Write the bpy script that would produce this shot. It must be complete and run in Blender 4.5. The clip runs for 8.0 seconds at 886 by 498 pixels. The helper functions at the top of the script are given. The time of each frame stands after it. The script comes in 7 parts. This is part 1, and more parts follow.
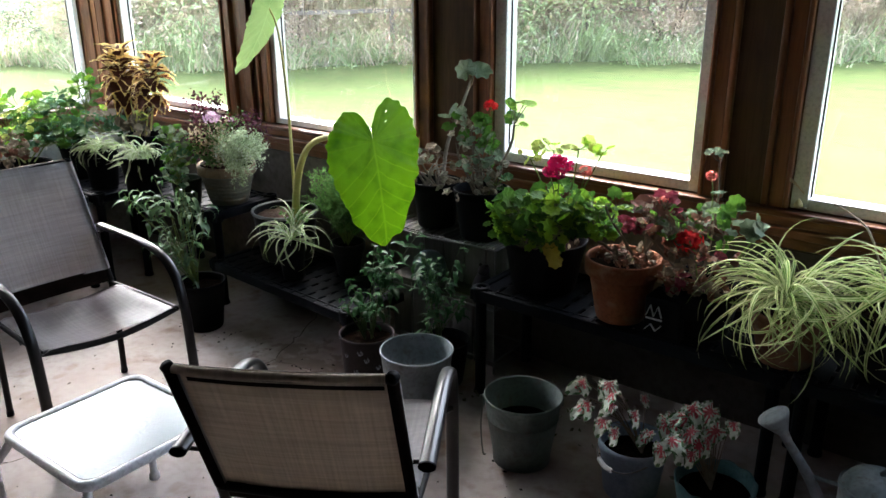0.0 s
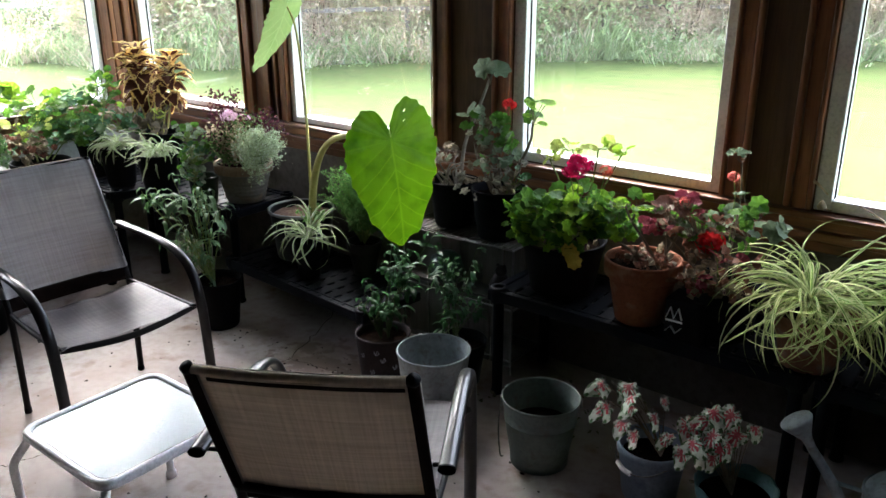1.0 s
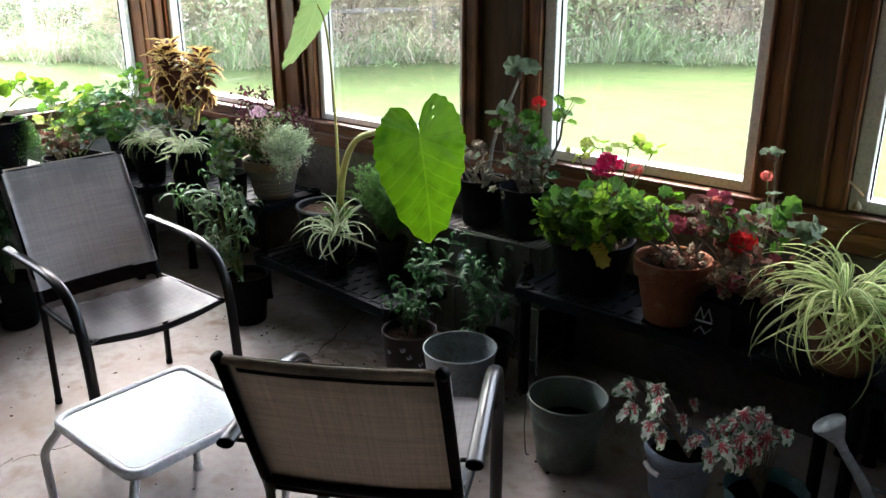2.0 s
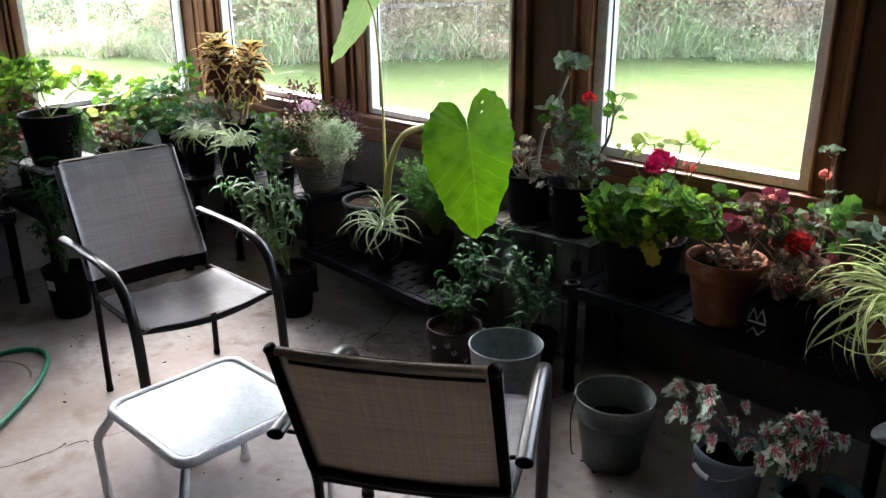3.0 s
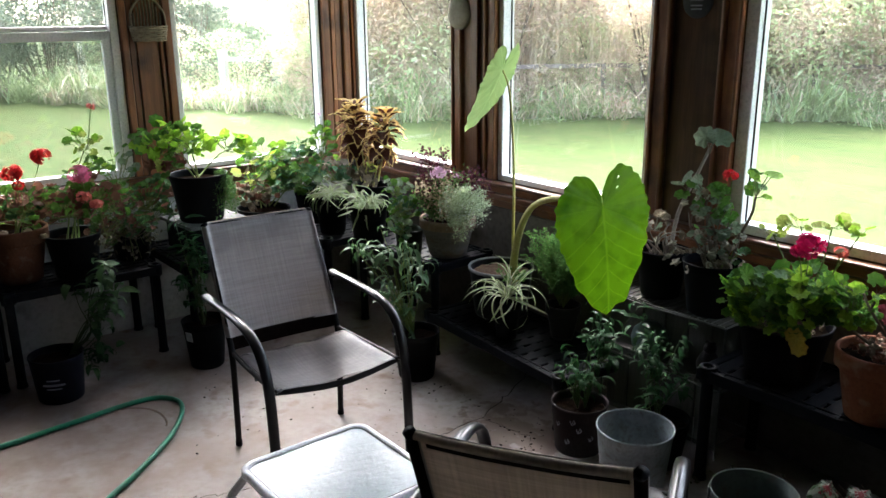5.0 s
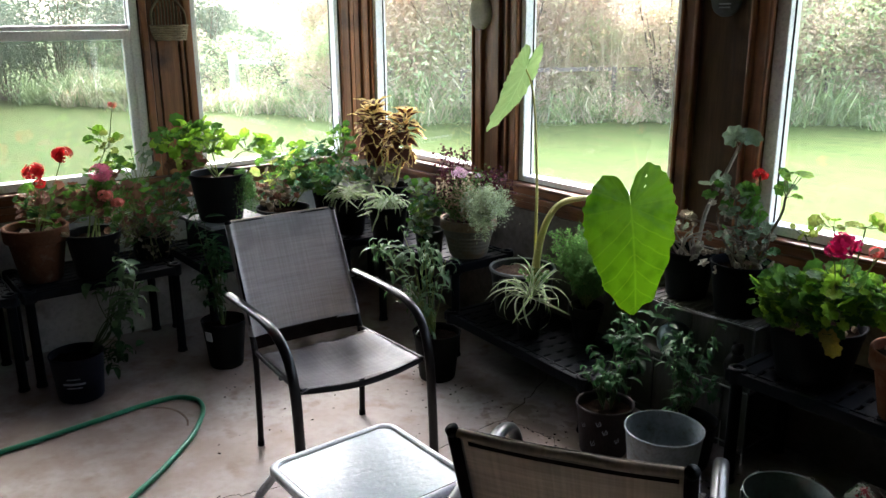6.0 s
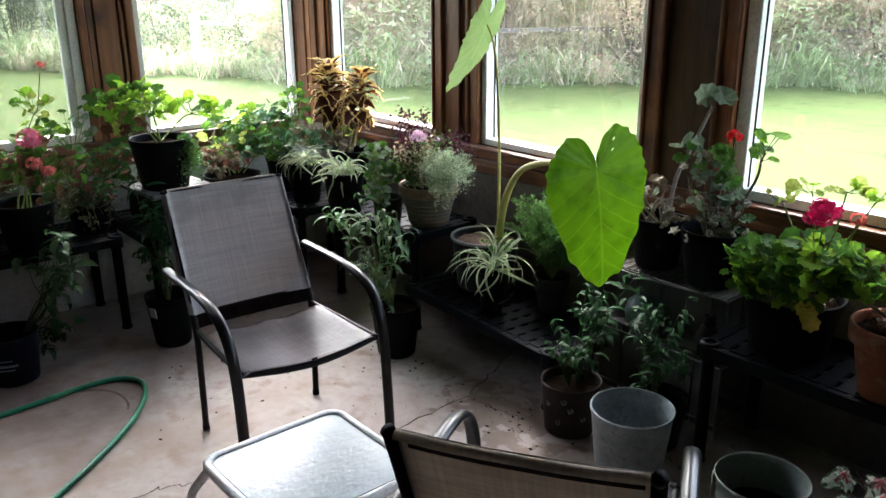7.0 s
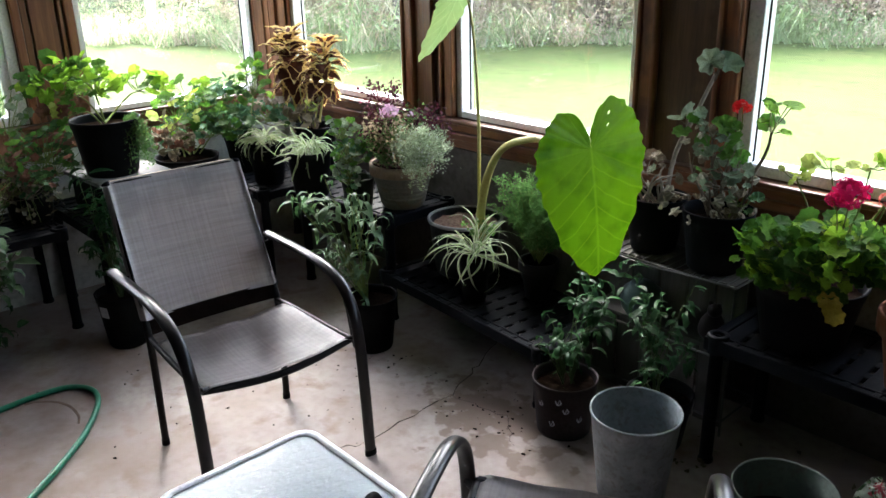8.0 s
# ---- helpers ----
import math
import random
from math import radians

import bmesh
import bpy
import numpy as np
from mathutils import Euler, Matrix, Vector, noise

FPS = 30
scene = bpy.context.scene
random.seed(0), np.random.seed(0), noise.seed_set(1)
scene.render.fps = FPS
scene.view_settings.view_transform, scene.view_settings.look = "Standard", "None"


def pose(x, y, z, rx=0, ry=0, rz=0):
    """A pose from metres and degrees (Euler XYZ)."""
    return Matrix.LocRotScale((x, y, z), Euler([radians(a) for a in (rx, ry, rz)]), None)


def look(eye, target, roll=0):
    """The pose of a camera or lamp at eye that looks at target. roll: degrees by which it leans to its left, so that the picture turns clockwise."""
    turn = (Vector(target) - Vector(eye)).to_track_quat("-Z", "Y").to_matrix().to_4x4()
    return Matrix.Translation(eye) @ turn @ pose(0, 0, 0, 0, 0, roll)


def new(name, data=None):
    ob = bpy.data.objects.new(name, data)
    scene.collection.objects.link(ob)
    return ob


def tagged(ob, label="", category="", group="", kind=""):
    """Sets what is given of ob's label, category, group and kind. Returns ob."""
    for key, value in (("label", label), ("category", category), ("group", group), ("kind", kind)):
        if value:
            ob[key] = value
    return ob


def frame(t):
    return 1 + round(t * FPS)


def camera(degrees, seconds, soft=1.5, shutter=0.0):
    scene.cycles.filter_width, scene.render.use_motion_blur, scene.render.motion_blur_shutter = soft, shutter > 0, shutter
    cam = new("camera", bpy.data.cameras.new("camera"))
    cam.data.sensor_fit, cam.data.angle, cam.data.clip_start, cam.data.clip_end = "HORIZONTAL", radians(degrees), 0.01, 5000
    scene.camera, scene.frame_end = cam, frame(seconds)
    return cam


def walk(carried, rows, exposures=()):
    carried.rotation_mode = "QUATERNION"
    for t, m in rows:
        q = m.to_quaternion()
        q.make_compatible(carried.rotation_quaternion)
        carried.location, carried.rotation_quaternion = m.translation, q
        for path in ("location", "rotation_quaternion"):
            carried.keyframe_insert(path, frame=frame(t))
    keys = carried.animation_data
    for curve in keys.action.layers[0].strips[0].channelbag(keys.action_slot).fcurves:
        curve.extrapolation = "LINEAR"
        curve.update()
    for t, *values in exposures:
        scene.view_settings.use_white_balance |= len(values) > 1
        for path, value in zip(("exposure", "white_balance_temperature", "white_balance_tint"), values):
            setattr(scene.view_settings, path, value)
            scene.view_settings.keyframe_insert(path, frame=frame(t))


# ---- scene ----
cam = camera(57.1, 8.0)
STOPS, KELVIN, TINT = 3.86, 6150, 14
AUTO = [(0.0, 0.17), (2.5, 0.16), (4.0, 0.09), (4.5, -0.03), (6.0, -0.08), (6.5, -0.05), (7.5, 0.13), (8.0, 0.17)]
PATH = [
    (0, (0.431, 0.213, 1.716), (-0.717, 1.706, 1.043), -0.3),
    (0.5, (0.418, 0.219, 1.715), (-0.734, 1.708, 1.041), -0.4),
    (1, (0.405, 0.217, 1.716), (-0.767, 1.689, 1.039), -0.3),
    (2.5, (0.384, 0.202, 1.694), (-0.868, 1.609, 1.019), -0.3),
    (3, (0.366, 0.198, 1.694), (-0.923, 1.566, 1.011), -0.4),
    (3.5, (0.35, 0.219, 1.706), (-0.98, 1.549, 1.025), -0.5),
    (4, (0.335, 0.211, 1.739), (-1.128, 1.436, 1.138), -0.6),
    (4.5, (0.32, 0.198, 1.762), (-1.177, 1.398, 1.195), -0.6),
    (6, (0.232, 0.119, 1.734), (-1.283, 1.305, 1.188), -0.4),
    (6.5, (0.193, 0.155, 1.71), (-1.297, 1.355, 1.127), -0.5),
    (7, (0.105, 0.311, 1.691), (-1.349, 1.53, 1.061), -0.4),
    (7.5, (-0.003, 0.449, 1.696), (-1.455, 1.667, 1.059), -0.5),
    (8, (-0.152, 0.49, 1.68), (-1.537, 1.744, 0.966), -1.3),
]
walk(cam, [(t, look(eye, target, roll)) for t, eye, target, roll in PATH], [(t, STOPS + d, KELVIN, TINT) for t, d in AUTO])

# ---- light: an overcast day outside the windows ----
world = bpy.data.worlds.new("overcast_sky")
scene.world = world
world.use_nodes = True
wn, wl = world.node_tree.nodes, world.node_tree.links
sky = wn.new("ShaderNodeTexSky")
sky.sky_type = "NISHITA"
sky.sun_disc = False
sky.sun_elevation, sky.sun_rotation = radians(45), radians(-62)
sky.dust_density, sky.air_density = 4.0, 1.0
pale = wn.new("ShaderNodeHueSaturation")
pale.inputs["Saturation"].default_value = 0.62
wl.new(sky.outputs["Color"], pale.inputs["Color"])
wl.new(pale.outputs["Color"], wn["Background"].inputs["Color"])
wn["Background"].inputs["Strength"].default_value = 0.15
sun = new("sun", bpy.data.lights.new("sun", "SUN"))
sun.data.energy, sun.data.angle, sun.data.color = 1.0, radians(40), (1.0, 0.96, 0.9)
sun.matrix_world = look((-30.5, 16.2, 34.6), (0, 0, 0))

# ---- materials ----
MATS = {}


def nodes_of(name):
    m = bpy.data.materials.new(name)
    m.use_nodes = True
    MATS[name] = m
    return m, m.node_tree.nodes, m.node_tree.links


def coarse_fine(n, l, scale_a, scale_b, vector=None):
    """Two noises, one for stains and one for grain."""
    outs = []
    tc = n.new("ShaderNodeTexCoord")
    for sc, det in ((scale_a, 3.0), (scale_b, 6.0)):
        t = n.new("ShaderNodeTexNoise")
        t.inputs["Scale"].default_value, t.inputs["Detail"].default_value = sc, det
        l.new(vector or tc.outputs["Object"], t.inputs["Vector"])
        outs.append(t.outputs["Fac"])
    return outs


def mixed(n, l, fac, a, b):
    m = n.new("ShaderNodeMix")
    m.data_type = "RGBA"
    for k, v in ((0, fac), (6, a), (7, b)):
        if isinstance(v, (int, float)):
            m.inputs[k].default_value = v
        elif isinstance(v, (tuple, list)):
            m.inputs[k].default_value = (*v[:3], 1)
        else:
            l.new(v, m.inputs[k])
    return m.outputs[2]


def ramp(n, l, fac, lo, hi):
    r = n.new("ShaderNodeMapRange")
    r.inputs["From Min"].default_value, r.inputs["From Max"].default_value = lo, hi
    l.new(fac, r.inputs["Value"])
    return r.outputs["Result"]


def surface(name, a, b, rough=0.6, scale=3.0, grain=60.0, bump=0.15, metal=0.0, spread=0.0, stretch=None, c=None, clear=0.0, shine=0.5, dark=0.55):
    """A plain procedural surface: colours a and b blended by stains, c as rarer spots, a fine grain as relief."""
    m, n, l = nodes_of(name)
    p = n["Principled BSDF"]
    vec = None
    if stretch:
        tc, mp = n.new("ShaderNodeTexCoord"), n.new("ShaderNodeMapping")
        mp.inputs["Scale"].default_value = stretch
        l.new(tc.outputs["Object"], mp.inputs["Vector"])
        vec = mp.outputs["Vector"]
    big, small = coarse_fine(n, l, scale, grain, vec)
    col = mixed(n, l, ramp(n, l, big, 0.35, 0.65), a, b)
    col = mixed(n, l, ramp(n, l, small, 0.45, 1.0), col, tuple(v * dark for v in a))
    if c:
        spots = n.new("ShaderNodeTexNoise")
        spots.inputs["Scale"].default_value, spots.inputs["Detail"].default_value = scale * 2.7, 5
        tc2 = n.new("ShaderNodeTexCoord")
        l.new(tc2.outputs["Object"], spots.inputs["Vector"])
        col = mixed(n, l, ramp(n, l, spots.outputs["Fac"], 0.56, 0.72), col, c)
    if spread:
        oi, hs = n.new("ShaderNodeObjectInfo"), n.new("ShaderNodeHueSaturation")
        mr = n.new("ShaderNodeMapRange")
        mr.inputs["To Min"].default_value, mr.inputs["To Max"].default_value = 1 - spread, 1 + spread
        l.new(oi.outputs["Random"], mr.inputs["Value"])
        l.new(mr.outputs["Result"], hs.inputs["Value"])
        l.new(col, hs.inputs["Color"])
        col = hs.outputs["Color"]
    l.new(col, p.inputs["Base Color"])
    rr = n.new("ShaderNodeMapRange")
    rr.inputs["To Min"].default_value, rr.inputs["To Max"].default_value = max(rough - 0.1, 0.03), min(rough + 0.12, 1)
    l.new(big, rr.inputs["Value"])
    l.new(rr.outputs["Result"], p.inputs["Roughness"])
    p.inputs["Metallic"].default_value = metal
    p.inputs["Coat Weight"].default_value = clear
    p.inputs["Specular IOR Level"].default_value = shine
    bp = n.new("ShaderNodeBump")
    bp.inputs["Strength"].default_value, bp.inputs["Distance"].default_value = bump, 0.004
    l.new(small, bp.inputs["Height"])
    l.new(bp.outputs["Normal"], p.inputs["Normal"])
    return m


def leafy(name, a, b, through_light=0.45, c=None, gloss=0.017, island=False, scale=25.0):
    """A leaf: diffuse, translucent and a little gloss; each leaf its own shade between a and b."""
    m, n, l = nodes_of(name)
    n.remove(n["Principled BSDF"])
    out = n["Material Output"]
    if island:
        rnd = n.new("ShaderNodeNewGeometry").outputs["Random Per Island"]
    else:
        rnd = n.new("ShaderNodeObjectInfo").outputs["Random"]
    big, small = coarse_fine(n, l, scale, scale * 6)
    col = mixed(n, l, rnd, a, b)
    col = mixed(n, l, ramp(n, l, big, 0.45, 0.75), col, c or tuple(v * 0.6 for v in a))
    d, t, g = n.new("ShaderNodeBsdfDiffuse"), n.new("ShaderNodeBsdfTranslucent"), n.new("ShaderNodeBsdfGlossy")
    g.inputs["Roughness"].default_value = 0.36
    bp = n.new("ShaderNodeBump")
    bp.inputs["Strength"].default_value, bp.inputs["Distance"].default_value = 0.3, 0.003
    l.new(small, bp.inputs["Height"])
    for s in (d, g):
        l.new(bp.outputs["Normal"], s.inputs["Normal"])
    l.new(col, d.inputs["Color"])
    l.new(col, t.inputs["Color"])
    m1, m2 = n.new("ShaderNodeMixShader"), n.new("ShaderNodeMixShader")
    m1.inputs[0].default_value, m2.inputs[0].default_value = through_light, gloss
    l.new(d.outputs[0], m1.inputs[1])
    l.new(t.outputs[0], m1.inputs[2])
    l.new(m1.outputs[0], m2.inputs[1])
    l.new(g.outputs[0], m2.inputs[2])
    l.new(m2.outputs[0], out.inputs["Surface"])
    return m


def wooden(name, a, b, along="Z", rough=0.42):
    st = {"Z": (14, 14, 0.9), "X": (0.9, 14, 14), "Y": (14, 0.9, 14)}[along]
    return surface(name, a, b, rough, 1.6, 9.0, 0.25, stretch=st, spread=0.22, c=tuple(v * 0.4 for v in a), shine=0.36)


concrete = surface("concrete_floor", (0.325, 0.262, 0.230), (0.430, 0.382, 0.360), 0.72, 2.8, 26, 0.14, c=(0.225, 0.160, 0.124), dark=0.76)


def add_stain_or_shadow(m, cx, cy, rx, ry, colour, amount, freq=7.0, ragged=1.6, lo=1.75, hi=0.9):
    """An irregular dirt stain, or a painted shadow, round one place of a surface; ragged: how much it breaks up into
    patches.
    """
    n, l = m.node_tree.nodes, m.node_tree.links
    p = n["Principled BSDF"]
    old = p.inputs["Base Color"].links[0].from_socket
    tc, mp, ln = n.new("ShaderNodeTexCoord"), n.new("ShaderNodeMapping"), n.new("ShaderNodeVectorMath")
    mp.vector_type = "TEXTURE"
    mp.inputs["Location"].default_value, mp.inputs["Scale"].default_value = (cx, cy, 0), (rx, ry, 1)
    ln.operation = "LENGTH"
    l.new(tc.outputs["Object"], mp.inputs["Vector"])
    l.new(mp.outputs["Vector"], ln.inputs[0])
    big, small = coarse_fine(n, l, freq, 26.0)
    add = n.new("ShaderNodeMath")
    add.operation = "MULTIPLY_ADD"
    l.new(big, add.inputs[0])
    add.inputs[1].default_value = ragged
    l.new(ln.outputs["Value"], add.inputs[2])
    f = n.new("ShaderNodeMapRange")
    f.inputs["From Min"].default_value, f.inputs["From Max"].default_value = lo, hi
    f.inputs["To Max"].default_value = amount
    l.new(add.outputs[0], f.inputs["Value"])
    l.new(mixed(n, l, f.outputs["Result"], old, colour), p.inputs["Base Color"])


add_stain_or_shadow(concrete, -1.98, 2.38, 0.50, 0.32, (0.20, 0.145, 0.11), 0.5)
add_stain_or_shadow(concrete, -1.97, 2.37, 0.42, 0.27, (0.15, 0.10, 0.075), 0.75, 11.0, 3.4, 2.45, 2.2)
# this one is the shadow of pot and shelf, painted into the floor colour
add_stain_or_shadow(concrete, -2.30, 2.52, 0.50, 0.18, (0.12, 0.08, 0.06), 0.5)
add_stain_or_shadow(concrete, -1.55, 2.25, 0.45, 0.20, (0.15, 0.10, 0.075), 0.45)
add_stain_or_shadow(concrete, -3.55, 1.20, 0.5, 0.45, (0.20, 0.15, 0.12), 0.5)
add_stain_or_shadow(concrete, -3.25, 0.75, 0.95, 0.75, (0.215, 0.145, 0.112), 0.75)
add_stain_or_shadow(concrete, -2.75, 1.25, 0.40, 0.50, (0.24, 0.17, 0.135), 0.5)
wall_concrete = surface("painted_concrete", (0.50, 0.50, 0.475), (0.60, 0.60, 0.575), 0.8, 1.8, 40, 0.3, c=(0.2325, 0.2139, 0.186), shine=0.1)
# Stained concrete; its base colour also holds the shade under the shelves.
north_concrete = surface("shaded_stained_concrete", (0.104, 0.092, 0.08), (0.144, 0.132, 0.116), 0.9, 1.8, 40, 0.3, c=(0.056, 0.048, 0.04), shine=0.03)
plank_dark = surface("dark_room_boards", (0.0273, 0.021, 0.0168), (0.0357, 0.02835, 0.0231), 0.7, 1.2, 30, 0.15, shine=0.1)
wood_v = wooden("stained_cedar_upright", (0.1764, 0.0617, 0.02155), (0.2841, 0.1127, 0.04114), "Z")
wood_x = wooden("stained_cedar_along_x", (0.1396, 0.05141, 0.01909), (0.2203, 0.08959, 0.03525), "X")
wood_y = wooden("stained_cedar_along_y", (0.1396, 0.05141, 0.01909), (0.2203, 0.08959, 0.03525), "Y")
wood_core = wooden("weathered_core_board", (0.075, 0.040, 0.020), (0.115, 0.064, 0.033), "Z", 0.75)
vinyl = surface("white_vinyl", (0.80, 0.79, 0.77), (0.85, 0.84, 0.82), 0.35, 2.0, 90, 0.04)
black_plastic = surface("black_plastic", (0.006, 0.0065, 0.0075), (0.011, 0.012, 0.013), 0.5, 6.0, 120, 0.1, c=(0.013, 0.012, 0.011), shine=0.02)
shelf_plastic = surface("dark_shelf_plastic", (0.004, 0.005, 0.0075), (0.007, 0.009, 0.012), 0.56, 5.0, 90, 0.12, c=(0.010, 0.010, 0.011), shine=0.07)
bronze = surface("dark_bronze_paint", (0.009, 0.0072, 0.0066), (0.014, 0.011, 0.010), 0.32, 5.0, 140, 0.02, clear=0.12, shine=0.3)
dull_bronze = surface("dull_bronze_paint", (0.006, 0.005, 0.0046), (0.010, 0.008, 0.0072), 0.45, 5.0, 140, 0.02, clear=0.0, shine=0.16)
hem_mat = surface("dark_brown_hem", (0.014, 0.009, 0.007), (0.022, 0.014, 0.011), 0.8, 20, 200, 0.2, shine=0.03)
white_metal = surface("white_powder_coat", (0.91, 0.91, 0.93), (0.94, 0.94, 0.95), 0.35, 6.0, 110, 0.06)
zinc = surface("galvanised_zinc", (0.17, 0.205, 0.22), (0.25, 0.285, 0.30), 0.58, 16.0, 70, 0.12, metal=0.3, c=(0.13, 0.135, 0.13))
pail_paint = surface("old_pail_metal", (0.09, 0.118, 0.102), (0.145, 0.178, 0.158), 0.55, 9.0, 70, 0.12, metal=0.2, c=(0.10, 0.095, 0.075))
terracotta = surface("terracotta", (0.132, 0.04576, 0.02112), (0.176, 0.06864, 0.03344), 0.8, 7.0, 80, 0.2, c=(0.1848, 0.11, 0.0704), shine=0.08)
# Terracotta darkened in its colour for a pot that stands in shadow.
shaded_clay = surface("shaded_old_clay", (0.070, 0.030, 0.016), (0.105, 0.048, 0.026), 0.85, 7.0, 80, 0.2, c=(0.12, 0.085, 0.06), shine=0.05)
old_terracotta = surface("dusty_terracotta", (0.169, 0.08448, 0.05069), (0.214, 0.1183, 0.07885), 0.85, 7.0, 80, 0.2, c=(0.2028, 0.169, 0.1352), shine=0.08)
tan_clay = surface("tan_clay", (0.22, 0.155, 0.105), (0.29, 0.215, 0.155), 0.85, 7.0, 80, 0.2, c=(0.25, 0.22, 0.18), shine=0.08)
pale_clay = surface("pale_stoneware", (0.1408, 0.1324, 0.1155), (0.1802, 0.169, 0.1492), 0.7, 6.0, 70, 0.15, c=(0.169, 0.1295, 0.09011), shine=0.15)
brown_plastic = surface("brown_plastic", (0.0264, 0.02016, 0.0216), (0.0384, 0.0312, 0.0312), 0.5, 6.0, 90, 0.1, shine=0.06)
navy_plastic = surface("navy_plastic", (0.0064, 0.0072, 0.0136), (0.0112, 0.012, 0.02), 0.45, 6.0, 90, 0.1, shine=0.08)
blue_plastic = surface("blue_grey_plastic", (0.17, 0.215, 0.27), (0.22, 0.27, 0.33), 0.5, 6.0, 90, 0.1, c=(0.12, 0.15, 0.21), shine=0.15)
teal_plastic = surface("teal_plastic", (0.05, 0.11, 0.12), (0.08, 0.16, 0.17), 0.5, 6.0, 90, 0.1, shine=0.12)
charcoal_plastic = surface("charcoal_plastic", (0.018, 0.019, 0.02), (0.03, 0.031, 0.033), 0.42, 6.0, 90, 0.1, shine=0.12)
teal_glaze = surface("pale_teal_glaze", (0.063, 0.108, 0.1035), (0.09, 0.1395, 0.135), 0.35, 9.0, 70, 0.05)
olive_plastic = surface("olive_plastic", (0.012, 0.018, 0.010), (0.020, 0.028, 0.016), 0.5, 6.0, 90, 0.1, shine=0.12)
grey_plastic = surface("grey_plastic", (0.22, 0.23, 0.22), (0.30, 0.31, 0.30), 0.5, 5.0, 90, 0.1, c=(0.16, 0.16, 0.15))
mulch_mat = surface("bark_mulch", (0.1836, 0.1188, 0.09072), (0.3024, 0.2052, 0.162), 0.95, 60.0, 160, 1.0, c=(0.0756, 0.04752, 0.03456), shine=0)
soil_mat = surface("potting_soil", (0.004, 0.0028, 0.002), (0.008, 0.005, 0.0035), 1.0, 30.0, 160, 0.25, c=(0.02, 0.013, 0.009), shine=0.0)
hose_mat = surface("green_hose_rubber", (0.010, 0.20, 0.10), (0.018, 0.27, 0.14), 0.4, 12.0, 120, 0.08)
stem_green = surface("green_stem", (0.136, 0.192, 0.048), (0.192, 0.24, 0.072), 0.55, 12, 80, 0.1, shine=0.15)
stem_dark = surface("dark_green_stem", (0.035, 0.060, 0.018), (0.060, 0.090, 0.028), 0.55, 12, 80, 0.1, shine=0.15)
stem_yellow = surface("yellow_green_stem", (0.44, 0.42, 0.12), (0.56, 0.51, 0.18), 0.5, 10, 80, 0.1, shine=0.3)
stem_woody = surface("woody_stem", (0.1385, 0.1096, 0.08082), (0.1962, 0.1617, 0.1213), 0.85, 20, 90, 0.4, shine=0.05)
runner_mat = surface("dry_runner", (0.42, 0.34, 0.24), (0.52, 0.43, 0.32), 0.8, 20, 90, 0.2, shine=0.2)
stem_grey = surface("grey_woody_stem", (0.24, 0.21, 0.18), (0.34, 0.30, 0.26), 0.85, 20, 90, 0.4, shine=0.05)
withered = leafy("withered_grey_leaf", (0.24, 0.23, 0.17), (0.40, 0.38, 0.29), 0.3)
dry_leaf = leafy("dry_leaf", (0.1936, 0.154, 0.1012), (0.2904, 0.242, 0.1716), 0.3)
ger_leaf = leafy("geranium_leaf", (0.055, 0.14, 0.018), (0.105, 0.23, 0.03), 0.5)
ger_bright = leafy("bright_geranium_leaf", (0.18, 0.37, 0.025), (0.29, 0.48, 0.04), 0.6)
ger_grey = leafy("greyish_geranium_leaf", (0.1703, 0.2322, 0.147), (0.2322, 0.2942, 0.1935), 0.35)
# Darkened copy of the geranium leaf: deep shade between leaves put into the colour.
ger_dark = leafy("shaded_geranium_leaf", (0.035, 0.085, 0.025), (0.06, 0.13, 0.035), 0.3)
ger_bluish = leafy("bluish_geranium_leaf", (0.045, 0.12, 0.05), (0.09, 0.19, 0.085), 0.35)
ger_yellow = leafy("yellowed_leaf", (0.55, 0.44, 0.06), (0.62, 0.50, 0.09), 0.4)
ger_lime = leafy("lime_leaf", (0.42, 0.50, 0.10), (0.50, 0.58, 0.16), 0.5)
ger_rust = leafy("reddened_leaf", (0.1443, 0.05904, 0.03936), (0.1968, 0.0984, 0.05904), 0.35)
wine_leaf = leafy("wine_red_leaf", (0.22, 0.035, 0.055), (0.34, 0.075, 0.10), 0.4, c=(0.10, 0.022, 0.03))
# Lighter than pepper_leaf: the stronger light on these plants is painted in.
chili_leaf_lit = leafy("chili_leaf_lit", (0.046, 0.120, 0.036), (0.150, 0.270, 0.110), 0.35, island=True, gloss=0.06)
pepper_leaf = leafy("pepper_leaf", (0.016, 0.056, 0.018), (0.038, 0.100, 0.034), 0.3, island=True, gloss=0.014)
herb_leaf = leafy("small_herb_leaf", (0.1207, 0.2414, 0.07045), (0.2013, 0.3421, 0.1107), 0.4, island=True)
fern_leaf = leafy("fern_frond", (0.085, 0.195, 0.055), (0.165, 0.300, 0.095), 0.4, island=True)
silver_leaf = leafy("silvery_small_leaf", (0.46, 0.57, 0.33), (0.74, 0.82, 0.56), 0.4, island=True)
burgundy_leaf = leafy("burgundy_leaf", (0.050, 0.012, 0.020), (0.13, 0.035, 0.050), 0.35, island=True)
cream_leaf = leafy("pale_tan_leaf", (0.4248, 0.3658, 0.2006), (0.6136, 0.472, 0.3304), 0.4, island=True)
white_bloom = leafy("tiny_white_bloom", (0.66, 0.70, 0.60), (0.76, 0.78, 0.70), 0.4, island=True)
dry_small = leafy("dry_small_leaf", (0.104, 0.088, 0.056), (0.144, 0.136, 0.088), 0.3, island=True)
blade_green = leafy("spider_blade_green", (0.15, 0.33, 0.05), (0.27, 0.45, 0.10), 0.4)
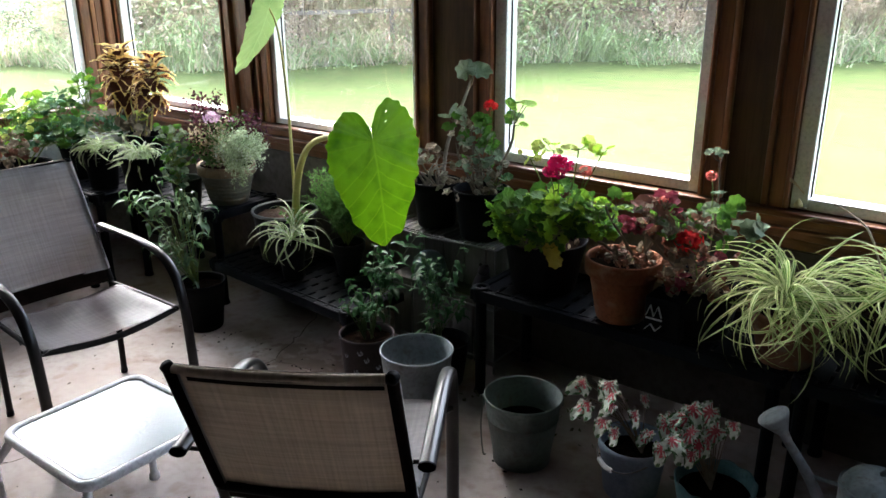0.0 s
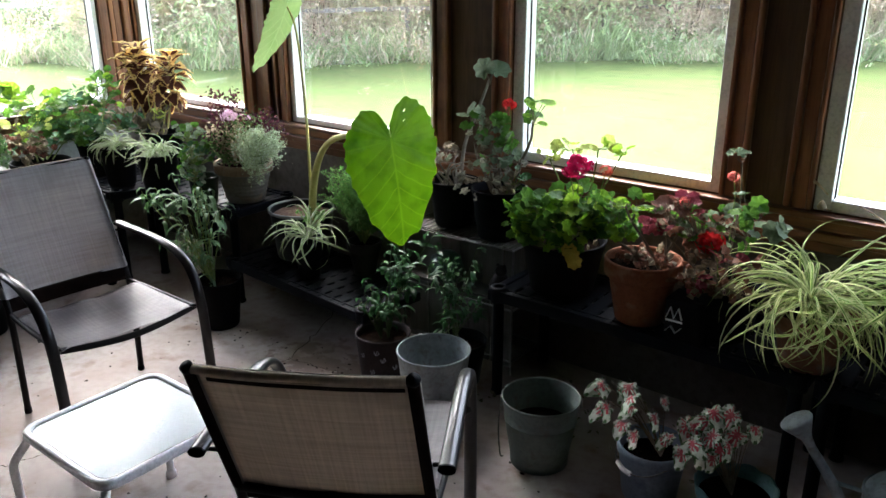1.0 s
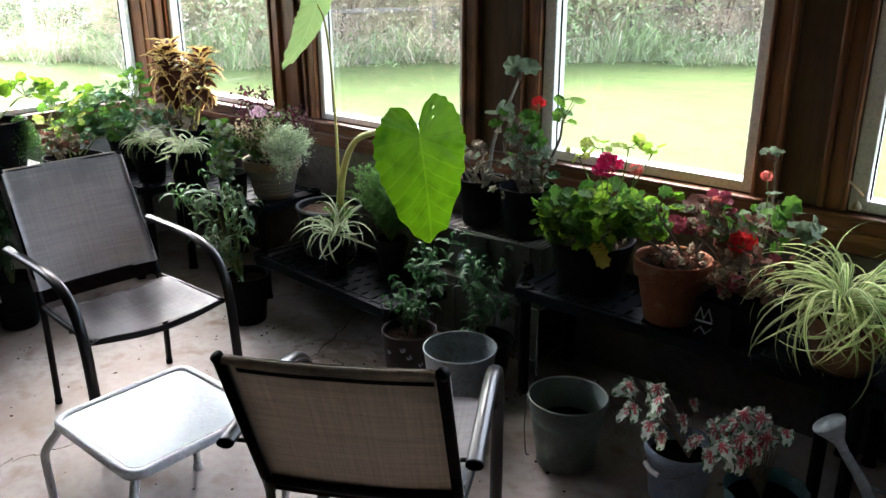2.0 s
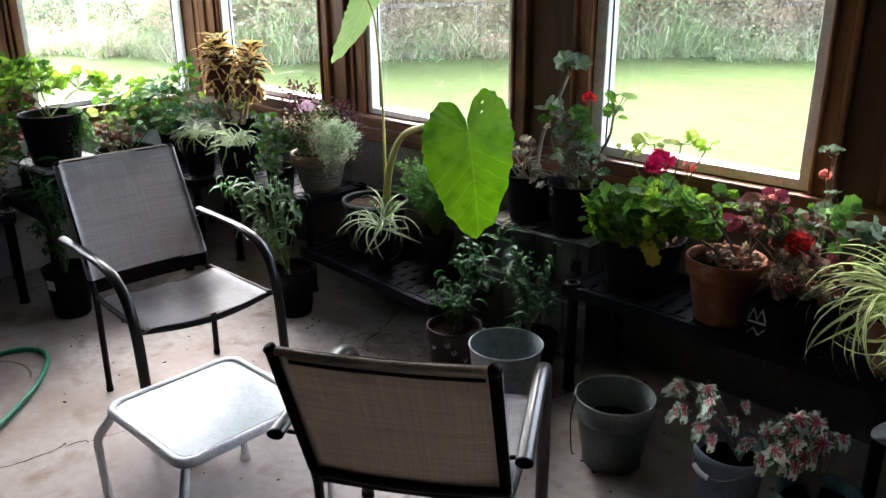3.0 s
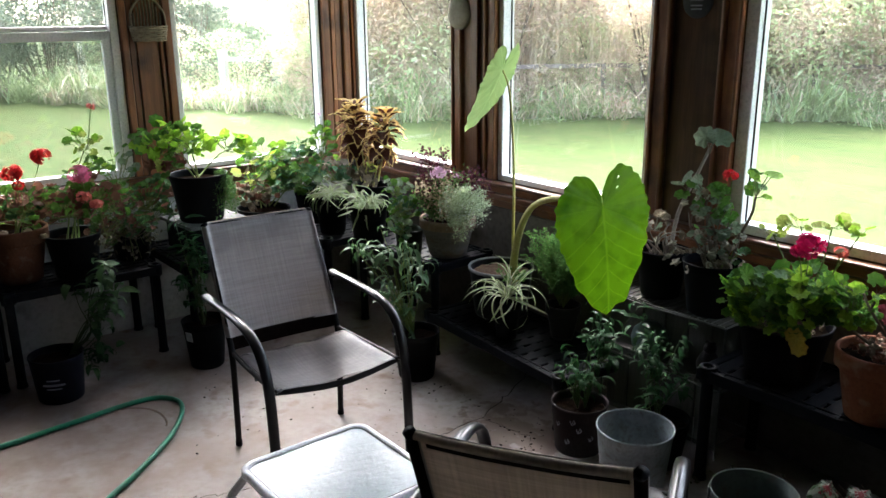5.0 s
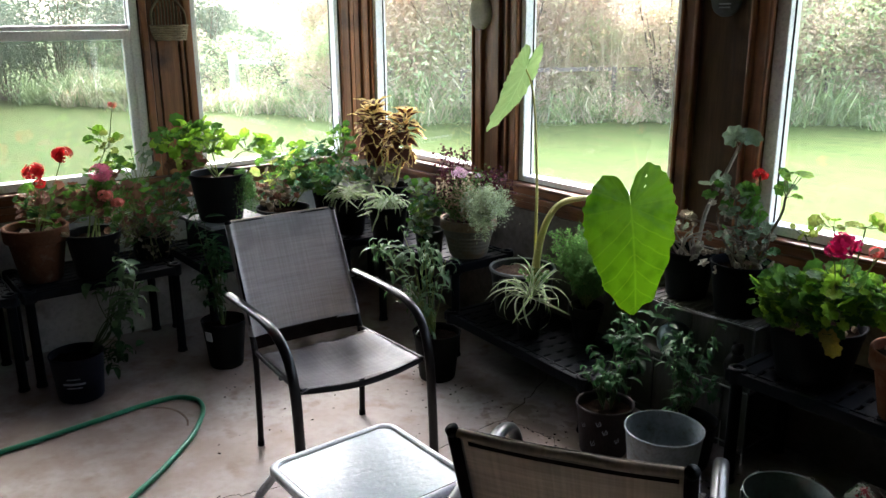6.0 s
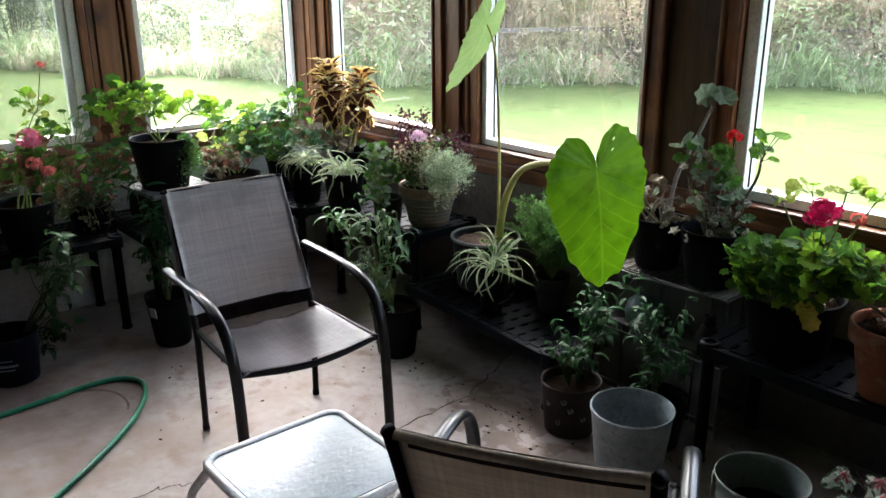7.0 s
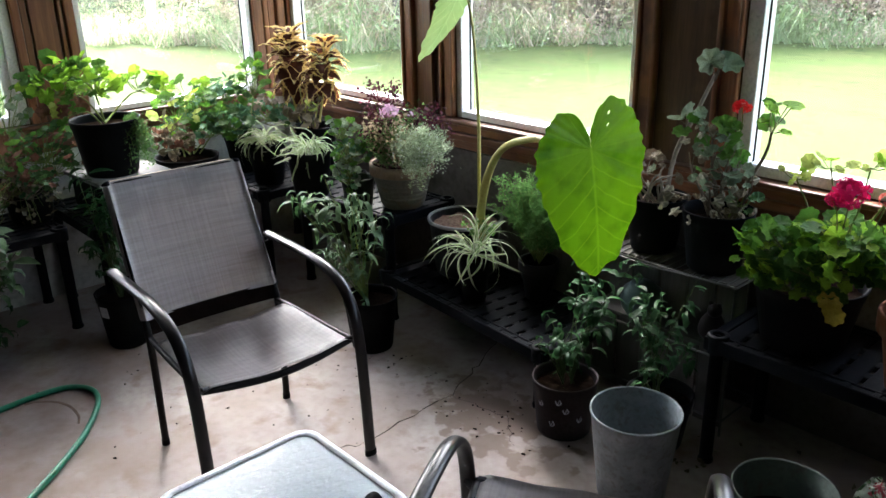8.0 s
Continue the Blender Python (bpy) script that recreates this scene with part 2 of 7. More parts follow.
blade_lime = leafy("spider_blade_lime", (0.12, 0.25, 0.04), (0.24, 0.38, 0.08), 0.4)
blade_cream = leafy("spider_blade_pale", (0.52, 0.58, 0.26), (0.74, 0.76, 0.44), 0.4, c=(0.40, 0.50, 0.18))
blade_white = leafy("spider_blade_cream", (0.60, 0.66, 0.44), (0.80, 0.82, 0.66), 0.4, c=(0.60, 0.64, 0.42))
coleus_rim = leafy("coleus_amber", (0.70, 0.47, 0.15), (0.84, 0.66, 0.30), 0.55)
coleus_core = leafy("coleus_maroon", (0.085, 0.028, 0.016), (0.13, 0.045, 0.022), 0.25)
ear_leaf = leafy("elephant_ear_leaf", (0.044, 0.110, 0.0011), (0.050, 0.120, 0.0016), 0.50, gloss=0.014, c=(0.014, 0.054, 0.0007), scale=9.0)
ear_back = leafy("elephant_ear_underside", (0.288, 0.416, 0.144), (0.32, 0.44, 0.16), 0.5, c=(0.24, 0.384, 0.12), scale=9.0)
red_petal = leafy("red_petal", (0.66, 0.015, 0.02), (0.75, 0.03, 0.03), 0.35, island=True)
magenta_petal = leafy("magenta_petal", (0.55, 0.008, 0.09), (0.68, 0.02, 0.13), 0.35, island=True)
pink_petal = leafy("pink_petal", (0.80, 0.16, 0.30), (0.86, 0.28, 0.42), 0.35, island=True)
coral_petal = leafy("coral_petal", (0.72, 0.16, 0.13), (0.80, 0.26, 0.22), 0.35, island=True)
lilac_petal = leafy("lilac_petal", (0.74, 0.46, 0.64), (0.84, 0.58, 0.72), 0.35, island=True)
caladium_white = leafy("caladium_mottled", (0.58, 0.68, 0.57), (0.80, 0.85, 0.77), 0.35, c=(0.04, 0.10, 0.035), scale=6)
caladium_red = leafy("caladium_red", (0.55, 0.10, 0.13), (0.64, 0.18, 0.20), 0.35)
caladium_green = leafy("caladium_green", (0.08, 0.16, 0.07), (0.12, 0.2, 0.09), 0.35)
lawn_mat = surface("lawn", (0.061, 0.097, 0.023), (0.086, 0.106, 0.034), 0.95, 2.1, 26.0, 0.5, c=(0.034, 0.056, 0.014), shine=0.1, dark=0.72, stretch=(0.5, 1.3, 0.9))
# Hedge leaf colours are raised: haze and glare outside are painted into them.
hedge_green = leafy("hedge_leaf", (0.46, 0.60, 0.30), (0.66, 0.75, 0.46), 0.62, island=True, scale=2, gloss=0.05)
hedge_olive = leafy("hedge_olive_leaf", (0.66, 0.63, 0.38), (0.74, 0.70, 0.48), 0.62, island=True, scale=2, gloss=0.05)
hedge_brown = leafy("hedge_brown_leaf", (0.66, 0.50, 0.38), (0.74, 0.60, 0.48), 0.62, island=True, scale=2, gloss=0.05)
tree_leaf = leafy("dark_tree_leaf", (0.10, 0.145, 0.095), (0.21, 0.26, 0.165), 0.42, island=True, scale=2, gloss=0.05)
grass_blue = leafy("long_grass", (0.26, 0.37, 0.15), (0.48, 0.57, 0.30), 0.45, island=True, scale=2, gloss=0.06)
reed_pale = leafy("pale_grass_blade", (0.40, 0.48, 0.32), (0.60, 0.64, 0.48), 0.4, island=True, scale=2)
reed_mat = leafy("dry_reed", (0.58, 0.49, 0.36), (0.72, 0.63, 0.47), 0.36, island=True, scale=2)
weed_leaf = leafy("weed_leaf", (0.22, 0.36, 0.12), (0.44, 0.56, 0.24), 0.46, island=True, scale=2, gloss=0.06)
bark = surface("bark", (0.13, 0.10, 0.075), (0.19, 0.15, 0.11), 0.9, 6, 30, 0.8)
old_fence = surface("weathered_fence_wood", (0.15, 0.125, 0.11), (0.22, 0.185, 0.165), 0.85, 2, 30, 0.3)
white_fence = surface("white_fence_paint", (0.544, 0.536, 0.504), (0.608, 0.6, 0.576), 0.7, 2, 30, 0.2)
wicker = surface("wicker", (0.22, 0.16, 0.10), (0.32, 0.24, 0.15), 0.8, 20, 90, 0.5)
shell_mat = surface("carved_pale_wood", (0.30, 0.26, 0.2), (0.38, 0.33, 0.27), 0.8, 14, 60, 0.5)
slate_dark = surface("dark_slate", (0.025, 0.027, 0.032), (0.04, 0.042, 0.048), 0.6, 9, 70, 0.2)
print_white = surface("white_print", (0.62, 0.63, 0.64), (0.72, 0.72, 0.72), 0.6, 20, 90, 0.02)
print_grey = surface("grey_print", (0.24, 0.25, 0.30), (0.30, 0.31, 0.36), 0.6, 20, 90, 0.02)
wire_mat = surface("dull_wire", (0.096, 0.096, 0.09), (0.144, 0.138, 0.126), 0.5, 30, 90, 0.1, metal=0.5)
slat_wood = wooden("greyed_slat_wood", (0.08928, 0.08556, 0.0744), (0.1228, 0.1153, 0.1042), "Z", 0.8)
board_mat = surface("pale_board", (0.1037, 0.1066, 0.1037), (0.1382, 0.1382, 0.1325), 0.75, 4, 40, 0.2, c=(0.06912, 0.06624, 0.06048), shine=0.1)


def add_veins(m, colour, spacing, amount):
    """Pale veins on a heart-shaped leaf: a midrib along y, curved side veins that leave it, and rays into the lobes."""
    n, l = m.node_tree.nodes, m.node_tree.links

    def op(kind, x, y=0.0):
        q = n.new("ShaderNodeMath")
        q.operation = kind
        for k, v in enumerate((x, y)):
            if isinstance(v, (int, float)):
                q.inputs[k].default_value = v
            else:
                l.new(v, q.inputs[k])
        return q.outputs[0]

    tc, sp, no = n.new("ShaderNodeTexCoord"), n.new("ShaderNodeSeparateXYZ"), n.new("ShaderNodeTexNoise")
    no.inputs["Scale"].default_value = 7.0
    l.new(tc.outputs["Object"], sp.inputs[0])
    l.new(tc.outputs["Object"], no.inputs["Vector"])
    out = op("ABSOLUTE", sp.outputs["X"])
    bow = op("SUBTRACT", op("MULTIPLY", out, 0.95), op("MULTIPLY", op("MULTIPLY", out, out), 1.6))
    run = op("ADD", op("SUBTRACT", sp.outputs["Y"], bow), op("MULTIPLY", no.outputs["Fac"], 0.045))
    wave = op("ABSOLUTE", op("SINE", op("MULTIPLY", run, math.pi / spacing)))
    side = op("MAXIMUM", op("SUBTRACT", 1.0, op("MULTIPLY", wave, 4.5)), 0.0)
    low = op("GREATER_THAN", run, 0.012)
    ray = op("ABSOLUTE", op("SINE", op("MULTIPLY", op("ARCTAN2", out, sp.outputs["Y"]), 6.0)))
    fan = op("MAXIMUM", op("SUBTRACT", 1.0, op("MULTIPLY", ray, 4.0)), 0.0)
    side = op("ADD", op("MULTIPLY", side, low), op("MULTIPLY", op("MULTIPLY", fan, 0.4), op("SUBTRACT", 1.0, low)))
    mid = op("MAXIMUM", op("SUBTRACT", 1.0, op("MULTIPLY", out, 130.0)), 0.0)
    f = op("MULTIPLY", op("MAXIMUM", side, mid), amount)
    bp = n.new("ShaderNodeBump")
    bp.inputs["Strength"].default_value, bp.inputs["Distance"].default_value = 0.3, 0.012
    l.new(op("ADD", op("MULTIPLY", f, -0.8), op("MULTIPLY", no.outputs["Fac"], 0.5)), bp.inputs["Height"])
    for s in n:
        if s.type in ("BSDF_DIFFUSE", "BSDF_TRANSLUCENT"):
            old = s.inputs["Color"].links[0].from_socket
            l.new(mixed(n, l, f, old, colour), s.inputs["Color"])
            l.new(bp.outputs["Normal"], s.inputs["Normal"])


add_veins(ear_leaf, (0.115, 0.200, 0.007), 0.070, 0.36)
add_veins(ear_back, (0.46, 0.62, 0.25), 0.060, 0.5)


def glass_pane(name, tint, gloss, film=0.0):
    """A clear pane; film: how much of it is covered by a pale dusty film that scatters the daylight."""
    m, n, l = nodes_of(name)
    n.remove(n["Principled BSDF"])
    t, g, mx = n.new("ShaderNodeBsdfTransparent"), n.new("ShaderNodeBsdfGlossy"), n.new("ShaderNodeMixShader")
    t.inputs["Color"].default_value = (*tint, 1)
    g.inputs["Roughness"].default_value = 0.02
    mx.inputs[0].default_value = gloss
    l.new(g.outputs[0], mx.inputs[2])
    if film:
        dust, veil = n.new("ShaderNodeBsdfTranslucent"), n.new("ShaderNodeMixShader")
        dust.inputs["Color"].default_value = (0.94, 0.91, 0.76, 1)
        big, small = coarse_fine(n, l, 1.6, 14.0)
        amount = n.new("ShaderNodeMapRange")
        amount.inputs["To Min"].default_value, amount.inputs["To Max"].default_value = film * 0.6, film * 1.4
        l.new(big, amount.inputs["Value"])
        l.new(amount.outputs["Result"], veil.inputs[0])
        l.new(t.outputs[0], veil.inputs[1])
        l.new(dust.outputs[0], veil.inputs[2])
        l.new(veil.outputs[0], mx.inputs[1])
    else:
        l.new(t.outputs[0], mx.inputs[1])
    l.new(mx.outputs[0], n["Material Output"].inputs["Surface"])
    return m


screen_mesh = glass_pane("insect_screen_mesh", (0.68, 0.69, 0.67), 0.0)
window_glass = glass_pane("window_glass", (0.96, 0.98, 0.97), 0.04, 0.0055)


def woven(name, a, b, through_tint, graze=0.55, passes=0.052):
    """Sling cloth: a weave of two threads, a little light comes through."""
    m, n, l = nodes_of(name)
    n.remove(n["Principled BSDF"])
    tc = n.new("ShaderNodeTexCoord")
    heights = []
    for axis, sc in (("X", 190), ("Z", 190)):
        w = n.new("ShaderNodeTexWave")
        w.bands_direction = axis
        w.inputs["Scale"].default_value, w.inputs["Distortion"].default_value = sc, 0.6
        l.new(tc.outputs["Object"], w.inputs["Vector"])
        heights.append(w.outputs["Fac"])
    mp1, mp2 = n.new("ShaderNodeMapping"), n.new("ShaderNodeMapping")
    cols = None
    for mp, sc in ((mp1, (130, 3, 3)), (mp2, (4, 60, 130))):
        mp.inputs["Scale"].default_value = sc
        l.new(tc.outputs["Object"], mp.inputs["Vector"])
        t = n.new("ShaderNodeTexNoise")
        t.inputs["Scale"].default_value, t.inputs["Detail"].default_value = 1.0, 3
        l.new(mp.outputs["Vector"], t.inputs["Vector"])
        f = ramp(n, l, t.outputs["Fac"], 0.3, 0.7)
        cols = mixed(n, l, f, a, b) if cols is None else mixed(n, l, 0.5, cols, mixed(n, l, f, a, b))
    dirt, _ = coarse_fine(n, l, 5.0, 50.0)
    cols = mixed(n, l, ramp(n, l, dirt, 0.5, 0.8), cols, tuple(v * 0.7 for v in a))
    d, t, g = n.new("ShaderNodeBsdfDiffuse"), n.new("ShaderNodeBsdfTranslucent"), n.new("ShaderNodeBsdfGlossy")
    mx, mx2 = n.new("ShaderNodeMixShader"), n.new("ShaderNodeMixShader")
    bp = n.new("ShaderNodeBump")
    bp.inputs["Strength"].default_value, bp.inputs["Distance"].default_value = 0.3, 0.001
    l.new(heights[0], bp.inputs["Height"])
    g.inputs["Roughness"].default_value = 0.5
    mx.inputs[0].default_value = passes
    lw, pw, sc = n.new("ShaderNodeLayerWeight"), n.new("ShaderNodeMath"), n.new("ShaderNodeMath")
    pw.operation, sc.operation = "POWER", "MULTIPLY_ADD"
    pw.inputs[1].default_value, sc.inputs[1].default_value, sc.inputs[2].default_value = 2.0, graze, 0.03
    l.new(lw.outputs["Facing"], pw.inputs[0])
    l.new(pw.outputs[0], sc.inputs[0])
    l.new(sc.outputs[0], mx2.inputs[0])
    l.new(bp.outputs["Normal"], d.inputs["Normal"])
    l.new(cols, d.inputs["Color"])
    l.new(mixed(n, l, 0.6, cols, through_tint), t.inputs["Color"])
    l.new(d.outputs[0], mx.inputs[1])
    l.new(t.outputs[0], mx.inputs[2])
    l.new(mx.outputs[0], mx2.inputs[1])
    l.new(g.outputs[0], mx2.inputs[2])
    l.new(mx2.outputs[0], n["Material Output"].inputs["Surface"])
    return m


sling = woven("woven_sling", (0.300, 0.273, 0.260), (0.510, 0.466, 0.446), (0.46, 0.41, 0.37), 0.32, 0.16)
sling_seat = woven("sun_faded_seat_sling", (0.30, 0.275, 0.272), (0.47, 0.435, 0.430), (0.34, 0.27, 0.24))
# Same cloth from behind: the warm light coming through is painted in as tan.
sling_backlit = woven("woven_sling_backlit", (0.36, 0.292, 0.214), (0.76, 0.632, 0.481), (0.68, 0.54, 0.39), 0.02, 0.30)


def rippled_glass():
    """Obscured table glass: pale, glossy, with long shallow ripples."""
    m, n, l = nodes_of("rippled_table_glass")
    p = n["Principled BSDF"]
    p.inputs["Base Color"].default_value = (0.33, 0.39, 0.41, 1)
    p.inputs["Roughness"].default_value = 0.3
    p.inputs["Coat Weight"].default_value = 0.3
    p.inputs["Coat Roughness"].default_value = 0.16
    tc, mp, v, no = n.new("ShaderNodeTexCoord"), n.new("ShaderNodeMapping"), n.new("ShaderNodeTexVoronoi"), n.new("ShaderNodeTexNoise")
    mp.inputs["Rotation"].default_value = (0, 0, radians(-38))
    mp.inputs["Scale"].default_value = (1.7, 0.85, 1.0)
    v.feature = "SMOOTH_F1"
    v.inputs["Smoothness"].default_value = 0.6
    v.inputs["Scale"].default_value, no.inputs["Scale"].default_value = 36, 22
    l.new(tc.outputs["Object"], mp.inputs["Vector"])
    l.new(mp.outputs["Vector"], no.inputs["Vector"])
    l.new(mixed(n, l, 0.10, mp.outputs["Vector"], no.outputs["Color"]), v.inputs["Vector"])
    bp = n.new("ShaderNodeBump")
    bp.inputs["Strength"].default_value, bp.inputs["Distance"].default_value = 0.20, 0.004
    l.new(v.outputs["Distance"], bp.inputs["Height"])
    l.new(bp.outputs["Normal"], p.inputs["Normal"])
    l.new(bp.outputs["Normal"], p.inputs["Coat Normal"])
    return m


table_glass = rippled_glass()

# ---- building blocks ----


def mesh_of(name, bm, mats, smooth=True):
    me = bpy.data.meshes.new(name)
    bm.normal_update()
    bm.to_mesh(me)
    bm.free()
    for m in mats if isinstance(mats, (list, tuple)) else [mats]:
        me.materials.append(m)
    if smooth:
        me.shade_smooth()
    return me


def part(name, bm, material, parent=None, label="", smooth=True):
    me = bm if isinstance(bm, bpy.types.Mesh) else mesh_of(name, bm, material, smooth)
    ob = new(name, me)
    if parent:
        ob.parent = parent
    return tagged(ob, label)


def thing(name, place, label, category, group="", turn=0.0):
    ob = new(name)
    ob.empty_display_size = 0.05
    ob.location, ob.rotation_euler = place, (0, 0, radians(turn))
    return tagged(ob, label, category, group)


def structure(name, bm, material, label, category, smooth=False):
    return tagged(part(name, bm, material, None, "", smooth), label, category, "", "structure")


def box(bm, x0, x1, y0, y1, z0, z1, bevel=0.0, mat=0):
    vs = bmesh.ops.create_cube(bm, size=1)["verts"]
    for v in vs:
        v.co = Vector((x0 + (v.co.x + 0.5) * (x1 - x0), y0 + (v.co.y + 0.5) * (y1 - y0), z0 + (v.co.z + 0.5) * (z1 - z0)))
    faces = list({f for v in vs for f in v.link_faces})
    if bevel:
        r = bmesh.ops.bevel(bm, geom=list({e for v in vs for e in v.link_edges}), offset=bevel, segments=2, affect="EDGES", profile=0.5)
        faces = r["faces"]
    for f in faces:
        f.material_index = mat
    return bm


def boxes(*args):
    bm = bmesh.new()
    for a in args:
        box(bm, *a)
    return bm


def lathe(profile, seg=28, bm=None, at=(0, 0, 0), wobble=0.0):
    bm = bm or bmesh.new()
    rings = []
    for r, z in profile:
        ring = []
        for i in range(seg):
            a = 2 * math.pi * i / seg
            rr = r * (1 + wobble * math.sin(a * 2 + 0.7))
            ring.append(bm.verts.new((at[0] + rr * math.cos(a), at[1] + rr * math.sin(a), at[2] + z)))
        rings.append(ring)
    for p, q in zip(rings, rings[1:]):
        for i in range(seg):
            j = (i + 1) % seg
            bm.faces.new((p[i], p[j], q[j], q[i]))
    return bm


def smooth_path(pts, per=6):
    pts = [Vector(p) for p in pts]
    if len(pts) < 3:
        return pts
    out = []
    ext = [2 * pts[0] - pts[1]] + pts + [2 * pts[-1] - pts[-2]]
    for i in range(1, len(ext) - 2):
        a, b, c, d = ext[i - 1 : i + 3]
        for k in range(per):
            t = k / per
            out.append(0.5 * (2 * b + (c - a) * t + (2 * a - 5 * b + 4 * c - d) * t * t + (3 * b - a - 3 * c + d) * t**3))
    return out + [pts[-1]]


def tube(pts, r, seg=8, bm=None, per=6, end=None, caps=True, flat=1.0):
    """A round bar along a smooth line; end: its radius at the far end; flat: squash of the section upwards."""
    bm = bm or bmesh.new()
    line = smooth_path(pts, per)
    n = len(line)
    up = Vector((0, 0, 1))
    rings, side = [], None
    for i, p in enumerate(line):
        d = (line[min(i + 1, n - 1)] - line[max(i - 1, 0)]).normalized()
        if side is None:
            side = d.cross(up) if abs(d.z) < 0.95 else d.cross(Vector((0, 1, 0)))
        side = (side - d * side.dot(d)).normalized()
        other = side.cross(d)
        rr = r + ((end if end is not None else r) - r) * i / max(n - 1, 1)
        rings.append([bm.verts.new(p + rr * (math.cos(a) * side + flat * math.sin(a) * other)) for a in (2 * math.pi * k / seg for k in range(seg))])
    for p, q in zip(rings, rings[1:]):
        for i in range(seg):
            j = (i + 1) % seg
            bm.faces.new((p[i], p[j], q[j], q[i]))
    if caps:
        bm.faces.new(rings[0])
        bm.faces.new(list(reversed(rings[-1])))
    return bm


def aim(direction, roll=0.0):
    """A turn that lays local +y along a direction, with local z as far up as may be."""
    y = Vector(direction).normalized()
    x = y.cross(Vector((0, 0, 1)))
    x = x.normalized() if x.length > 1e-3 else Vector((1, 0, 0))
    z = x.cross(y)
    m = Matrix((x, y, z)).transposed().to_4x4()
    return m @ Matrix.Rotation(roll, 4, "Y")

# ---- the room ----
WX, NY = -4.38, 3.14            # inner faces of the framed walls
EX, SY, TOP = 2.6, -2.3, 2.5    # unseen walls and the ceiling
SILL, HEAD = 0.882, 2.16
# the last north opening is unseen, added to let in more daylight
N_WIN = [(-4.345, -3.325), (-2.955, -1.957), (-1.535, -0.604), (-0.278, 0.70), (1.03, 2.0)]
W_WIN = [(0.60, 1.648), (1.938, 2.898)]
STEM = 0.735                    # top of the concrete stem wall

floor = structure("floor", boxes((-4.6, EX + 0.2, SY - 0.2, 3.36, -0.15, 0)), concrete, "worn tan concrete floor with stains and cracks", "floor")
structure("ceiling", boxes((-4.6, EX + 0.2, SY - 0.2, 3.36, TOP, TOP + 0.1)), plank_dark, "plain dark board ceiling", "ceiling")
structure("wall_east", boxes((EX, EX + 0.2, SY - 0.2, 3.36, 0, TOP)), plank_dark, "plain dark board wall", "wall")
structure("wall_south", boxes((-4.6, EX, SY - 0.2, SY, 0, TOP)), plank_dark, "plain dark board wall", "wall")


def framed(windows, lo, hi, put):
    """Boxes of a wall along one axis, with its windows left open."""
    spans, at = [], lo
    for a, b in windows:
        spans.append((at, a, STEM, HEAD))
        spans.append((a, b, STEM, SILL))
        at = b
    spans.append((at, hi, STEM, HEAD))
    spans.append((lo, hi, HEAD, TOP))
    bm = bmesh.new()
    for a, b, z0, z1 in spans:
        put(bm, a, b, z0, z1)
    return bm


structure("wall_north_upper", framed(N_WIN, -4.58, EX, lambda bm, a, b, z0, z1: box(bm, a, b, NY, NY + 0.082, z0, z1)), wood_core,
          "dark weathered board wall between the windows", "wall")
structure("wall_west_upper", framed(W_WIN, SY, NY, lambda bm, a, b, z0, z1: box(bm, WX - 0.082, WX, a, b, z0, z1)), wood_core,
          "dark weathered board wall between the windows", "wall")
structure("wall_north", boxes((-4.58, EX, 3.11, 3.36, 0, STEM)), north_concrete, "stained grey concrete wall below the windows, coloured darker for shelf shade", "wall")
structure("wall_west", boxes((-4.58, -4.34, SY, 3.11, 0, STEM)), wall_concrete, "stained pale grey concrete wall below the windows", "wall")


# unseen roof overhang and gutter board outside, added to block the high sky
for x0, x1, y0, y1 in ((-4.68, EX + 0.2, 3.222, 3.44), (-4.68, -4.462, SY - 0.2, 3.222)):
    structure("eaves", boxes((x0, x1, y0, y1, 2.30, 2.36, 0.004)), plank_dark, "unseen dark overhang added outside the windows to block high sky", "eaves")
for b in ((-4.72, EX + 0.2, 3.442, 3.48), (-4.72, -4.682, SY - 0.2, 3.441)):
    structure("fascia", boxes((*b, 2.22, 2.40, 0.004)), plank_dark, "unseen dark fascia board of the added sky-blocking overhang", "trim")


def setting(name, label, category):
    ob = new(name)
    return tagged(ob, label, category, "", "structure")


def board(parent, mat, *args):
    return part("board", boxes(args), mat, parent, smooth=False)


# wooden casings and sill boards: a flat board between two rounded beads
def casing(parent, put, edge, way, lo, hi):
    """A moulded upright casing that runs outwards from an opening's edge; put(u0, u1, proud, z0, z1, bevel) makes one board."""
    for u0, u1, proud, bev in ((0.001, 0.018, 0.030, 0.006), (0.020, 0.068, 0.020, 0.003), (0.070, 0.094, 0.034, 0.009)):
        a, b = edge + way * u0, edge + way * u1
        put(min(a, b), max(a, b), proud, lo, hi, bev)


trim_n = setting("trim_north", "reddish brown stained wooden window casings and sill boards", "trim")


def north_board(x0, x1, proud, z0, z1, bev):
    board(trim_n, wood_v, x0, x1, NY - proud, NY - 0.001, z0, z1, bev)


for i, (a, b) in enumerate(N_WIN):
    if i == 0:
        north_board(-4.372, a - 0.001, 0.022, SILL - 0.002, HEAD + 0.09, 0.004)
    else:
        casing(trim_n, north_board, a, -1, SILL - 0.002, HEAD + 0.09)
    if i != 1:
        casing(trim_n, north_board, b, 1, SILL - 0.002, HEAD + 0.09)
    board(trim_n, wood_x, a - (0.03 if i == 0 else 0.10), b + 0.10, NY - 0.028, NY - 0.001, HEAD + 0.092, HEAD + 0.2, 0.004)
casing(trim_n, north_board, N_WIN[1][1], 1, SILL - 0.002, HEAD + 0.09)
north_board(N_WIN[0][1] + 0.098, N_WIN[0][1] + 0.158, 0.013, SILL - 0.002, HEAD + 0.09, 0.003)
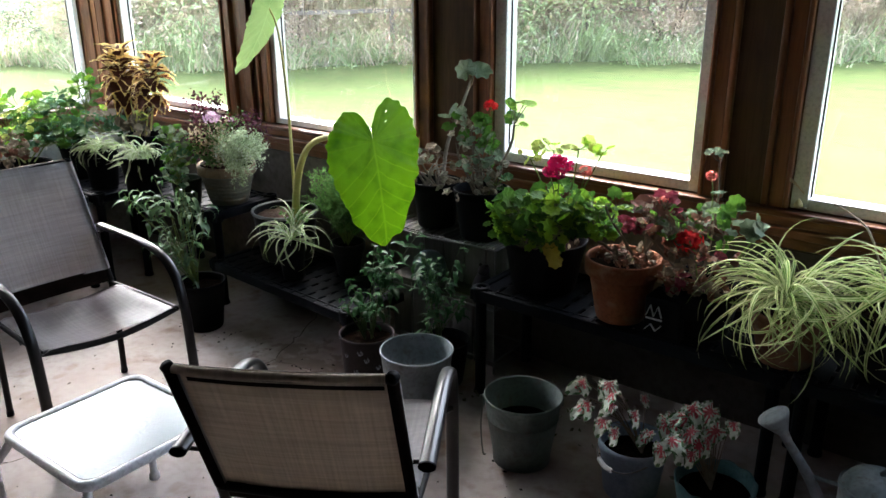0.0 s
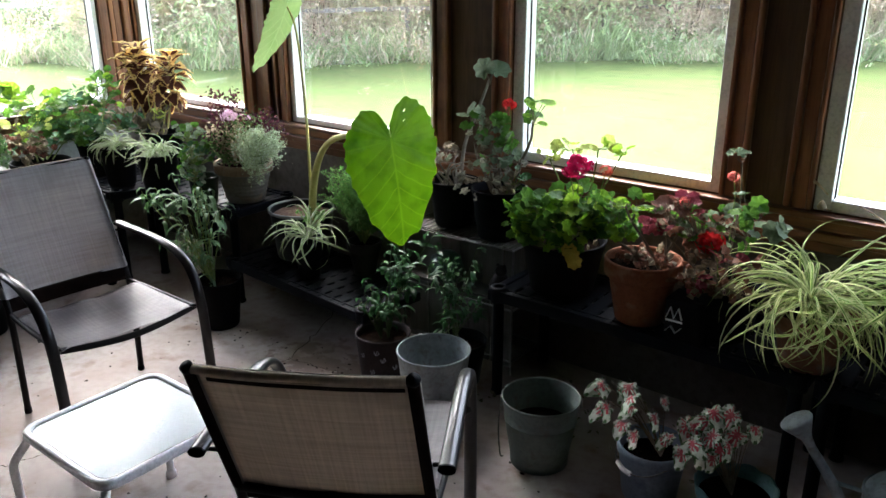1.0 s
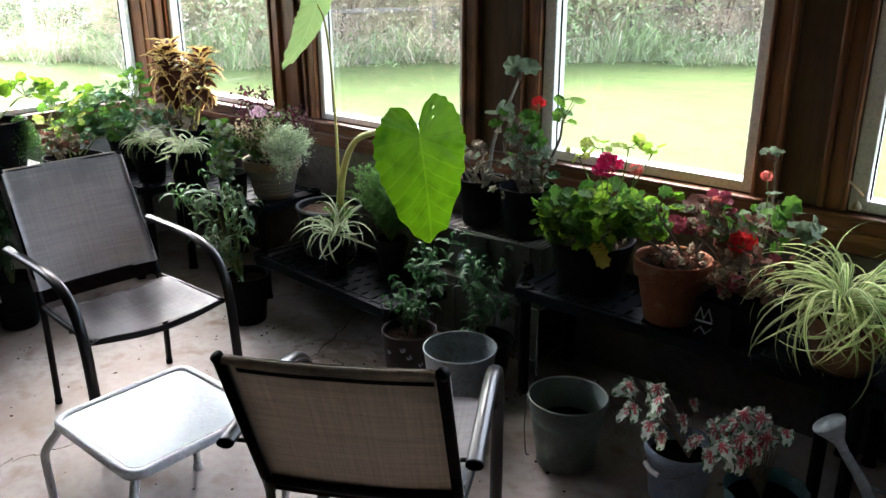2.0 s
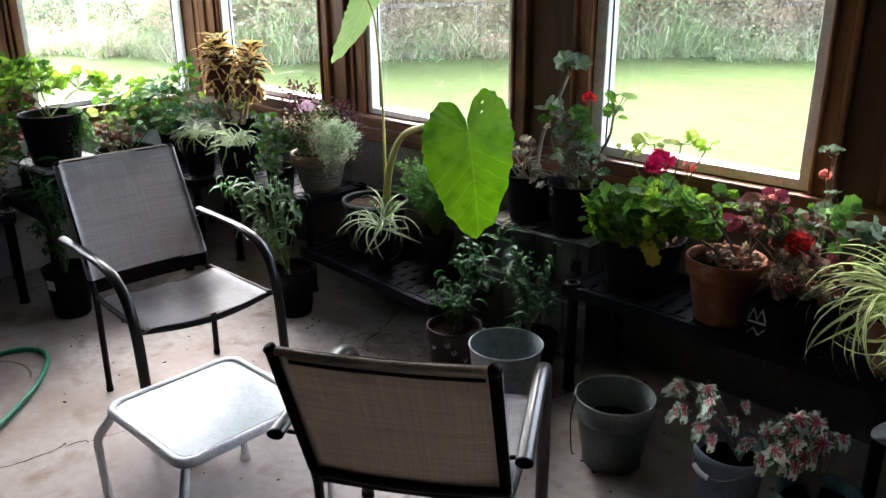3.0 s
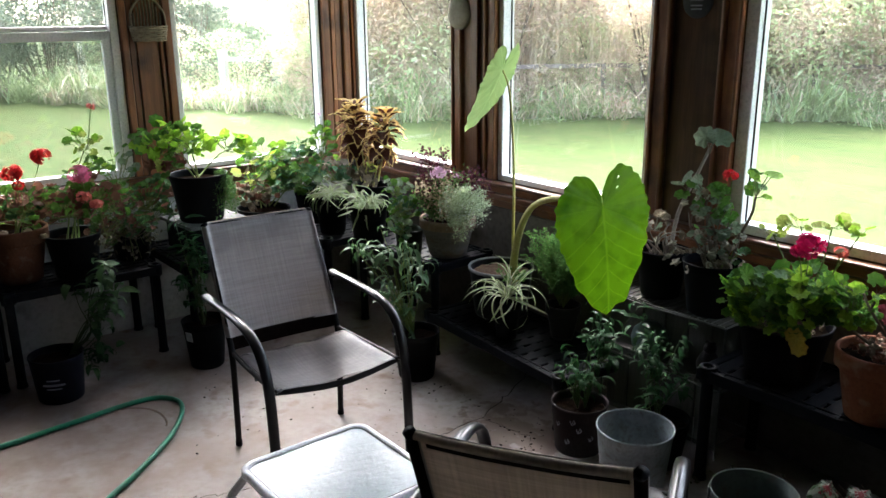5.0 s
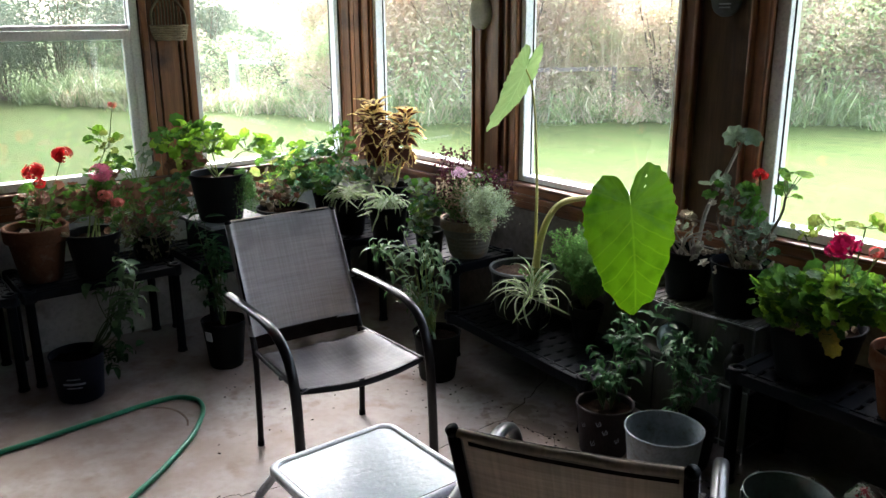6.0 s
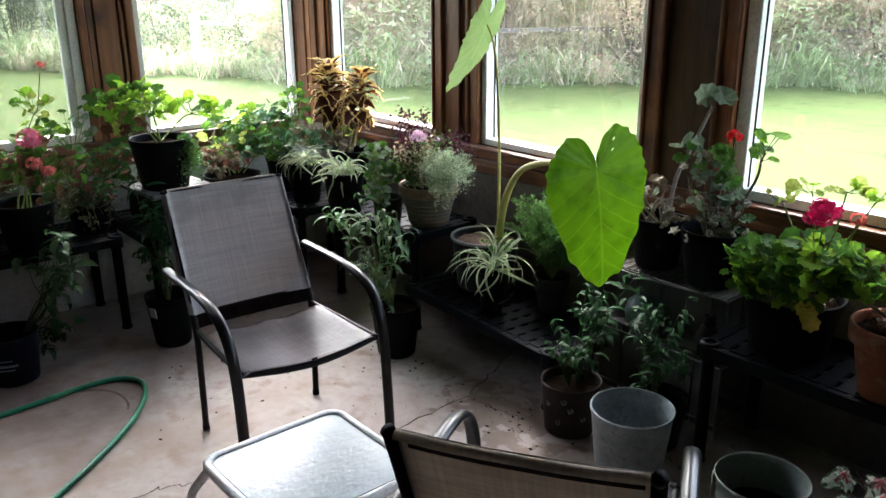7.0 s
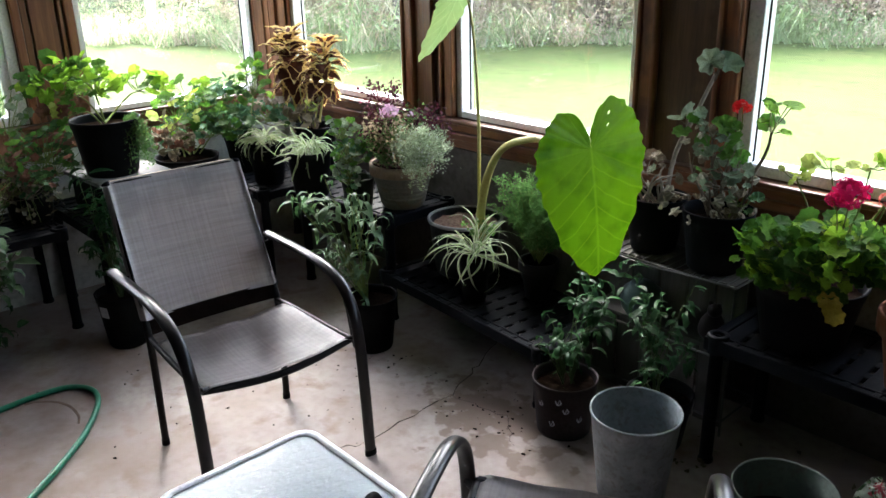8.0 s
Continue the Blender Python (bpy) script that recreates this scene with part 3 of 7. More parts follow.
north_board(N_WIN[0][1] + 0.162, N_WIN[0][1] + 0.222, 0.024, SILL - 0.002, HEAD + 0.09, 0.005)
for proud, z0, z1, bev in ((0.052, 0.856, 0.878, 0.008), (0.030, 0.818, 0.853, 0.005), (0.040, 0.779, 0.815, 0.007), (0.022, STEM + 0.002, 0.776, 0.004)):
    board(trim_n, wood_x, -4.38, EX - 0.003, NY - proud, NY - 0.001, z0, z1, bev)
trim_w = setting("trim_west", "reddish brown stained wooden window casings and sill boards", "trim")


def west_board(y0, y1, proud, z0, z1, bev):
    board(trim_w, wood_v, WX + 0.001, WX + proud, y0, y1, z0, z1, bev)


for a, b in W_WIN:
    board(trim_w, wood_y, WX + 0.001, WX + 0.028, a - 0.1, b + 0.10, HEAD + 0.092, HEAD + 0.2, 0.004)
for y0, y1, proud, bev in ((0.535, 0.598, 0.024, 0.004), (1.651, 1.690, 0.026, 0.007), (1.694, 1.722, 0.016, 0.002), (1.734, 1.850, 0.014, 0.003), (1.860, 1.880, 0.020, 0.006),
                           (1.888, 1.934, 0.028, 0.008), (2.902, 2.918, 0.028, 0.006), (2.921, 2.965, 0.018, 0.003), (2.969, 3.000, 0.026, 0.008), (3.006, 3.045, 0.014, 0.003), (3.050, 3.105, 0.036, 0.012)):
    west_board(y0, y1, proud, SILL - 0.002, HEAD + 0.09, bev)
for proud, z0, z1, bev in ((0.050, 0.856, 0.878, 0.008), (0.030, 0.818, 0.853, 0.005), (0.040, 0.779, 0.815, 0.007), (0.022, STEM + 0.002, 0.776, 0.004)):
    board(trim_w, wood_y, WX + 0.001, WX + proud, SY + 0.003, 3.075, z0, z1, bev)


def window(name, a, b, wall, plane, sash=False, side=0.028, left=0.0, deep=0.066):
    """A white vinyl window in an opening; wall "n" runs along x, "w" along y. sash: double hung, with a meeting rail."""
    win = setting(name, "white vinyl window with a clear pane, lawn beyond" if not sash else "white vinyl double-hung window, closed, lawn beyond", "window")

    def bar(u0, u1, d0, d1, z0, z1, bm, bev=0.004):
        box(bm, *((u0, u1, plane + d0, plane + d1) if wall == "n" else (plane - d1, plane - d0, u0, u1)), z0, z1, bev)

    w = side if not sash else 0.045
    wl = left or w
    for label, dims in (("frame_jamb", (a, a + wl, SILL, HEAD)), ("frame_jamb", (b - w, b, SILL, HEAD)), ("frame_sill", (a + wl, b - w, SILL, SILL + w)), ("frame_head", (a + wl, b - w, HEAD - w, HEAD))):
        bm = bmesh.new()
        bar(dims[0], dims[1], 0.0, 0.078, dims[2], dims[3], bm)
        part(label, bm, vinyl, win, smooth=False)
    spans = [(SILL + w, HEAD - w, deep)]
    if sash:
        mid = 1.674
        bm = bmesh.new()
        bar(a + w, b - w, 0.012, 0.045, mid - 0.040, mid + 0.010, bm)
        bar(a + w, b - w, 0.034, 0.068, mid + 0.012, mid + 0.036, bm)
        part("meeting_rail", bm, vinyl, win, smooth=False)
        for u0, u1 in ((a + w, a + w + 0.042), (b - w - 0.042, b - w)):
            bm = bmesh.new()
            bar(u0, u1, 0.014, 0.044, SILL + w, mid - 0.037, bm)
            part("sash_stile", bm, vinyl, win, smooth=False)
        bm = bmesh.new()
        bar(a + w - 0.004, b - w + 0.004, 0.070, 0.0715, SILL + w - 0.004, mid, bm, 0)
        part("insect_screen", bm, screen_mesh, win, "fine grey insect screen", False)
        spans = [(SILL + w, mid - 0.04, 0.03), (mid + 0.036, HEAD - w, 0.05)]
    for z0, z1, d in spans:
        bm = bmesh.new()
        bar(a + wl - 0.004, b - w + 0.004, d, d + 0.004, z0 - 0.004, z1 + 0.004, bm, 0)
        pane = part("pane", bm, window_glass, win, smooth=False)
        pane.visible_shadow = False
        for u in (a + wl, b - w - 0.004):
            bm = bmesh.new()
            bar(u, u + 0.004, d - 0.006, d, z0, z1, bm, 0)
            part("glazing_strip", bm, black_plastic, win, "thin black glazing strip", False)


# window_5 fills the unseen added opening
for i, (a, b) in enumerate(N_WIN):
    window(f"window_{i + 1}", a + 0.002, b - 0.002, "n", NY - 0.003, False, *((0.030, 0.034, 0.060) if i < 2 else (0.040, 0.056, 0.038)))
for i, (a, b) in enumerate(reversed(W_WIN)):
    window(f"window_{i + 6}", a + 0.002, b - 0.002, "w", WX + 0.003, i == 1)

# cracks and litter on the floor
def wander(points, amount, per=7, seed=1):
    r = random.Random(seed)
    out = []
    for p, q in zip(points, points[1:]):
        for k in range(per):
            t = k / per
            out.append((p[0] + (q[0] - p[0]) * t + r.uniform(-amount, amount), p[1] + (q[1] - p[1]) * t + r.uniform(-amount, amount), 0.0))
    return out + [(*points[-1], 0.0)]


crack_mat = surface("crack_dirt", (0.06, 0.045, 0.035), (0.09, 0.07, 0.055), 0.95, 30, 90, 0.2)
for k, (pts, r0) in enumerate((([(-2.33, 1.72), (-2.19, 1.90), (-2.21, 2.37), (-2.30, 2.62), (-2.45, 2.95)], 0.0022),
                               ([(-2.21, 2.37), (-1.95, 2.42), (-1.80, 2.30)], 0.0013),
                               ([(-2.62, 0.45), (-2.45, 0.85), (-2.414, 0.991), (-2.423, 1.109), (-2.382, 1.183), (-2.355, 1.31), (-2.33, 1.72)], 0.0018))):
    bm = bmesh.new()
    line = wander(pts, 0.012, seed=k)
    for p, q in zip(line, line[1:]):
        tube([p, q], r0 * random.Random(k * 31 + int(p[0] * 1000)).uniform(0.5, 1.3), 5, bm)
    tagged(part("crack", bm, crack_mat, floor), kind="stuff")

# a flat brown arc on the floor inside the hose's bend
mark_mat = surface("brown_arc_mark", (0.16, 0.115, 0.09), (0.23, 0.17, 0.14), 0.9, 30, 90, 0.1, shine=0.1)
for pts in ([(-3.33, 1.13), (-3.321, 1.168), (-3.265, 1.226), (-3.19, 1.255), (-3.10, 1.255), (-3.04, 1.235)],):
    tagged(part("ring_mark", tube([(x, y, 0.0) for x, y in pts], 0.009, 8, end=0.004, flat=0.08), mark_mat, floor), kind="stuff")

bm = bmesh.new()
r = random.Random(3)
for cx, cy, sx, sy, n in ((-2.5, 2.1, 0.35, 0.3, 28), (-1.95, 2.35, 0.24, 0.16, 34), (-2.15, 2.45, 0.35, 0.10, 28), (-3.0, 1.6, 0.4, 0.35, 20), (-2.9, 0.9, 0.5, 0.4, 12), (-1.0, 2.15, 0.4, 0.15, 14), (-2.75, 2.38, 0.18, 0.12, 24), (-1.7, 1.6, 0.6, 0.5, 14)):
    for _ in range(n):
        x, y, s = r.gauss(cx, sx * 0.6), r.gauss(cy, sy * 0.6), r.uniform(0.0012, 0.0055)
        vs = bmesh.ops.create_icosphere(bm, subdivisions=1, radius=s)["verts"]
        turn = Matrix.Rotation(r.uniform(0, 6), 3, "Z")
        for v in vs:
            v.co = turn @ Vector((v.co.x * r.uniform(0.8, 1.9), v.co.y, v.co.z * 0.5)) + Vector((x, y, s * 0.35))
tagged(part("floor_litter", bm, soil_mat, None), "scattered dark soil crumbs and dead leaf bits on the floor", "litter", "", "stuff")

# ---- outside ----
lawn_bm = bmesh.new()
bmesh.ops.create_grid(lawn_bm, x_segments=60, y_segments=60, size=260)
for v in lawn_bm.verts:
    v.co.z = -0.28 + 0.05 * noise.noise(v.co * 0.08)
structure("ground", lawn_bm, lawn_mat, "mown green lawn reaching to the hedge", "lawn", True)


def leaf_cloud(bm, n, size, shape, r, mat_of, tall=1.0, slim=1.0):
    """Many small bent leaves; shape() gives a place, mat_of(place) a slot."""
    for _ in range(n):
        p = shape()
        d = Vector((r.gauss(0, 1), r.gauss(0, 1), r.gauss(0, 0.8))).normalized()
        s = d.cross(Vector((r.gauss(0, 1), r.gauss(0, 1), r.gauss(0, 1)))).normalized()
        ln, wd = size * r.uniform(0.6, 1.5) * tall, size * r.uniform(0.25, 0.55) * slim
        a, b = p - d * ln * 0.5, p + d * ln * 0.5
        m = p + d.cross(s) * ln * 0.12
        f = bm.faces.new([bm.verts.new(a), bm.verts.new(m + s * wd), bm.verts.new(b), bm.verts.new(m - s * wd)])
        f.material_index = mat_of(p)


def shrub_meshes(seed, slots, width, depth, height, n, size, hollow=0.35):
    r = random.Random(seed)
    lobes = [(r.uniform(-0.5, 0.5) * width, r.uniform(-0.5, 0.5) * depth, r.uniform(0.15, 0.86) * height, r.uniform(0.14, 0.30)) for _ in range(22)]
    main = [r.choice((0, 0, 1, 2)) for _ in lobes]
    now = [0]

    def shape():
        now[0] = r.randrange(len(lobes))
        x, y, z, q = lobes[now[0]]
        d = Vector((r.gauss(0, 1), r.gauss(0, 1), r.gauss(0, 1))).normalized() * (q * height * r.uniform(hollow, 1.0) ** 0.5)
        p = Vector((x + d.x * 1.2, y + d.y, z + d.z * 0.8))
        p.z = max(p.z, r.uniform(0.0, 0.15))
        return p

    crown = bmesh.new()
    leaf_cloud(crown, n, size, shape, r, lambda p: main[now[0]] if r.random() < 0.7 else r.choice((0, 1, 2)), 1.15, 0.62)
    trunk = bmesh.new()
    for x, y, z, q in lobes:
        tube([(x * 0.2, y * 0.2, -0.1), (x * 0.6, y * 0.6, z * 0.5), (x, y, z)], 0.035, 5, trunk, 3, 0.008)
    return mesh_of("crown", crown, slots, False), mesh_of("trunk", trunk, bark)


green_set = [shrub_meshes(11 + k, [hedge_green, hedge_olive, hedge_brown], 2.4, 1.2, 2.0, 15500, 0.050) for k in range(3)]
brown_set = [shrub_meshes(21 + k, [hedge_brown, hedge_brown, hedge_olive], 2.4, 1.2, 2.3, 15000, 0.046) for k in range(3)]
dim_set = [shrub_meshes(41 + k, [tree_leaf, hedge_brown, hedge_green], 2.4, 1.2, 2.0, 9000, 0.055) for k in range(2)]
tree_set = [shrub_meshes(31 + k, [tree_leaf, tree_leaf, tree_leaf], 4.0, 3.0, 6.0, 11000, 0.13) for k in range(2)]


def shrub(meshes, x, y, turn, scale, label, name="shrub"):
    ob = thing(name, (x, y, -0.28), label, "tree" if name == "tree" else "shrub", "hedge along the lawn" if name == "shrub" else "trees beyond the lawn", turn)
    ob.scale = scale
    for me, nm in zip(meshes, ("crown", "trunk")):
        part(nm, me, None, ob)
    return ob


# the hedge line, set back from the lawn's edge
LINE = [(-23.0, 4.6), (-17.6, 7.6), (-15.3, 8.7), (-12.4, 10.2), (-10.8, 12.6), (-7.6, 15.2), (-5.2, 17.0), (-1.5, 19.6), (3.5, 22.5)]
r = random.Random(5)
for k, (p, q) in enumerate(zip(LINE, LINE[1:])):
    d = Vector((q[0] - p[0], q[1] - p[1]))
    out = Vector((-d.y, d.x)).normalized()
    many = max(2, round(d.length / (0.85 if k > 1 else 1.2)))
    for j in range(many):
        t = (j + r.uniform(0.2, 0.8)) / many
        back = r.uniform(0.85, 2.3)
        x, y = p[0] + d.x * t + out.x * back, p[1] + d.y * t + out.y * back
        if k < 2:
            s = r.uniform(0.6, 0.95)
            x, y = x + out.x * 0.9, y + out.y * 0.9
            shrub(r.choice(dim_set), x, y, r.uniform(0, 360), (s * 1.2, s * 1.2, s), "low tangled green bush at the lawn's edge")
        elif r.random() < 0.68:
            s = r.uniform(1.1, 1.55)
            shrub(r.choice(brown_set), x, y, r.uniform(0, 360), (s, s, s), "tall dry brown hedge bush in autumn leaf")
        else:
            s = r.uniform(1.0, 1.45)
            shrub(r.choice(green_set), x, y, r.uniform(0, 360), (s, s, s), "tall green and yellowing hedge bush")
for k, (p, q) in enumerate(zip(LINE[2:], LINE[3:])):
    d = Vector((q[0] - p[0], q[1] - p[1]))
    out = Vector((-d.y, d.x)).normalized()
    many = round(d.length / 0.75)
    for j in range(many):
        t, back, s = (j + r.uniform(0.2, 0.8)) / many, r.uniform(2.6, 4.0), r.uniform(1.75, 2.3)
        kind = r.choice((brown_set, brown_set, green_set))
        shrub(r.choice(kind), p[0] + d.x * t + out.x * back, p[1] + d.y * t + out.y * back, r.uniform(0, 360), (s, s, s), "tall tangled hedge bush, brown and green, at the back")
for x, y, s in ((-26.0, 6.4, 0.9), (-25.2, 10.3, 0.85), (-26.5, 11.6, 0.55), (-29.0, 3.0, 1.1), (-23.5, 2.6, 0.6), (-24.0, 4.6, 0.5), (-23.0, 0.5, 0.7), (-27.0, 8.2, 0.6), (-26.0, 1.6, 0.9)):
    shrub(tree_set[int(x) % 2], x, y, x * 40, (s, s, s), "dark green tree beyond the lawn", "tree")


def long_grass():
    """Tangled tufts of long bluish grass and dry reeds along the foot of the hedge."""
    bm, r = bmesh.new(), random.Random(9)

    def blade(base, h, lean, wide, slot):
        s = Vector((r.gauss(0, 1), r.gauss(0, 1), 0)).normalized() * wide
        m = base + lean * 0.4 + Vector((0, 0, h * 0.85))
        e = base + lean * 1.15 + Vector((0, 0, h * r.uniform(0.25, 0.8)))
        vs = [bm.verts.new(v) for v in (base - s, base + s, m + s * 0.8, m - s * 0.8, e)]
        bm.faces.new(vs[:4]).material_index = slot
        bm.faces.new((vs[3], vs[2], vs[4])).material_index = slot

    for k, (p, q) in enumerate(zip(LINE, LINE[1:])):
        d = Vector((q[0] - p[0], q[1] - p[1]))
        out = Vector((-d.y, d.x)).normalized()
        for _ in range(int(d.length * 20)):
            t, back = r.random(), r.gauss(0.35, 0.35)
            tuft = Vector((p[0] + d.x * t + out.x * back, p[1] + d.y * t + out.y * back, -0.3))
            patch = noise.noise(tuft * 0.9)
            big, dry = r.uniform(0.45, 1.05) * (1.0 + 0.9 * patch), 0.38 + 0.8 * noise.noise(tuft * 0.6 + Vector((9, 4, 0)))
            way = Vector((r.gauss(0, 0.8), r.gauss(0, 0.8), 0))
            for _ in range(18):
                base = tuft + Vector((r.gauss(0, 0.12), r.gauss(0, 0.12), 0))
                h = big * r.uniform(0.25, 0.8)
                blade(base, h, Vector((way.x + r.gauss(0, 0.6), way.y + r.gauss(0, 0.6), 0)) * h, r.uniform(0.008, 0.018), 0 if r.random() > dry else 1)
        for _ in range(int(d.length * (330 if k > 1 else 30))):
            t, back = r.random(), r.uniform(0.45, 2.4)
            base = Vector((p[0] + d.x * t + out.x * back, p[1] + d.y * t + out.y * back, -0.3))
            h = r.uniform(0.8, 3.0) * (1 if k > 1 else 0.38)
            blade(base, h, Vector((r.gauss(0, 0.3), r.gauss(0, 0.3), 0)), 0.0055, 1)
    return bm


tagged(part("long_grass", long_grass(), [grass_blue, reed_mat], None, smooth=False), "long bluish grass and dry reeds at the hedge foot", "grass", "", "stuff")


def weeds():
    """Low leafy weeds where the lawn meets the hedge."""
    bm, r = bmesh.new(), random.Random(19)
    for p, q in zip(LINE, LINE[1:]):
        d = Vector((q[0] - p[0], q[1] - p[1]))
        out = Vector((-d.y, d.x)).normalized()
        for _ in range(int(d.length * 16)):
            t, back, big = r.random(), r.gauss(0.55, 0.4), r.uniform(0.12, 0.75)
            o = Vector((p[0] + d.x * t + out.x * back, p[1] + d.y * t + out.y * back, -0.28))
            leaf_cloud(bm, 60, 0.05, lambda: o + Vector((r.gauss(0, 0.16), r.gauss(0, 0.16), abs(r.gauss(0, big * 0.6)))), r, lambda v: 0)
    return bm


tagged(part("weeds", weeds(), weed_leaf, None, smooth=False), "low green weeds along the lawn's edge", "weeds", "", "stuff")


def fence(points, label, mat, post_h, rails, step, half=0.08):
    ob = thing("fence", (points[0][0], points[0][1], -0.3), label, "fence")
    o = Vector((*points[0], 0))
    for p, q in zip(points, points[1:]):
        a, b = Vector((*p, 0)) - o, Vector((*q, 0)) - o
        n = max(1, round((b - a).length / step))
        ang = math.atan2(b.y - a.y, b.x - a.x)
        for k in range(n + 1):
            c = a.lerp(b, k / n)
            post = part("post", boxes((-half, half, -half, half, 0, post_h, 0.01)), mat, ob, smooth=False)
            post.location, post.rotation_euler = c, (0, 0, ang)
        for z in rails:
            rail = part("rail", boxes((0, (b - a).length, -0.02, 0.02, z, z + 0.085, 0.006)), mat, ob, smooth=False)
            rail.location, rail.rotation_euler = a + Vector((0, 0, 0)), (0, 0, ang)


fence([(-12.55, 10.65), (-10.92, 13.30), (-7.78, 15.86), (-4.78, 18.08)], "weathered grey wooden rail fence in the hedge", old_fence, 1.06, (0.97,), 2.6, 0.05)
fence([(-18.2, 8.34), (-14.6, 10.3)], "white painted wooden rail fence behind the grass", white_fence, 1.27, (1.03,), 4.2, 0.085)


def fountain_grass(place, label):
    """A clump of long arching grass."""
    ob = thing("ornamental_grass", place, label, "grass")
    bm, r = bmesh.new(), random.Random(77)
    for _ in range(420):
        a, ln, up = r.uniform(0, 6.283), r.uniform(1.0, 2.2), r.uniform(0.5, 1.35)
        h = Vector((math.cos(a), math.sin(a), 0))
        s = Vector((-h.y, h.x, 0)) * 0.011
        q, rows, ang = h * r.uniform(0, 0.2), [], up
        for i in range(6):
            w = s * (1 - 0.16 * i)
            rows.append((bm.verts.new(q - w), bm.verts.new(q + w)))
            q = q + (h * math.cos(ang) + Vector((0, 0, math.sin(ang)))) * ln / 5
            ang -= 0.36
        for u, v in zip(rows, rows[1:]):
            bm.faces.new((u[0], u[1], v[1], v[0]))
    tagged(part("blade_growth", bm, reed_pale, ob), kind="stuff")


fountain_grass((-22.0, 6.55, -0.3), "pale arching clump of tall grass at the lawn's edge")

# ---- chairs, table, hose ----
def sling_sheet(rows, cols, at, two_sided=False, thick=0.003):
    """A thin stretched cloth; a two-sided one has its second material on the rear."""
    bm = bmesh.new()
    if two_sided:
        lean = Vector((0, 0.912, 0.41)) * thick * 0.5
        front, rear = ([[bm.verts.new(Vector(at(i / rows, j / cols)) + lean * k) for j in range(cols + 1)] for i in range(rows + 1)] for k in (1, -1))
        for i in range(rows):
            for j in range(cols):
                bm.faces.new((front[i][j], front[i + 1][j], front[i + 1][j + 1], front[i][j + 1]))
                bm.faces.new((rear[i][j], rear[i][j + 1], rear[i + 1][j + 1], rear[i + 1][j])).material_index = 1
        rim = [(i, 0) for i in range(rows)] + [(rows, j) for j in range(cols)] + [(i, cols) for i in range(rows, 0, -1)] + [(0, j) for j in range(cols, 0, -1)]
        for (a, b), (c, d) in zip(rim, rim[1:] + rim[:1]):
            bm.faces.new((front[a][b], front[c][d], rear[c][d], rear[a][b]))
        return bm
    grid = [[bm.verts.new(at(i / rows, j / cols)) for j in range(cols + 1)] for i in range(rows + 1)]
    for i in range(rows):
        for j in range(cols):
            bm.faces.new((grid[i][j], grid[i][j + 1], grid[i + 1][j + 1], grid[i + 1][j]))
    bmesh.ops.solidify(bm, geom=bm.faces[:], thickness=thick)
    bmesh.ops.recalc_face_normals(bm, faces=bm.faces[:])
    return bm


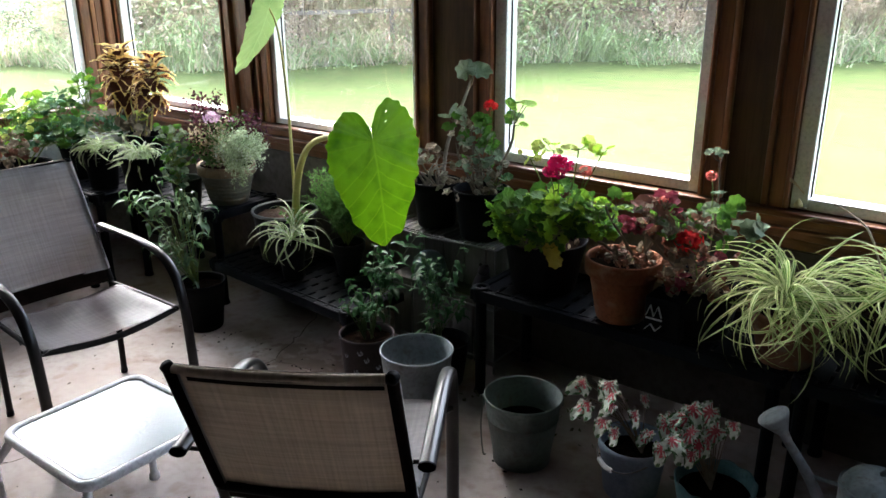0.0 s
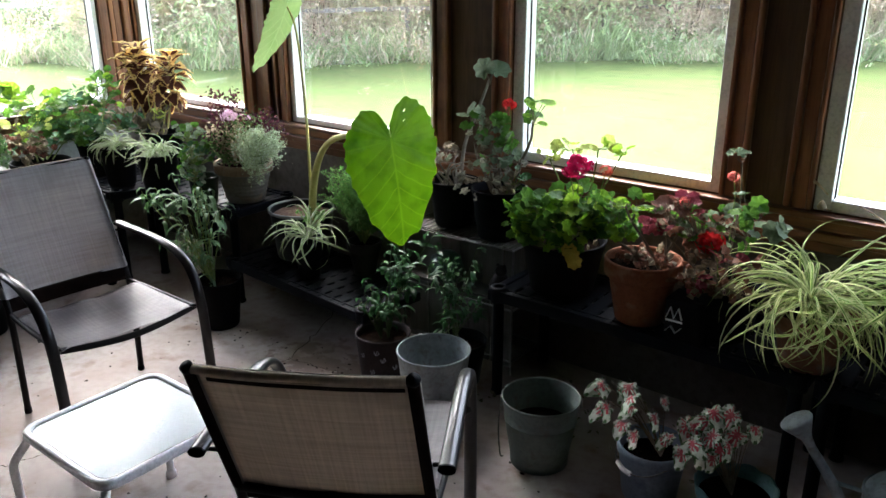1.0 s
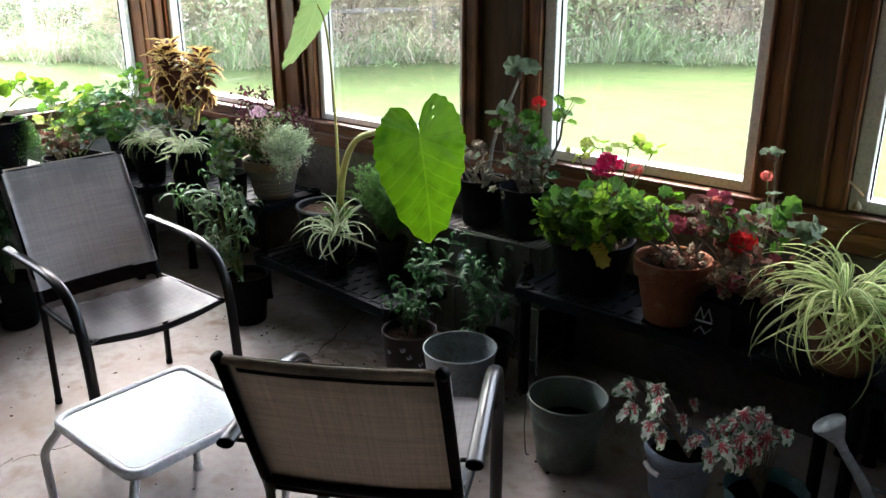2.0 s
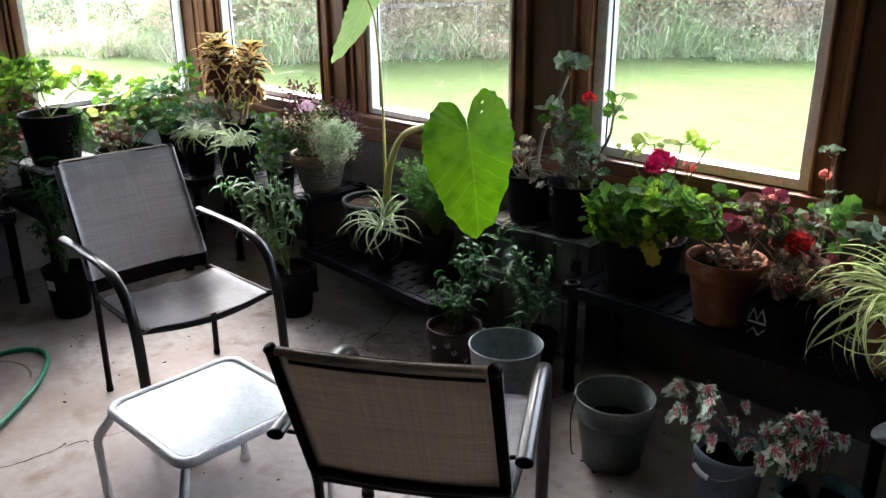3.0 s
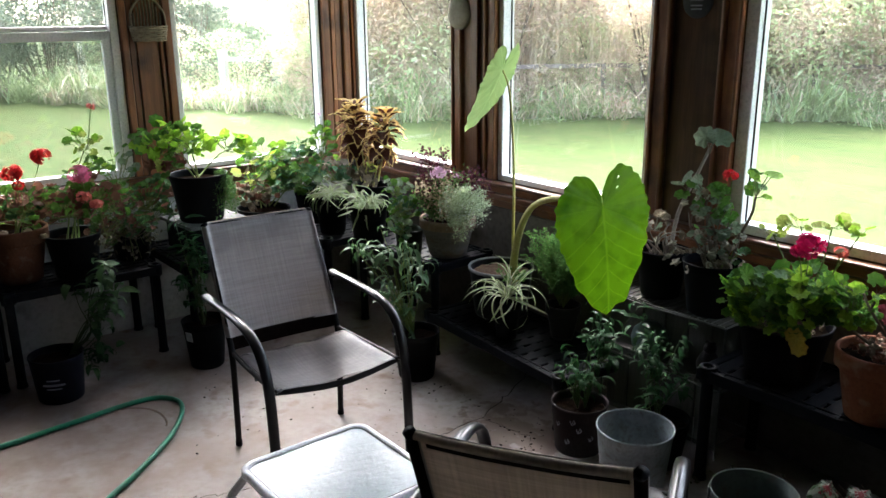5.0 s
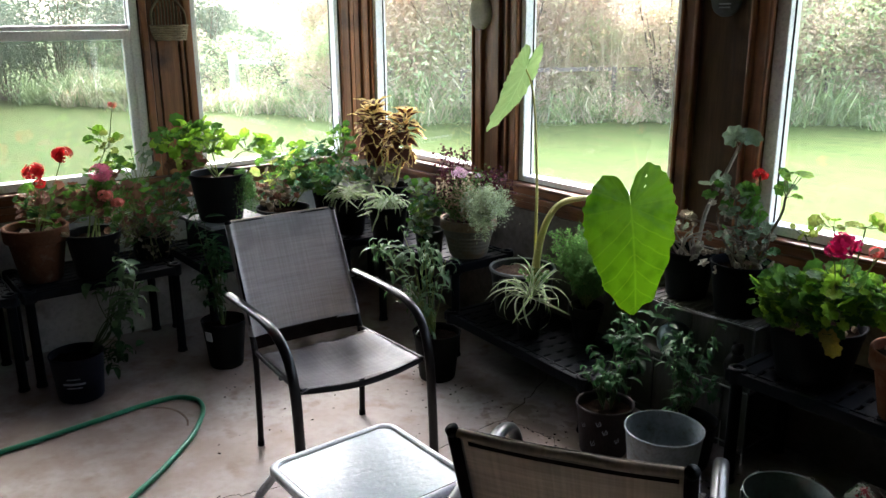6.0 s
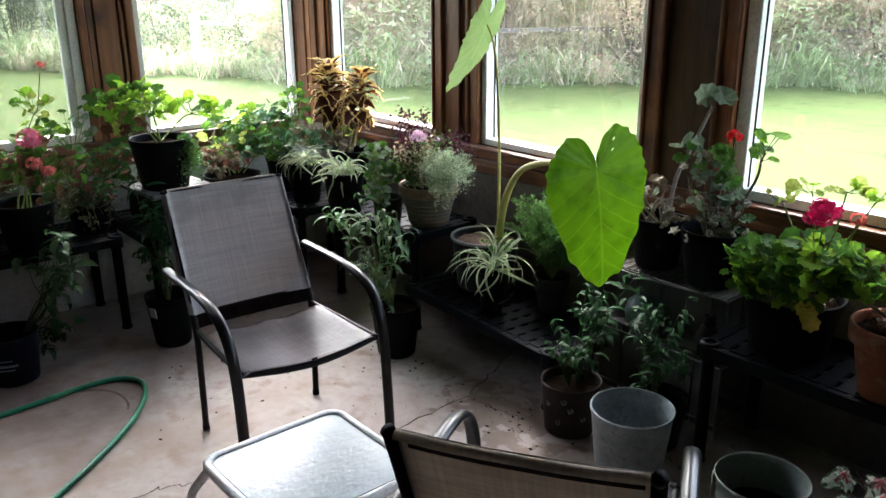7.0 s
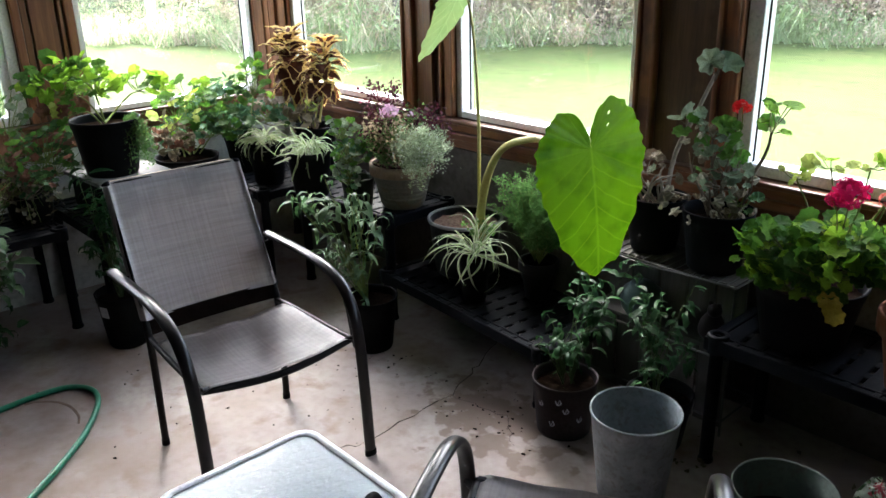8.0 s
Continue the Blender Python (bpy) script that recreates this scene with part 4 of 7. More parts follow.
def patio_chair(place, turn, label):
    ch = thing("patio_chair", place, label, "chair", "sling patio chairs", turn)
    for s in (-1, 1):
        part("arm", tube([(s * 0.286, 0.275, 0.0), (s * 0.286, 0.262, 0.25), (s * 0.286, 0.245, 0.44), (s * 0.287, 0.205, 0.555), (s * 0.288, 0.12, 0.622), (s * 0.288, -0.04, 0.648), (s * 0.290, -0.372, 0.645)], 0.0205, 14, caps=False, flat=0.62), bronze, ch, "dark front leg that bends back into the armrest")
        part("arm_end", lathe([(0.0, -0.012), (0.0145, -0.012), (0.0155, 0.002), (0.0168, 0.002), (0.0168, -0.006)], 14), black_plastic, ch).matrix_local = pose(s * 0.290, -0.3725, 0.645, 90, 0, 0) @ Matrix.Diagonal((1.24, 0.77, 1, 1))
        part("foot_cap", lathe([(0.0, -0.001), (0.018, 0.0), (0.018, 0.02), (0.0165, 0.022)], 14), black_plastic, ch).matrix_local = pose(s * 0.286, 0.275, 0) @ Matrix.Diagonal((1.25, 0.80, 1, 1))
        part("back_post", tube([(s * 0.243, -0.255, 0), (s * 0.243, -0.245, 0.25), (s * 0.243, -0.245, 0.40), (s * 0.241, -0.275, 0.50), (s * 0.238, -0.375, 0.72), (s * 0.236, -0.467, 0.915)], 0.0128, 12), dull_bronze, ch)
        part("foot_cap", lathe([(0.0, -0.001), (0.0145, 0.0), (0.0145, 0.02), (0.013, 0.022)], 12), black_plastic, ch).location = (s * 0.243, -0.255, 0)
        part("post_cap", lathe([(0.0, -0.012), (0.0142, -0.010), (0.0145, 0.005), (0.0, 0.008)], 14), black_plastic, ch).matrix_local = pose(s * 0.237, -0.472, 0.922, 24, s * 20, 0)
        part("seat_rail", tube([(s * 0.258, 0.235, 0.443), (s * 0.256, 0.1, 0.438), (s * 0.25, -0.1, 0.432), (s * 0.240, -0.245, 0.428)], 0.0105, 8), dull_bronze, ch)
        part("bracket", tube([(s * 0.258, 0.21, 0.434), (s * 0.286, 0.235, 0.438)], 0.010, 8), dull_bronze, ch)
        part("bracket", tube([(s * 0.243, -0.335, 0.630), (s * 0.264, -0.332, 0.630), (s * 0.289, -0.336, 0.634)], 0.0055, 8), dull_bronze, ch)
    part("top_bar", tube([(-0.226, -0.4695, 0.917), (0, -0.480, 0.914), (0.226, -0.4695, 0.917)], 0.0105, 10), dull_bronze, ch)
    part("lower_back_bar", tube([(-0.238, -0.274, 0.486), (0, -0.287, 0.482), (0.238, -0.274, 0.486)], 0.011, 8), dull_bronze, ch)
    part("front_bar", tube([(-0.258, 0.235, 0.443), (-0.12, 0.250, 0.427), (0, 0.256, 0.421), (0.12, 0.250, 0.427), (0.258, 0.235, 0.443)], 0.0125, 8), dull_bronze, ch)
    part("rear_bar", tube([(-0.244, -0.168, 0.430), (0, -0.168, 0.416), (0.244, -0.168, 0.430)], 0.009, 8), dull_bronze, ch)
    part("cross_brace", tube([(-0.236, -0.02, 0.392), (0.0, -0.02, 0.368), (0.236, -0.02, 0.392)], 0.009, 8), dull_bronze, ch)

    def seat_at(u, v):
        y = 0.248 - u * 0.413
        x = (-0.262 + v * 0.524) * (1 - 0.035 * u)
        side = 4 * v * (1 - v)
        z = 0.457 - 0.008 * u - side * (0.016 + 0.024 * math.sin(math.pi * min(u * 1.15, 1))) + 0.003 * math.sin(v * 17 + u * 5) * side
        if v < 0.001 or v > 0.999:
            z -= 0.014
        return (x, y + side * 0.011 * (1 - u), z)

    def back_at(u, v):
        """The cloth runs in front of the posts and folds round them at its sides; its top folds over the bar."""
        x = (-0.240 + v * 0.480) * (1 - 0.015 * u)
        z = 0.488 + min(u, 0.985) / 0.985 * 0.437
        side = min(4.4 * v * (1 - v), 1.0)
        y = -0.2535 - (min(u, 0.985) ** 1.02) * 0.202 - side * 0.021 * (1 - 0.4 * u)
        if u > 0.985:
            y, z = y - 0.014, z + 0.003
        return (x, y, z)

    part("seat_sling", sling_sheet(14, 18, seat_at), sling_seat, ch, "faded grey-tan woven sling, stained")
    back = part("back_sling", sling_sheet(20, 24, back_at, True, 0.0015), [sling, sling_backlit], ch, "faded grey woven sling, its rear coloured tan as if backlit")

    def strip(u0, u1, v0, v1, off):
        def at(i, j):
            x, y, z = back_at(u0 + (u1 - u0) * i, v0 + (v1 - v0) * j)
            return (x, y - off, z - off * 0.4)

        return sling_sheet(8, 12, at)

    for s in (-1, 1):
        def sleeve_at(u, v, a0, a1, s=s):
            """A point on the cloth round a back post; angle 0 faces forwards."""
            z = 0.490 + u * 0.428
            y = -0.275 - (z - 0.50) * 0.4627
            a = a0 + (a1 - a0) * v
            return (s * (0.2405 - 0.0045 * u) + 0.0150 * math.sin(a), y + 0.0150 * math.cos(a), z)

        part("sleeve", sling_sheet(8, 10, lambda u, v: sleeve_at(u, v, -1.9, 1.9), thick=0.0012), sling, back)
        part("sleeve_rear", sling_sheet(8, 8, lambda u, v: sleeve_at(u, v, 1.92, 4.36), thick=0.0012), hem_mat, back, "dark brown rear of the sleeve")

    # An added dark strip stands in for the shaded gap above the seat.
    def gap_strip_at(u, v):
        side = 4 * v * (1 - v)
        return (-0.236 + 0.472 * v, -0.262 - 0.012 * side + 0.016 * u, 0.494 - 0.058 * u)

    part("lower_pocket", sling_sheet(4, 12, gap_strip_at), hem_mat, back, "dark brown strip added for the shaded gap below the back")
    part("top_roll", tube([(-0.222, -0.478, 0.921), (-0.1, -0.486, 0.919), (0.1, -0.486, 0.919), (0.222, -0.478, 0.921)], 0.0115, 12, flat=0.8), sling_backlit, back, "sling cloth rolled over the top bar, coloured tan as if backlit")
    part("hem", strip(0.868, 0.898, 0.05, 0.95, 0.0055), hem_mat, back, "dark brown stitched hem")
    part("hem", strip(0.0, 0.028, 0.06, 0.94, 0.0055), hem_mat, back, "dark brown stitched hem")
    return ch


patio_chair((-2.41, 1.64, 0), -94, "dark bronze patio chair with a faded grey-tan sling, facing the table")
patio_chair((-0.985, 1.585, 0), 31.3, "dark bronze patio chair with a sling coloured tan as if backlit, beside the table")


def round_square(h, rad, n=6):
    return [((h - rad) * sx + rad * math.cos(a), (h - rad) * sy + rad * math.sin(a)) for sx, sy, a0 in ((1, 1, 0), (-1, 1, 90), (-1, -1, 180), (1, -1, 270)) for a in (radians(a0 + 90 * k / n) for k in range(n + 1))]


def side_table(place, turn):
    tb = thing("side_table", place, "small square white metal table with a rippled glass top", "table", "", turn)
    bm = bmesh.new()
    rings = []
    for inset, z in ((0.030, 0.412), (0.004, 0.408), (0.0, 0.416), (0.0, 0.428), (0.005, 0.434), (0.019, 0.434), (0.024, 0.430), (0.026, 0.420)):
        rings.append([bm.verts.new((x, y, z)) for x, y in round_square(0.230 - inset, 0.055 - inset * 0.6)])
    rings.append(rings[0])
    for p, q in zip(rings, rings[1:]):
        for i in range(len(p)):
            j = (i + 1) % len(p)
            bm.faces.new((p[i], p[j], q[j], q[i]))
    part("rim", bm, white_metal, tb, "white painted metal rim")
    bm = bmesh.new()
    top = [bm.verts.new((x, y, 0.4285)) for x, y in round_square(0.2040, 0.04)]
    low = [bm.verts.new((x, y, 0.422)) for x, y in round_square(0.2040, 0.04)]
    bm.faces.new(top)
    bm.faces.new(list(reversed(low)))
    for i in range(len(top)):
        j = (i + 1) % len(top)
        bm.faces.new((low[i], low[j], top[j], top[i]))
    part("glass_top", bm, table_glass, tb, "rippled obscure glass", False)
    part("gasket", tube([(x, y, 0.4305) for x, y in round_square(0.2052, 0.042)] + [(0.2052, 0.1632, 0.4305)], 0.0011, 5, per=1), grey_plastic, tb)
    for sx in (-1, 1):
        for sy in (-1, 1):
            line = [(0.186, 0.416), (0.204, 0.400), (0.222, 0.368), (0.240, 0.334), (0.2475, 0.308), (0.248, 0.27), (0.246, 0.15), (0.245, 0.03), (0.246, 0.0)]
            leg = part("leg", tube([(sx * q, sy * q, z) for q, z in line], 0.0132, 12), white_metal, tb)
            foot = part("foot_cap", lathe([(0.0, -0.001), (0.0185, 0.0), (0.018, 0.02), (0.0145, 0.026)], 12), white_metal, leg)
            foot.location = (sx * 0.246, sy * 0.246, 0)
    return tb


side_table((-1.610, 1.272, 0), 0)

HOSE = [(-3.22, -0.6), (-3.27, 0.1), (-3.295, 0.64), (-3.31, 0.80), (-3.325, 0.965), (-3.345, 1.151), (-3.325, 1.295), (-3.235, 1.36), (-3.11, 1.335), (-2.94, 1.224), (-2.82, 1.108), (-2.69, 0.962), (-2.60, 0.846), (-2.35, 0.55), (-2.0, 0.1), (-1.7, -0.5)]
hose = tube([(x, y, 0.011) for x, y in HOSE], 0.0115, 10, per=8)
tagged(part("garden_hose", hose, hose_mat, None), "green rubber garden hose lying in a loop on the floor", "hose")


# ---- shelves and racks ----
def plastic_shelf(place, w, d, h, label, mat=shelf_plastic, slats=14, turn=0.0, legs=True):
    """A moulded plastic shelf deck with slots, ring sockets at its corners, and legs. Origin: front left corner on the floor."""
    sh = thing("plastic_shelf", place, label, "shelf", "black plastic plant shelves", turn)
    rim = bmesh.new()
    for b in ((0, 0.035, 0.036, d - 0.036, h - 0.045, h - 0.002), (w - 0.035, w, 0.036, d - 0.036, h - 0.045, h - 0.002)):
        box(rim, *b, 0.005)
    many = max(3, round(w / 0.085))
    for y0 in (0.0, d - 0.046):
        box(rim, 0, w, y0, y0 + 0.011, h - 0.048, h - 0.001, 0.004)
        box(rim, 0.036, w - 0.036, y0 + 0.035, y0 + 0.046, h - 0.030, h - 0.002, 0.004)
        for k in range(many + 1):
            x = 0.012 + (w - 0.024) * k / many
            box(rim, x - 0.012, x + 0.012, y0 + 0.010, y0 + 0.036, h - 0.022, h - 0.0025, 0.004)
    part("deck_rim", rim, mat, sh, smooth=False)
    # the deck: bars both ways that leave rounded slots
    step = (w - 0.07) / slats
    for k in range(slats):
        x0 = 0.035 + k * step
        part("slat", boxes((x0 + 0.001, x0 + step * 0.84, 0.044, d - 0.044, h - 0.018, h - 0.006, 0.005)), mat, sh, smooth=False)
    rows = max(3, round((d - 0.07) / 0.085))
    for k in range(rows + 1):
        y = 0.035 + (d - 0.07) * k / rows
        part("deck_rib", boxes((0.035, w - 0.035, y - 0.021, y + 0.021, h - 0.030, h - 0.007, 0.006)), mat, sh, smooth=False)
    for x in (0.035, w - 0.035):
        for y in (0.03, d - 0.03):
            socket = part("socket", lathe([(0.020, -0.055), (0.034, -0.055), (0.036, 0.004), (0.033, 0.008), (0.022, 0.008), (0.019, 0.003), (0.019, -0.02), (0.0, -0.02)], 16), mat, sh)
            socket.location = (x, y, h)
            if legs:
                part("leg", lathe([(0.0, 0), (0.026, 0.0), (0.026, 0.012), (0.022, 0.02), (0.022, h - 0.05)], 14), mat, sh).location = (x, y, 0)
    return sh


plastic_shelf((-2.945, 2.61, 0), 1.07, 0.46, 0.25, "low black plastic shelf deck holding pots beside the wall", turn=-4.5)
plastic_shelf((-3.625, 2.625, 0), 0.757, 0.42, 0.51, "black plastic shelf with slotted deck, crowded with pots", slats=10)
plastic_shelf((-4.30, 1.62, 0), 0.66, 0.78, 0.51, "black plastic shelf with slotted deck against the wall", slats=9)
plastic_shelf((-4.30, 2.44, 0), 0.66, 0.60, 0.51, "black plastic shelf with slotted deck in the corner", slats=9)
plastic_shelf((-1.325, 2.672, 0), 1.22, 0.42, 0.47, "black plastic shelf with slotted deck under the window", slats=16)
plastic_shelf((-0.085, 2.672, 0), 0.95, 0.42, 0.47, "black plastic shelf with slotted deck under the window", slats=13)
plastic_shelf((-4.33, 0.80, 0), 0.475, 0.77, 0.49, "blue-black plastic bench crowded with flowering pots", slats=7)
plastic_shelf((-4.33, 0.02, 0), 0.475, 0.76, 0.49, "blue-black plastic bench against the pale wall", slats=7)


def wire_rack(place, w, d, h):
    ob = thing("wire_rack", place, "old wire rack over a greyed slatted crate, holding black pots", "rack")
    for x in (0.0, w):
        for y in (0.0, d):
            part("upright", tube([(x, y, 0), (x, y, h)], 0.005, 6), wire_mat, ob)
    for z in (0.06, 0.30, h):
        part("frame_wire", tube([(0, 0, z), (w, 0, z)], 0.0042, 6), wire_mat, ob)
        part("frame_wire", tube([(0, d, z), (w, d, z)], 0.0042, 6), wire_mat, ob)
        part("frame_wire", tube([(0, 0, z), (0, d, z)], 0.0042, 6), wire_mat, ob)
        part("frame_wire", tube([(w, 0, z), (w, d, z)], 0.0042, 6), wire_mat, ob)
    for k in range(1, 18):
        part("deck_wire", tube([(w * k / 18, 0, h + 0.004), (w * k / 18, d, h + 0.004)], 0.0022, 5), wire_mat, ob)
    n = 5
    for k in range(n):
        x0, x1 = 0.01 + k * (w - 0.02) / n + 0.005, 0.01 + (k + 1) * (w - 0.02) / n - 0.005
        part("slat", boxes((x0, x1, 0.115, 0.128, 0.335, h - 0.02, 0.003)), slat_wood, ob, smooth=False)
        part("slat", boxes((x0, x1, 0.020, 0.033, 0.02, 0.312, 0.003)), slat_wood, ob, smooth=False)
    part("ledge", boxes((0.006, w - 0.006, 0.012, d - 0.01, 0.315, 0.332, 0.003)), slat_wood, ob, smooth=False)
    part("top_board", boxes((0.012, w - 0.012, 0.02, d - 0.012, h - 0.012, h + 0.0012, 0.002)), slat_wood, ob, "greyed board under the pots", False)
    part("cord", tube([(0, -0.004, h + 0.004), (w * 0.3, -0.008, h - 0.006), (w * 0.6, -0.008, h - 0.004), (w, -0.004, h + 0.006)], 0.0035, 6), wire_mat, ob)
    return ob


wire_rack((-1.93, 2.86, 0), 0.60, 0.24, 0.572)

crate = thing("plastic_crate", (-3.97, 1.86, 0.513), "upturned black plastic crate with a pale board on top", "crate")
part("body", boxes((-0.17, 0.17, -0.15, 0.15, 0.0, 0.152, 0.012)), black_plastic, crate, smooth=False)
plank = part("board", boxes((-0.19, 0.19, -0.165, 0.19, 0.154, 0.172, 0.003)), board_mat, crate, "pale grey painted board", False)
plank.rotation_euler = (0, 0, radians(4))

# ---- pots and plants ----
LEAVES = {}


def leaf_mesh(kind, mat, extra=None):
    """A leaf about one unit long from its foot at the origin along +y, shared by all leaves alike."""
    key = (kind, mat.name)
    if key in LEAVES:
        return LEAVES[key]
    bm = bmesh.new()
    mats = [mat]
    if kind.startswith("round"):
        lobes, wave = (7, 0.10) if kind == "round" else (5, 0.2)
        mid = bm.verts.new((0, 0.5, -0.05))
        n = 28
        rings = []
        for q in (0.55, 1.0):
            ring = []
            for k in range(n):
                a = -math.pi / 2 + 2 * math.pi * (k + 0.5) / n
                notch = 1 - 0.55 * math.exp(-((k + 0.5 - (0 if k < n / 2 else n)) / 1.3) ** 2)
                rr = 0.5 * q * (1 + (wave * math.cos(lobes * (a + math.pi / 2) + math.pi) if q == 1 else 0)) * (notch if q == 1 else 1)
                ring.append(bm.verts.new((rr * math.cos(a), 0.5 + rr * math.sin(a), -0.05 + 0.13 * q * q + 0.035 * q * math.cos(lobes * (a + math.pi / 2)))))
            rings.append(ring)
        for k in range(n):
            j = (k + 1) % n
            bm.faces.new((mid, rings[0][k], rings[0][j]))
            bm.faces.new((rings[0][k], rings[1][k], rings[1][j], rings[0][j]))
    elif kind.startswith("blade"):
        bend = int(kind[5:])
        mats = [mat, extra]
        n, rows = 11, []
        x0 = random.Random(bend).uniform(-0.12, 0.12)
        for i in range(n):
            t = i / (n - 1)
            ang = (1.3 - 0.06 * bend) - (1.3 + 0.38 * bend) * t ** 0.85
            if i == 0:
                p = Vector((0, 0, 0))
            else:
                p = p + Vector((0, math.cos(ang), math.sin(ang))) / (n - 1)
            w = 0.023 * (math.sin(math.pi * min(0.25 + t * 0.75, 1.0)) ** 0.7) + 0.0015
            xs = x0 * t * t
            rows.append([bm.verts.new(p + Vector((xs + s * w, 0, abs(s) * w * 0.5))) for s in (-1, -0.34, 0.34, 1)])
        for a, b in zip(rows, rows[1:]):
            for k in range(3):
                bm.faces.new((a[k], a[k + 1], b[k + 1], b[k])).material_index = 1 if k == 1 else 0
    elif kind.startswith("coleus"):
        mats = [mat, extra]
        core = 0.72 if kind == "coleus_low" else 0.5
        n, rows = 15, []
        for i in range(n):
            t = i / (n - 1)
            w = 0.44 * math.sin(math.pi * t**0.62) ** 0.85 * (1.08 - 0.62 * t) * (1.0 + (0.13 if i % 2 else -0.07)) + 0.001
            mid = 0.08 * math.sin(t * 2.8) - 0.10 * t**2.2
            rows.append([bm.verts.new((s * w, t, mid + 0.30 * abs(s) * w + 0.025 * math.sin(t * 16 + s * 4) * abs(s))) for s in (-1, -core, 0, core, 1)])
        for i, (a, b) in enumerate(zip(rows, rows[1:])):
            for k in range(4):
                bm.faces.new((a[k], a[k + 1], b[k + 1], b[k])).material_index = 1 if k in (1, 2) and i < n - (3 if kind == "coleus_low" else 6) else 0
    elif kind == "caladium":
        mats = [mat, extra[0], extra[1]]
        mid = bm.verts.new((0, 0.32, 0.02))
        n, rings = 28, []
        for q in (0.26, 0.55, 0.82, 1.0):
            ring = []
            for k in range(n):
                a = -math.pi / 2 + 2 * math.pi * (k + 0.5) / n
                tip = 1 + 0.95 * max(0, math.sin(a)) ** 5
                notch = 1 - 0.6 * math.exp(-((k + 0.5 - (0 if k < n / 2 else n)) / 1.6) ** 2)
                rr = 0.36 * q * tip * (notch if q > 0.3 else 1)
                x, y = rr * math.cos(a) * 0.92, 0.32 + rr * math.sin(a)
                ring.append(bm.verts.new((x, y, 0.16 * abs(x) - 0.34 * (y - 0.32) ** 2 - 0.10 * q * q + 0.075 * q * q * math.sin(7 * a + 0.6))))
            rings.append(ring)
        for k in range(n):
            j = (k + 1) % n
            bm.faces.new((mid, rings[0][k], rings[0][j])).material_index = 1
            for i in range(3):
                f = bm.faces.new((rings[i][k], rings[i + 1][k], rings[i + 1][j], rings[i][j]))
                f.material_index = (1 if k % 3 else 0, 1 if k % 7 == 2 else 0, 2 if k % 5 in (0, 1, 3) else 0)[i]
    me = mesh_of("leaf_" + kind, bm, mats)
    LEAVES[key] = me
    return me


def put_leaf(parent, me, at, direction, size, roll=0.0, name="leaf", squash=1.0):
    ob = part(name, me, None, parent)
    ob.matrix_local = Matrix.Translation(at) @ aim(direction, roll) @ Matrix.Diagonal((size * squash, size, size, 1))
    return ob




def pot_mesh(r, h, style, mat):
    k = r
    if style == "nursery":
        prof = [(0.0, 0.004), (0.70 * k, 0.0), (0.74 * k, 0.01), (0.93 * k, h - 0.035), (0.95 * k, h - 0.034), (0.985 * k, h - 0.004), (k, h), (0.97 * k, h + 0.002), (0.93 * k, h - 0.004), (0.90 * k, h - 0.05), (0.86 * k, h - 0.09)]
    elif style == "clay":
        prof = [(0.0, 0.004), (0.60 * k, 0.0), (0.64 * k, 0.008), (0.86 * k, h * 0.72), (0.865 * k, h * 0.74), (0.97 * k, h * 0.745), (0.985 * k, h * 0.76), (k, h - 0.008), (0.985 * k, h), (0.92 * k, h), (0.90 * k, h - 0.01), (0.84 * k, h - 0.08)]
    elif style == "ribbed":
        prof = [(0.0, 0.004), (0.62 * k, 0.0), (0.66 * k, 0.01)]
        for i in range(7):
            z0, z1 = 0.015 + (h * 0.70) * i / 7, 0.015 + (h * 0.70) * (i + 1) / 7
            r0, r1 = k * (0.67 + 0.23 * i / 7), k * (0.67 + 0.23 * (i + 1) / 7)
            prof += [(r0 - 0.001, z0 + 0.001), (r0 + 0.0022, z0 + 0.004), (r0 + 0.003, (z0 + z1) / 2), (r1 + 0.002, z1 - 0.004), (r1 - 0.002, z1 - 0.001)]
        prof += [(0.93 * k, h * 0.75), (1.0 * k, h * 0.78), (1.0 * k, h - 0.01), (0.985 * k, h), (0.92 * k, h), (0.88 * k, h - 0.08)]
    elif style == "pail":
        prof = [(0.0, 0.012), (0.70 * k, 0.012), (0.71 * k, 0.0), (0.735 * k, 0.0), (0.745 * k, 0.03), (0.75 * k, 0.036), (0.90 * k, h * 0.66), (0.915 * k, h * 0.665), (0.915 * k, h * 0.69), (0.905 * k, h * 0.695), (0.965 * k, h - 0.012), (0.995 * k, h - 0.010), (k, h - 0.004), (0.985 * k, h), (0.955 * k, h - 0.006), (0.72 * k, 0.03), (0.0, 0.028)]
    else:
        prof = [(0.0, 0.004), (0.80 * k, 0.0), (0.82 * k, 0.01), (0.97 * k, h - 0.02), (k, h - 0.012), (k, h - 0.002), (0.97 * k, h), (0.93 * k, h - 0.01), (0.88 * k, h - 0.1)]
    return mesh_of("pot", lathe(prof, 36, wobble=0.012), mat)


def potted(name, label, category, x, y, z, r, h, style="nursery", mat=None, group="potted plants", soil=True, level=0.035, soil_kind=None):
    ob = thing(name, (x, y, z), label, category, group)
    part("pot", pot_mesh(r, h, style, mat or black_plastic), None, ob)
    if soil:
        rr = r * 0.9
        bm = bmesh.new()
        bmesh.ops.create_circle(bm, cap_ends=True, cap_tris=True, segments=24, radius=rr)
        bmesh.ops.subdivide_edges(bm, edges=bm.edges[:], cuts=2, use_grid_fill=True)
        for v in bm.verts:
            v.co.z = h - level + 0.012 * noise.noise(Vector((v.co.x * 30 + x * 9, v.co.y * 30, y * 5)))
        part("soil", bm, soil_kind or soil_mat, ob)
    return ob


def local(ob, p):
    return Vector(p) - ob.location


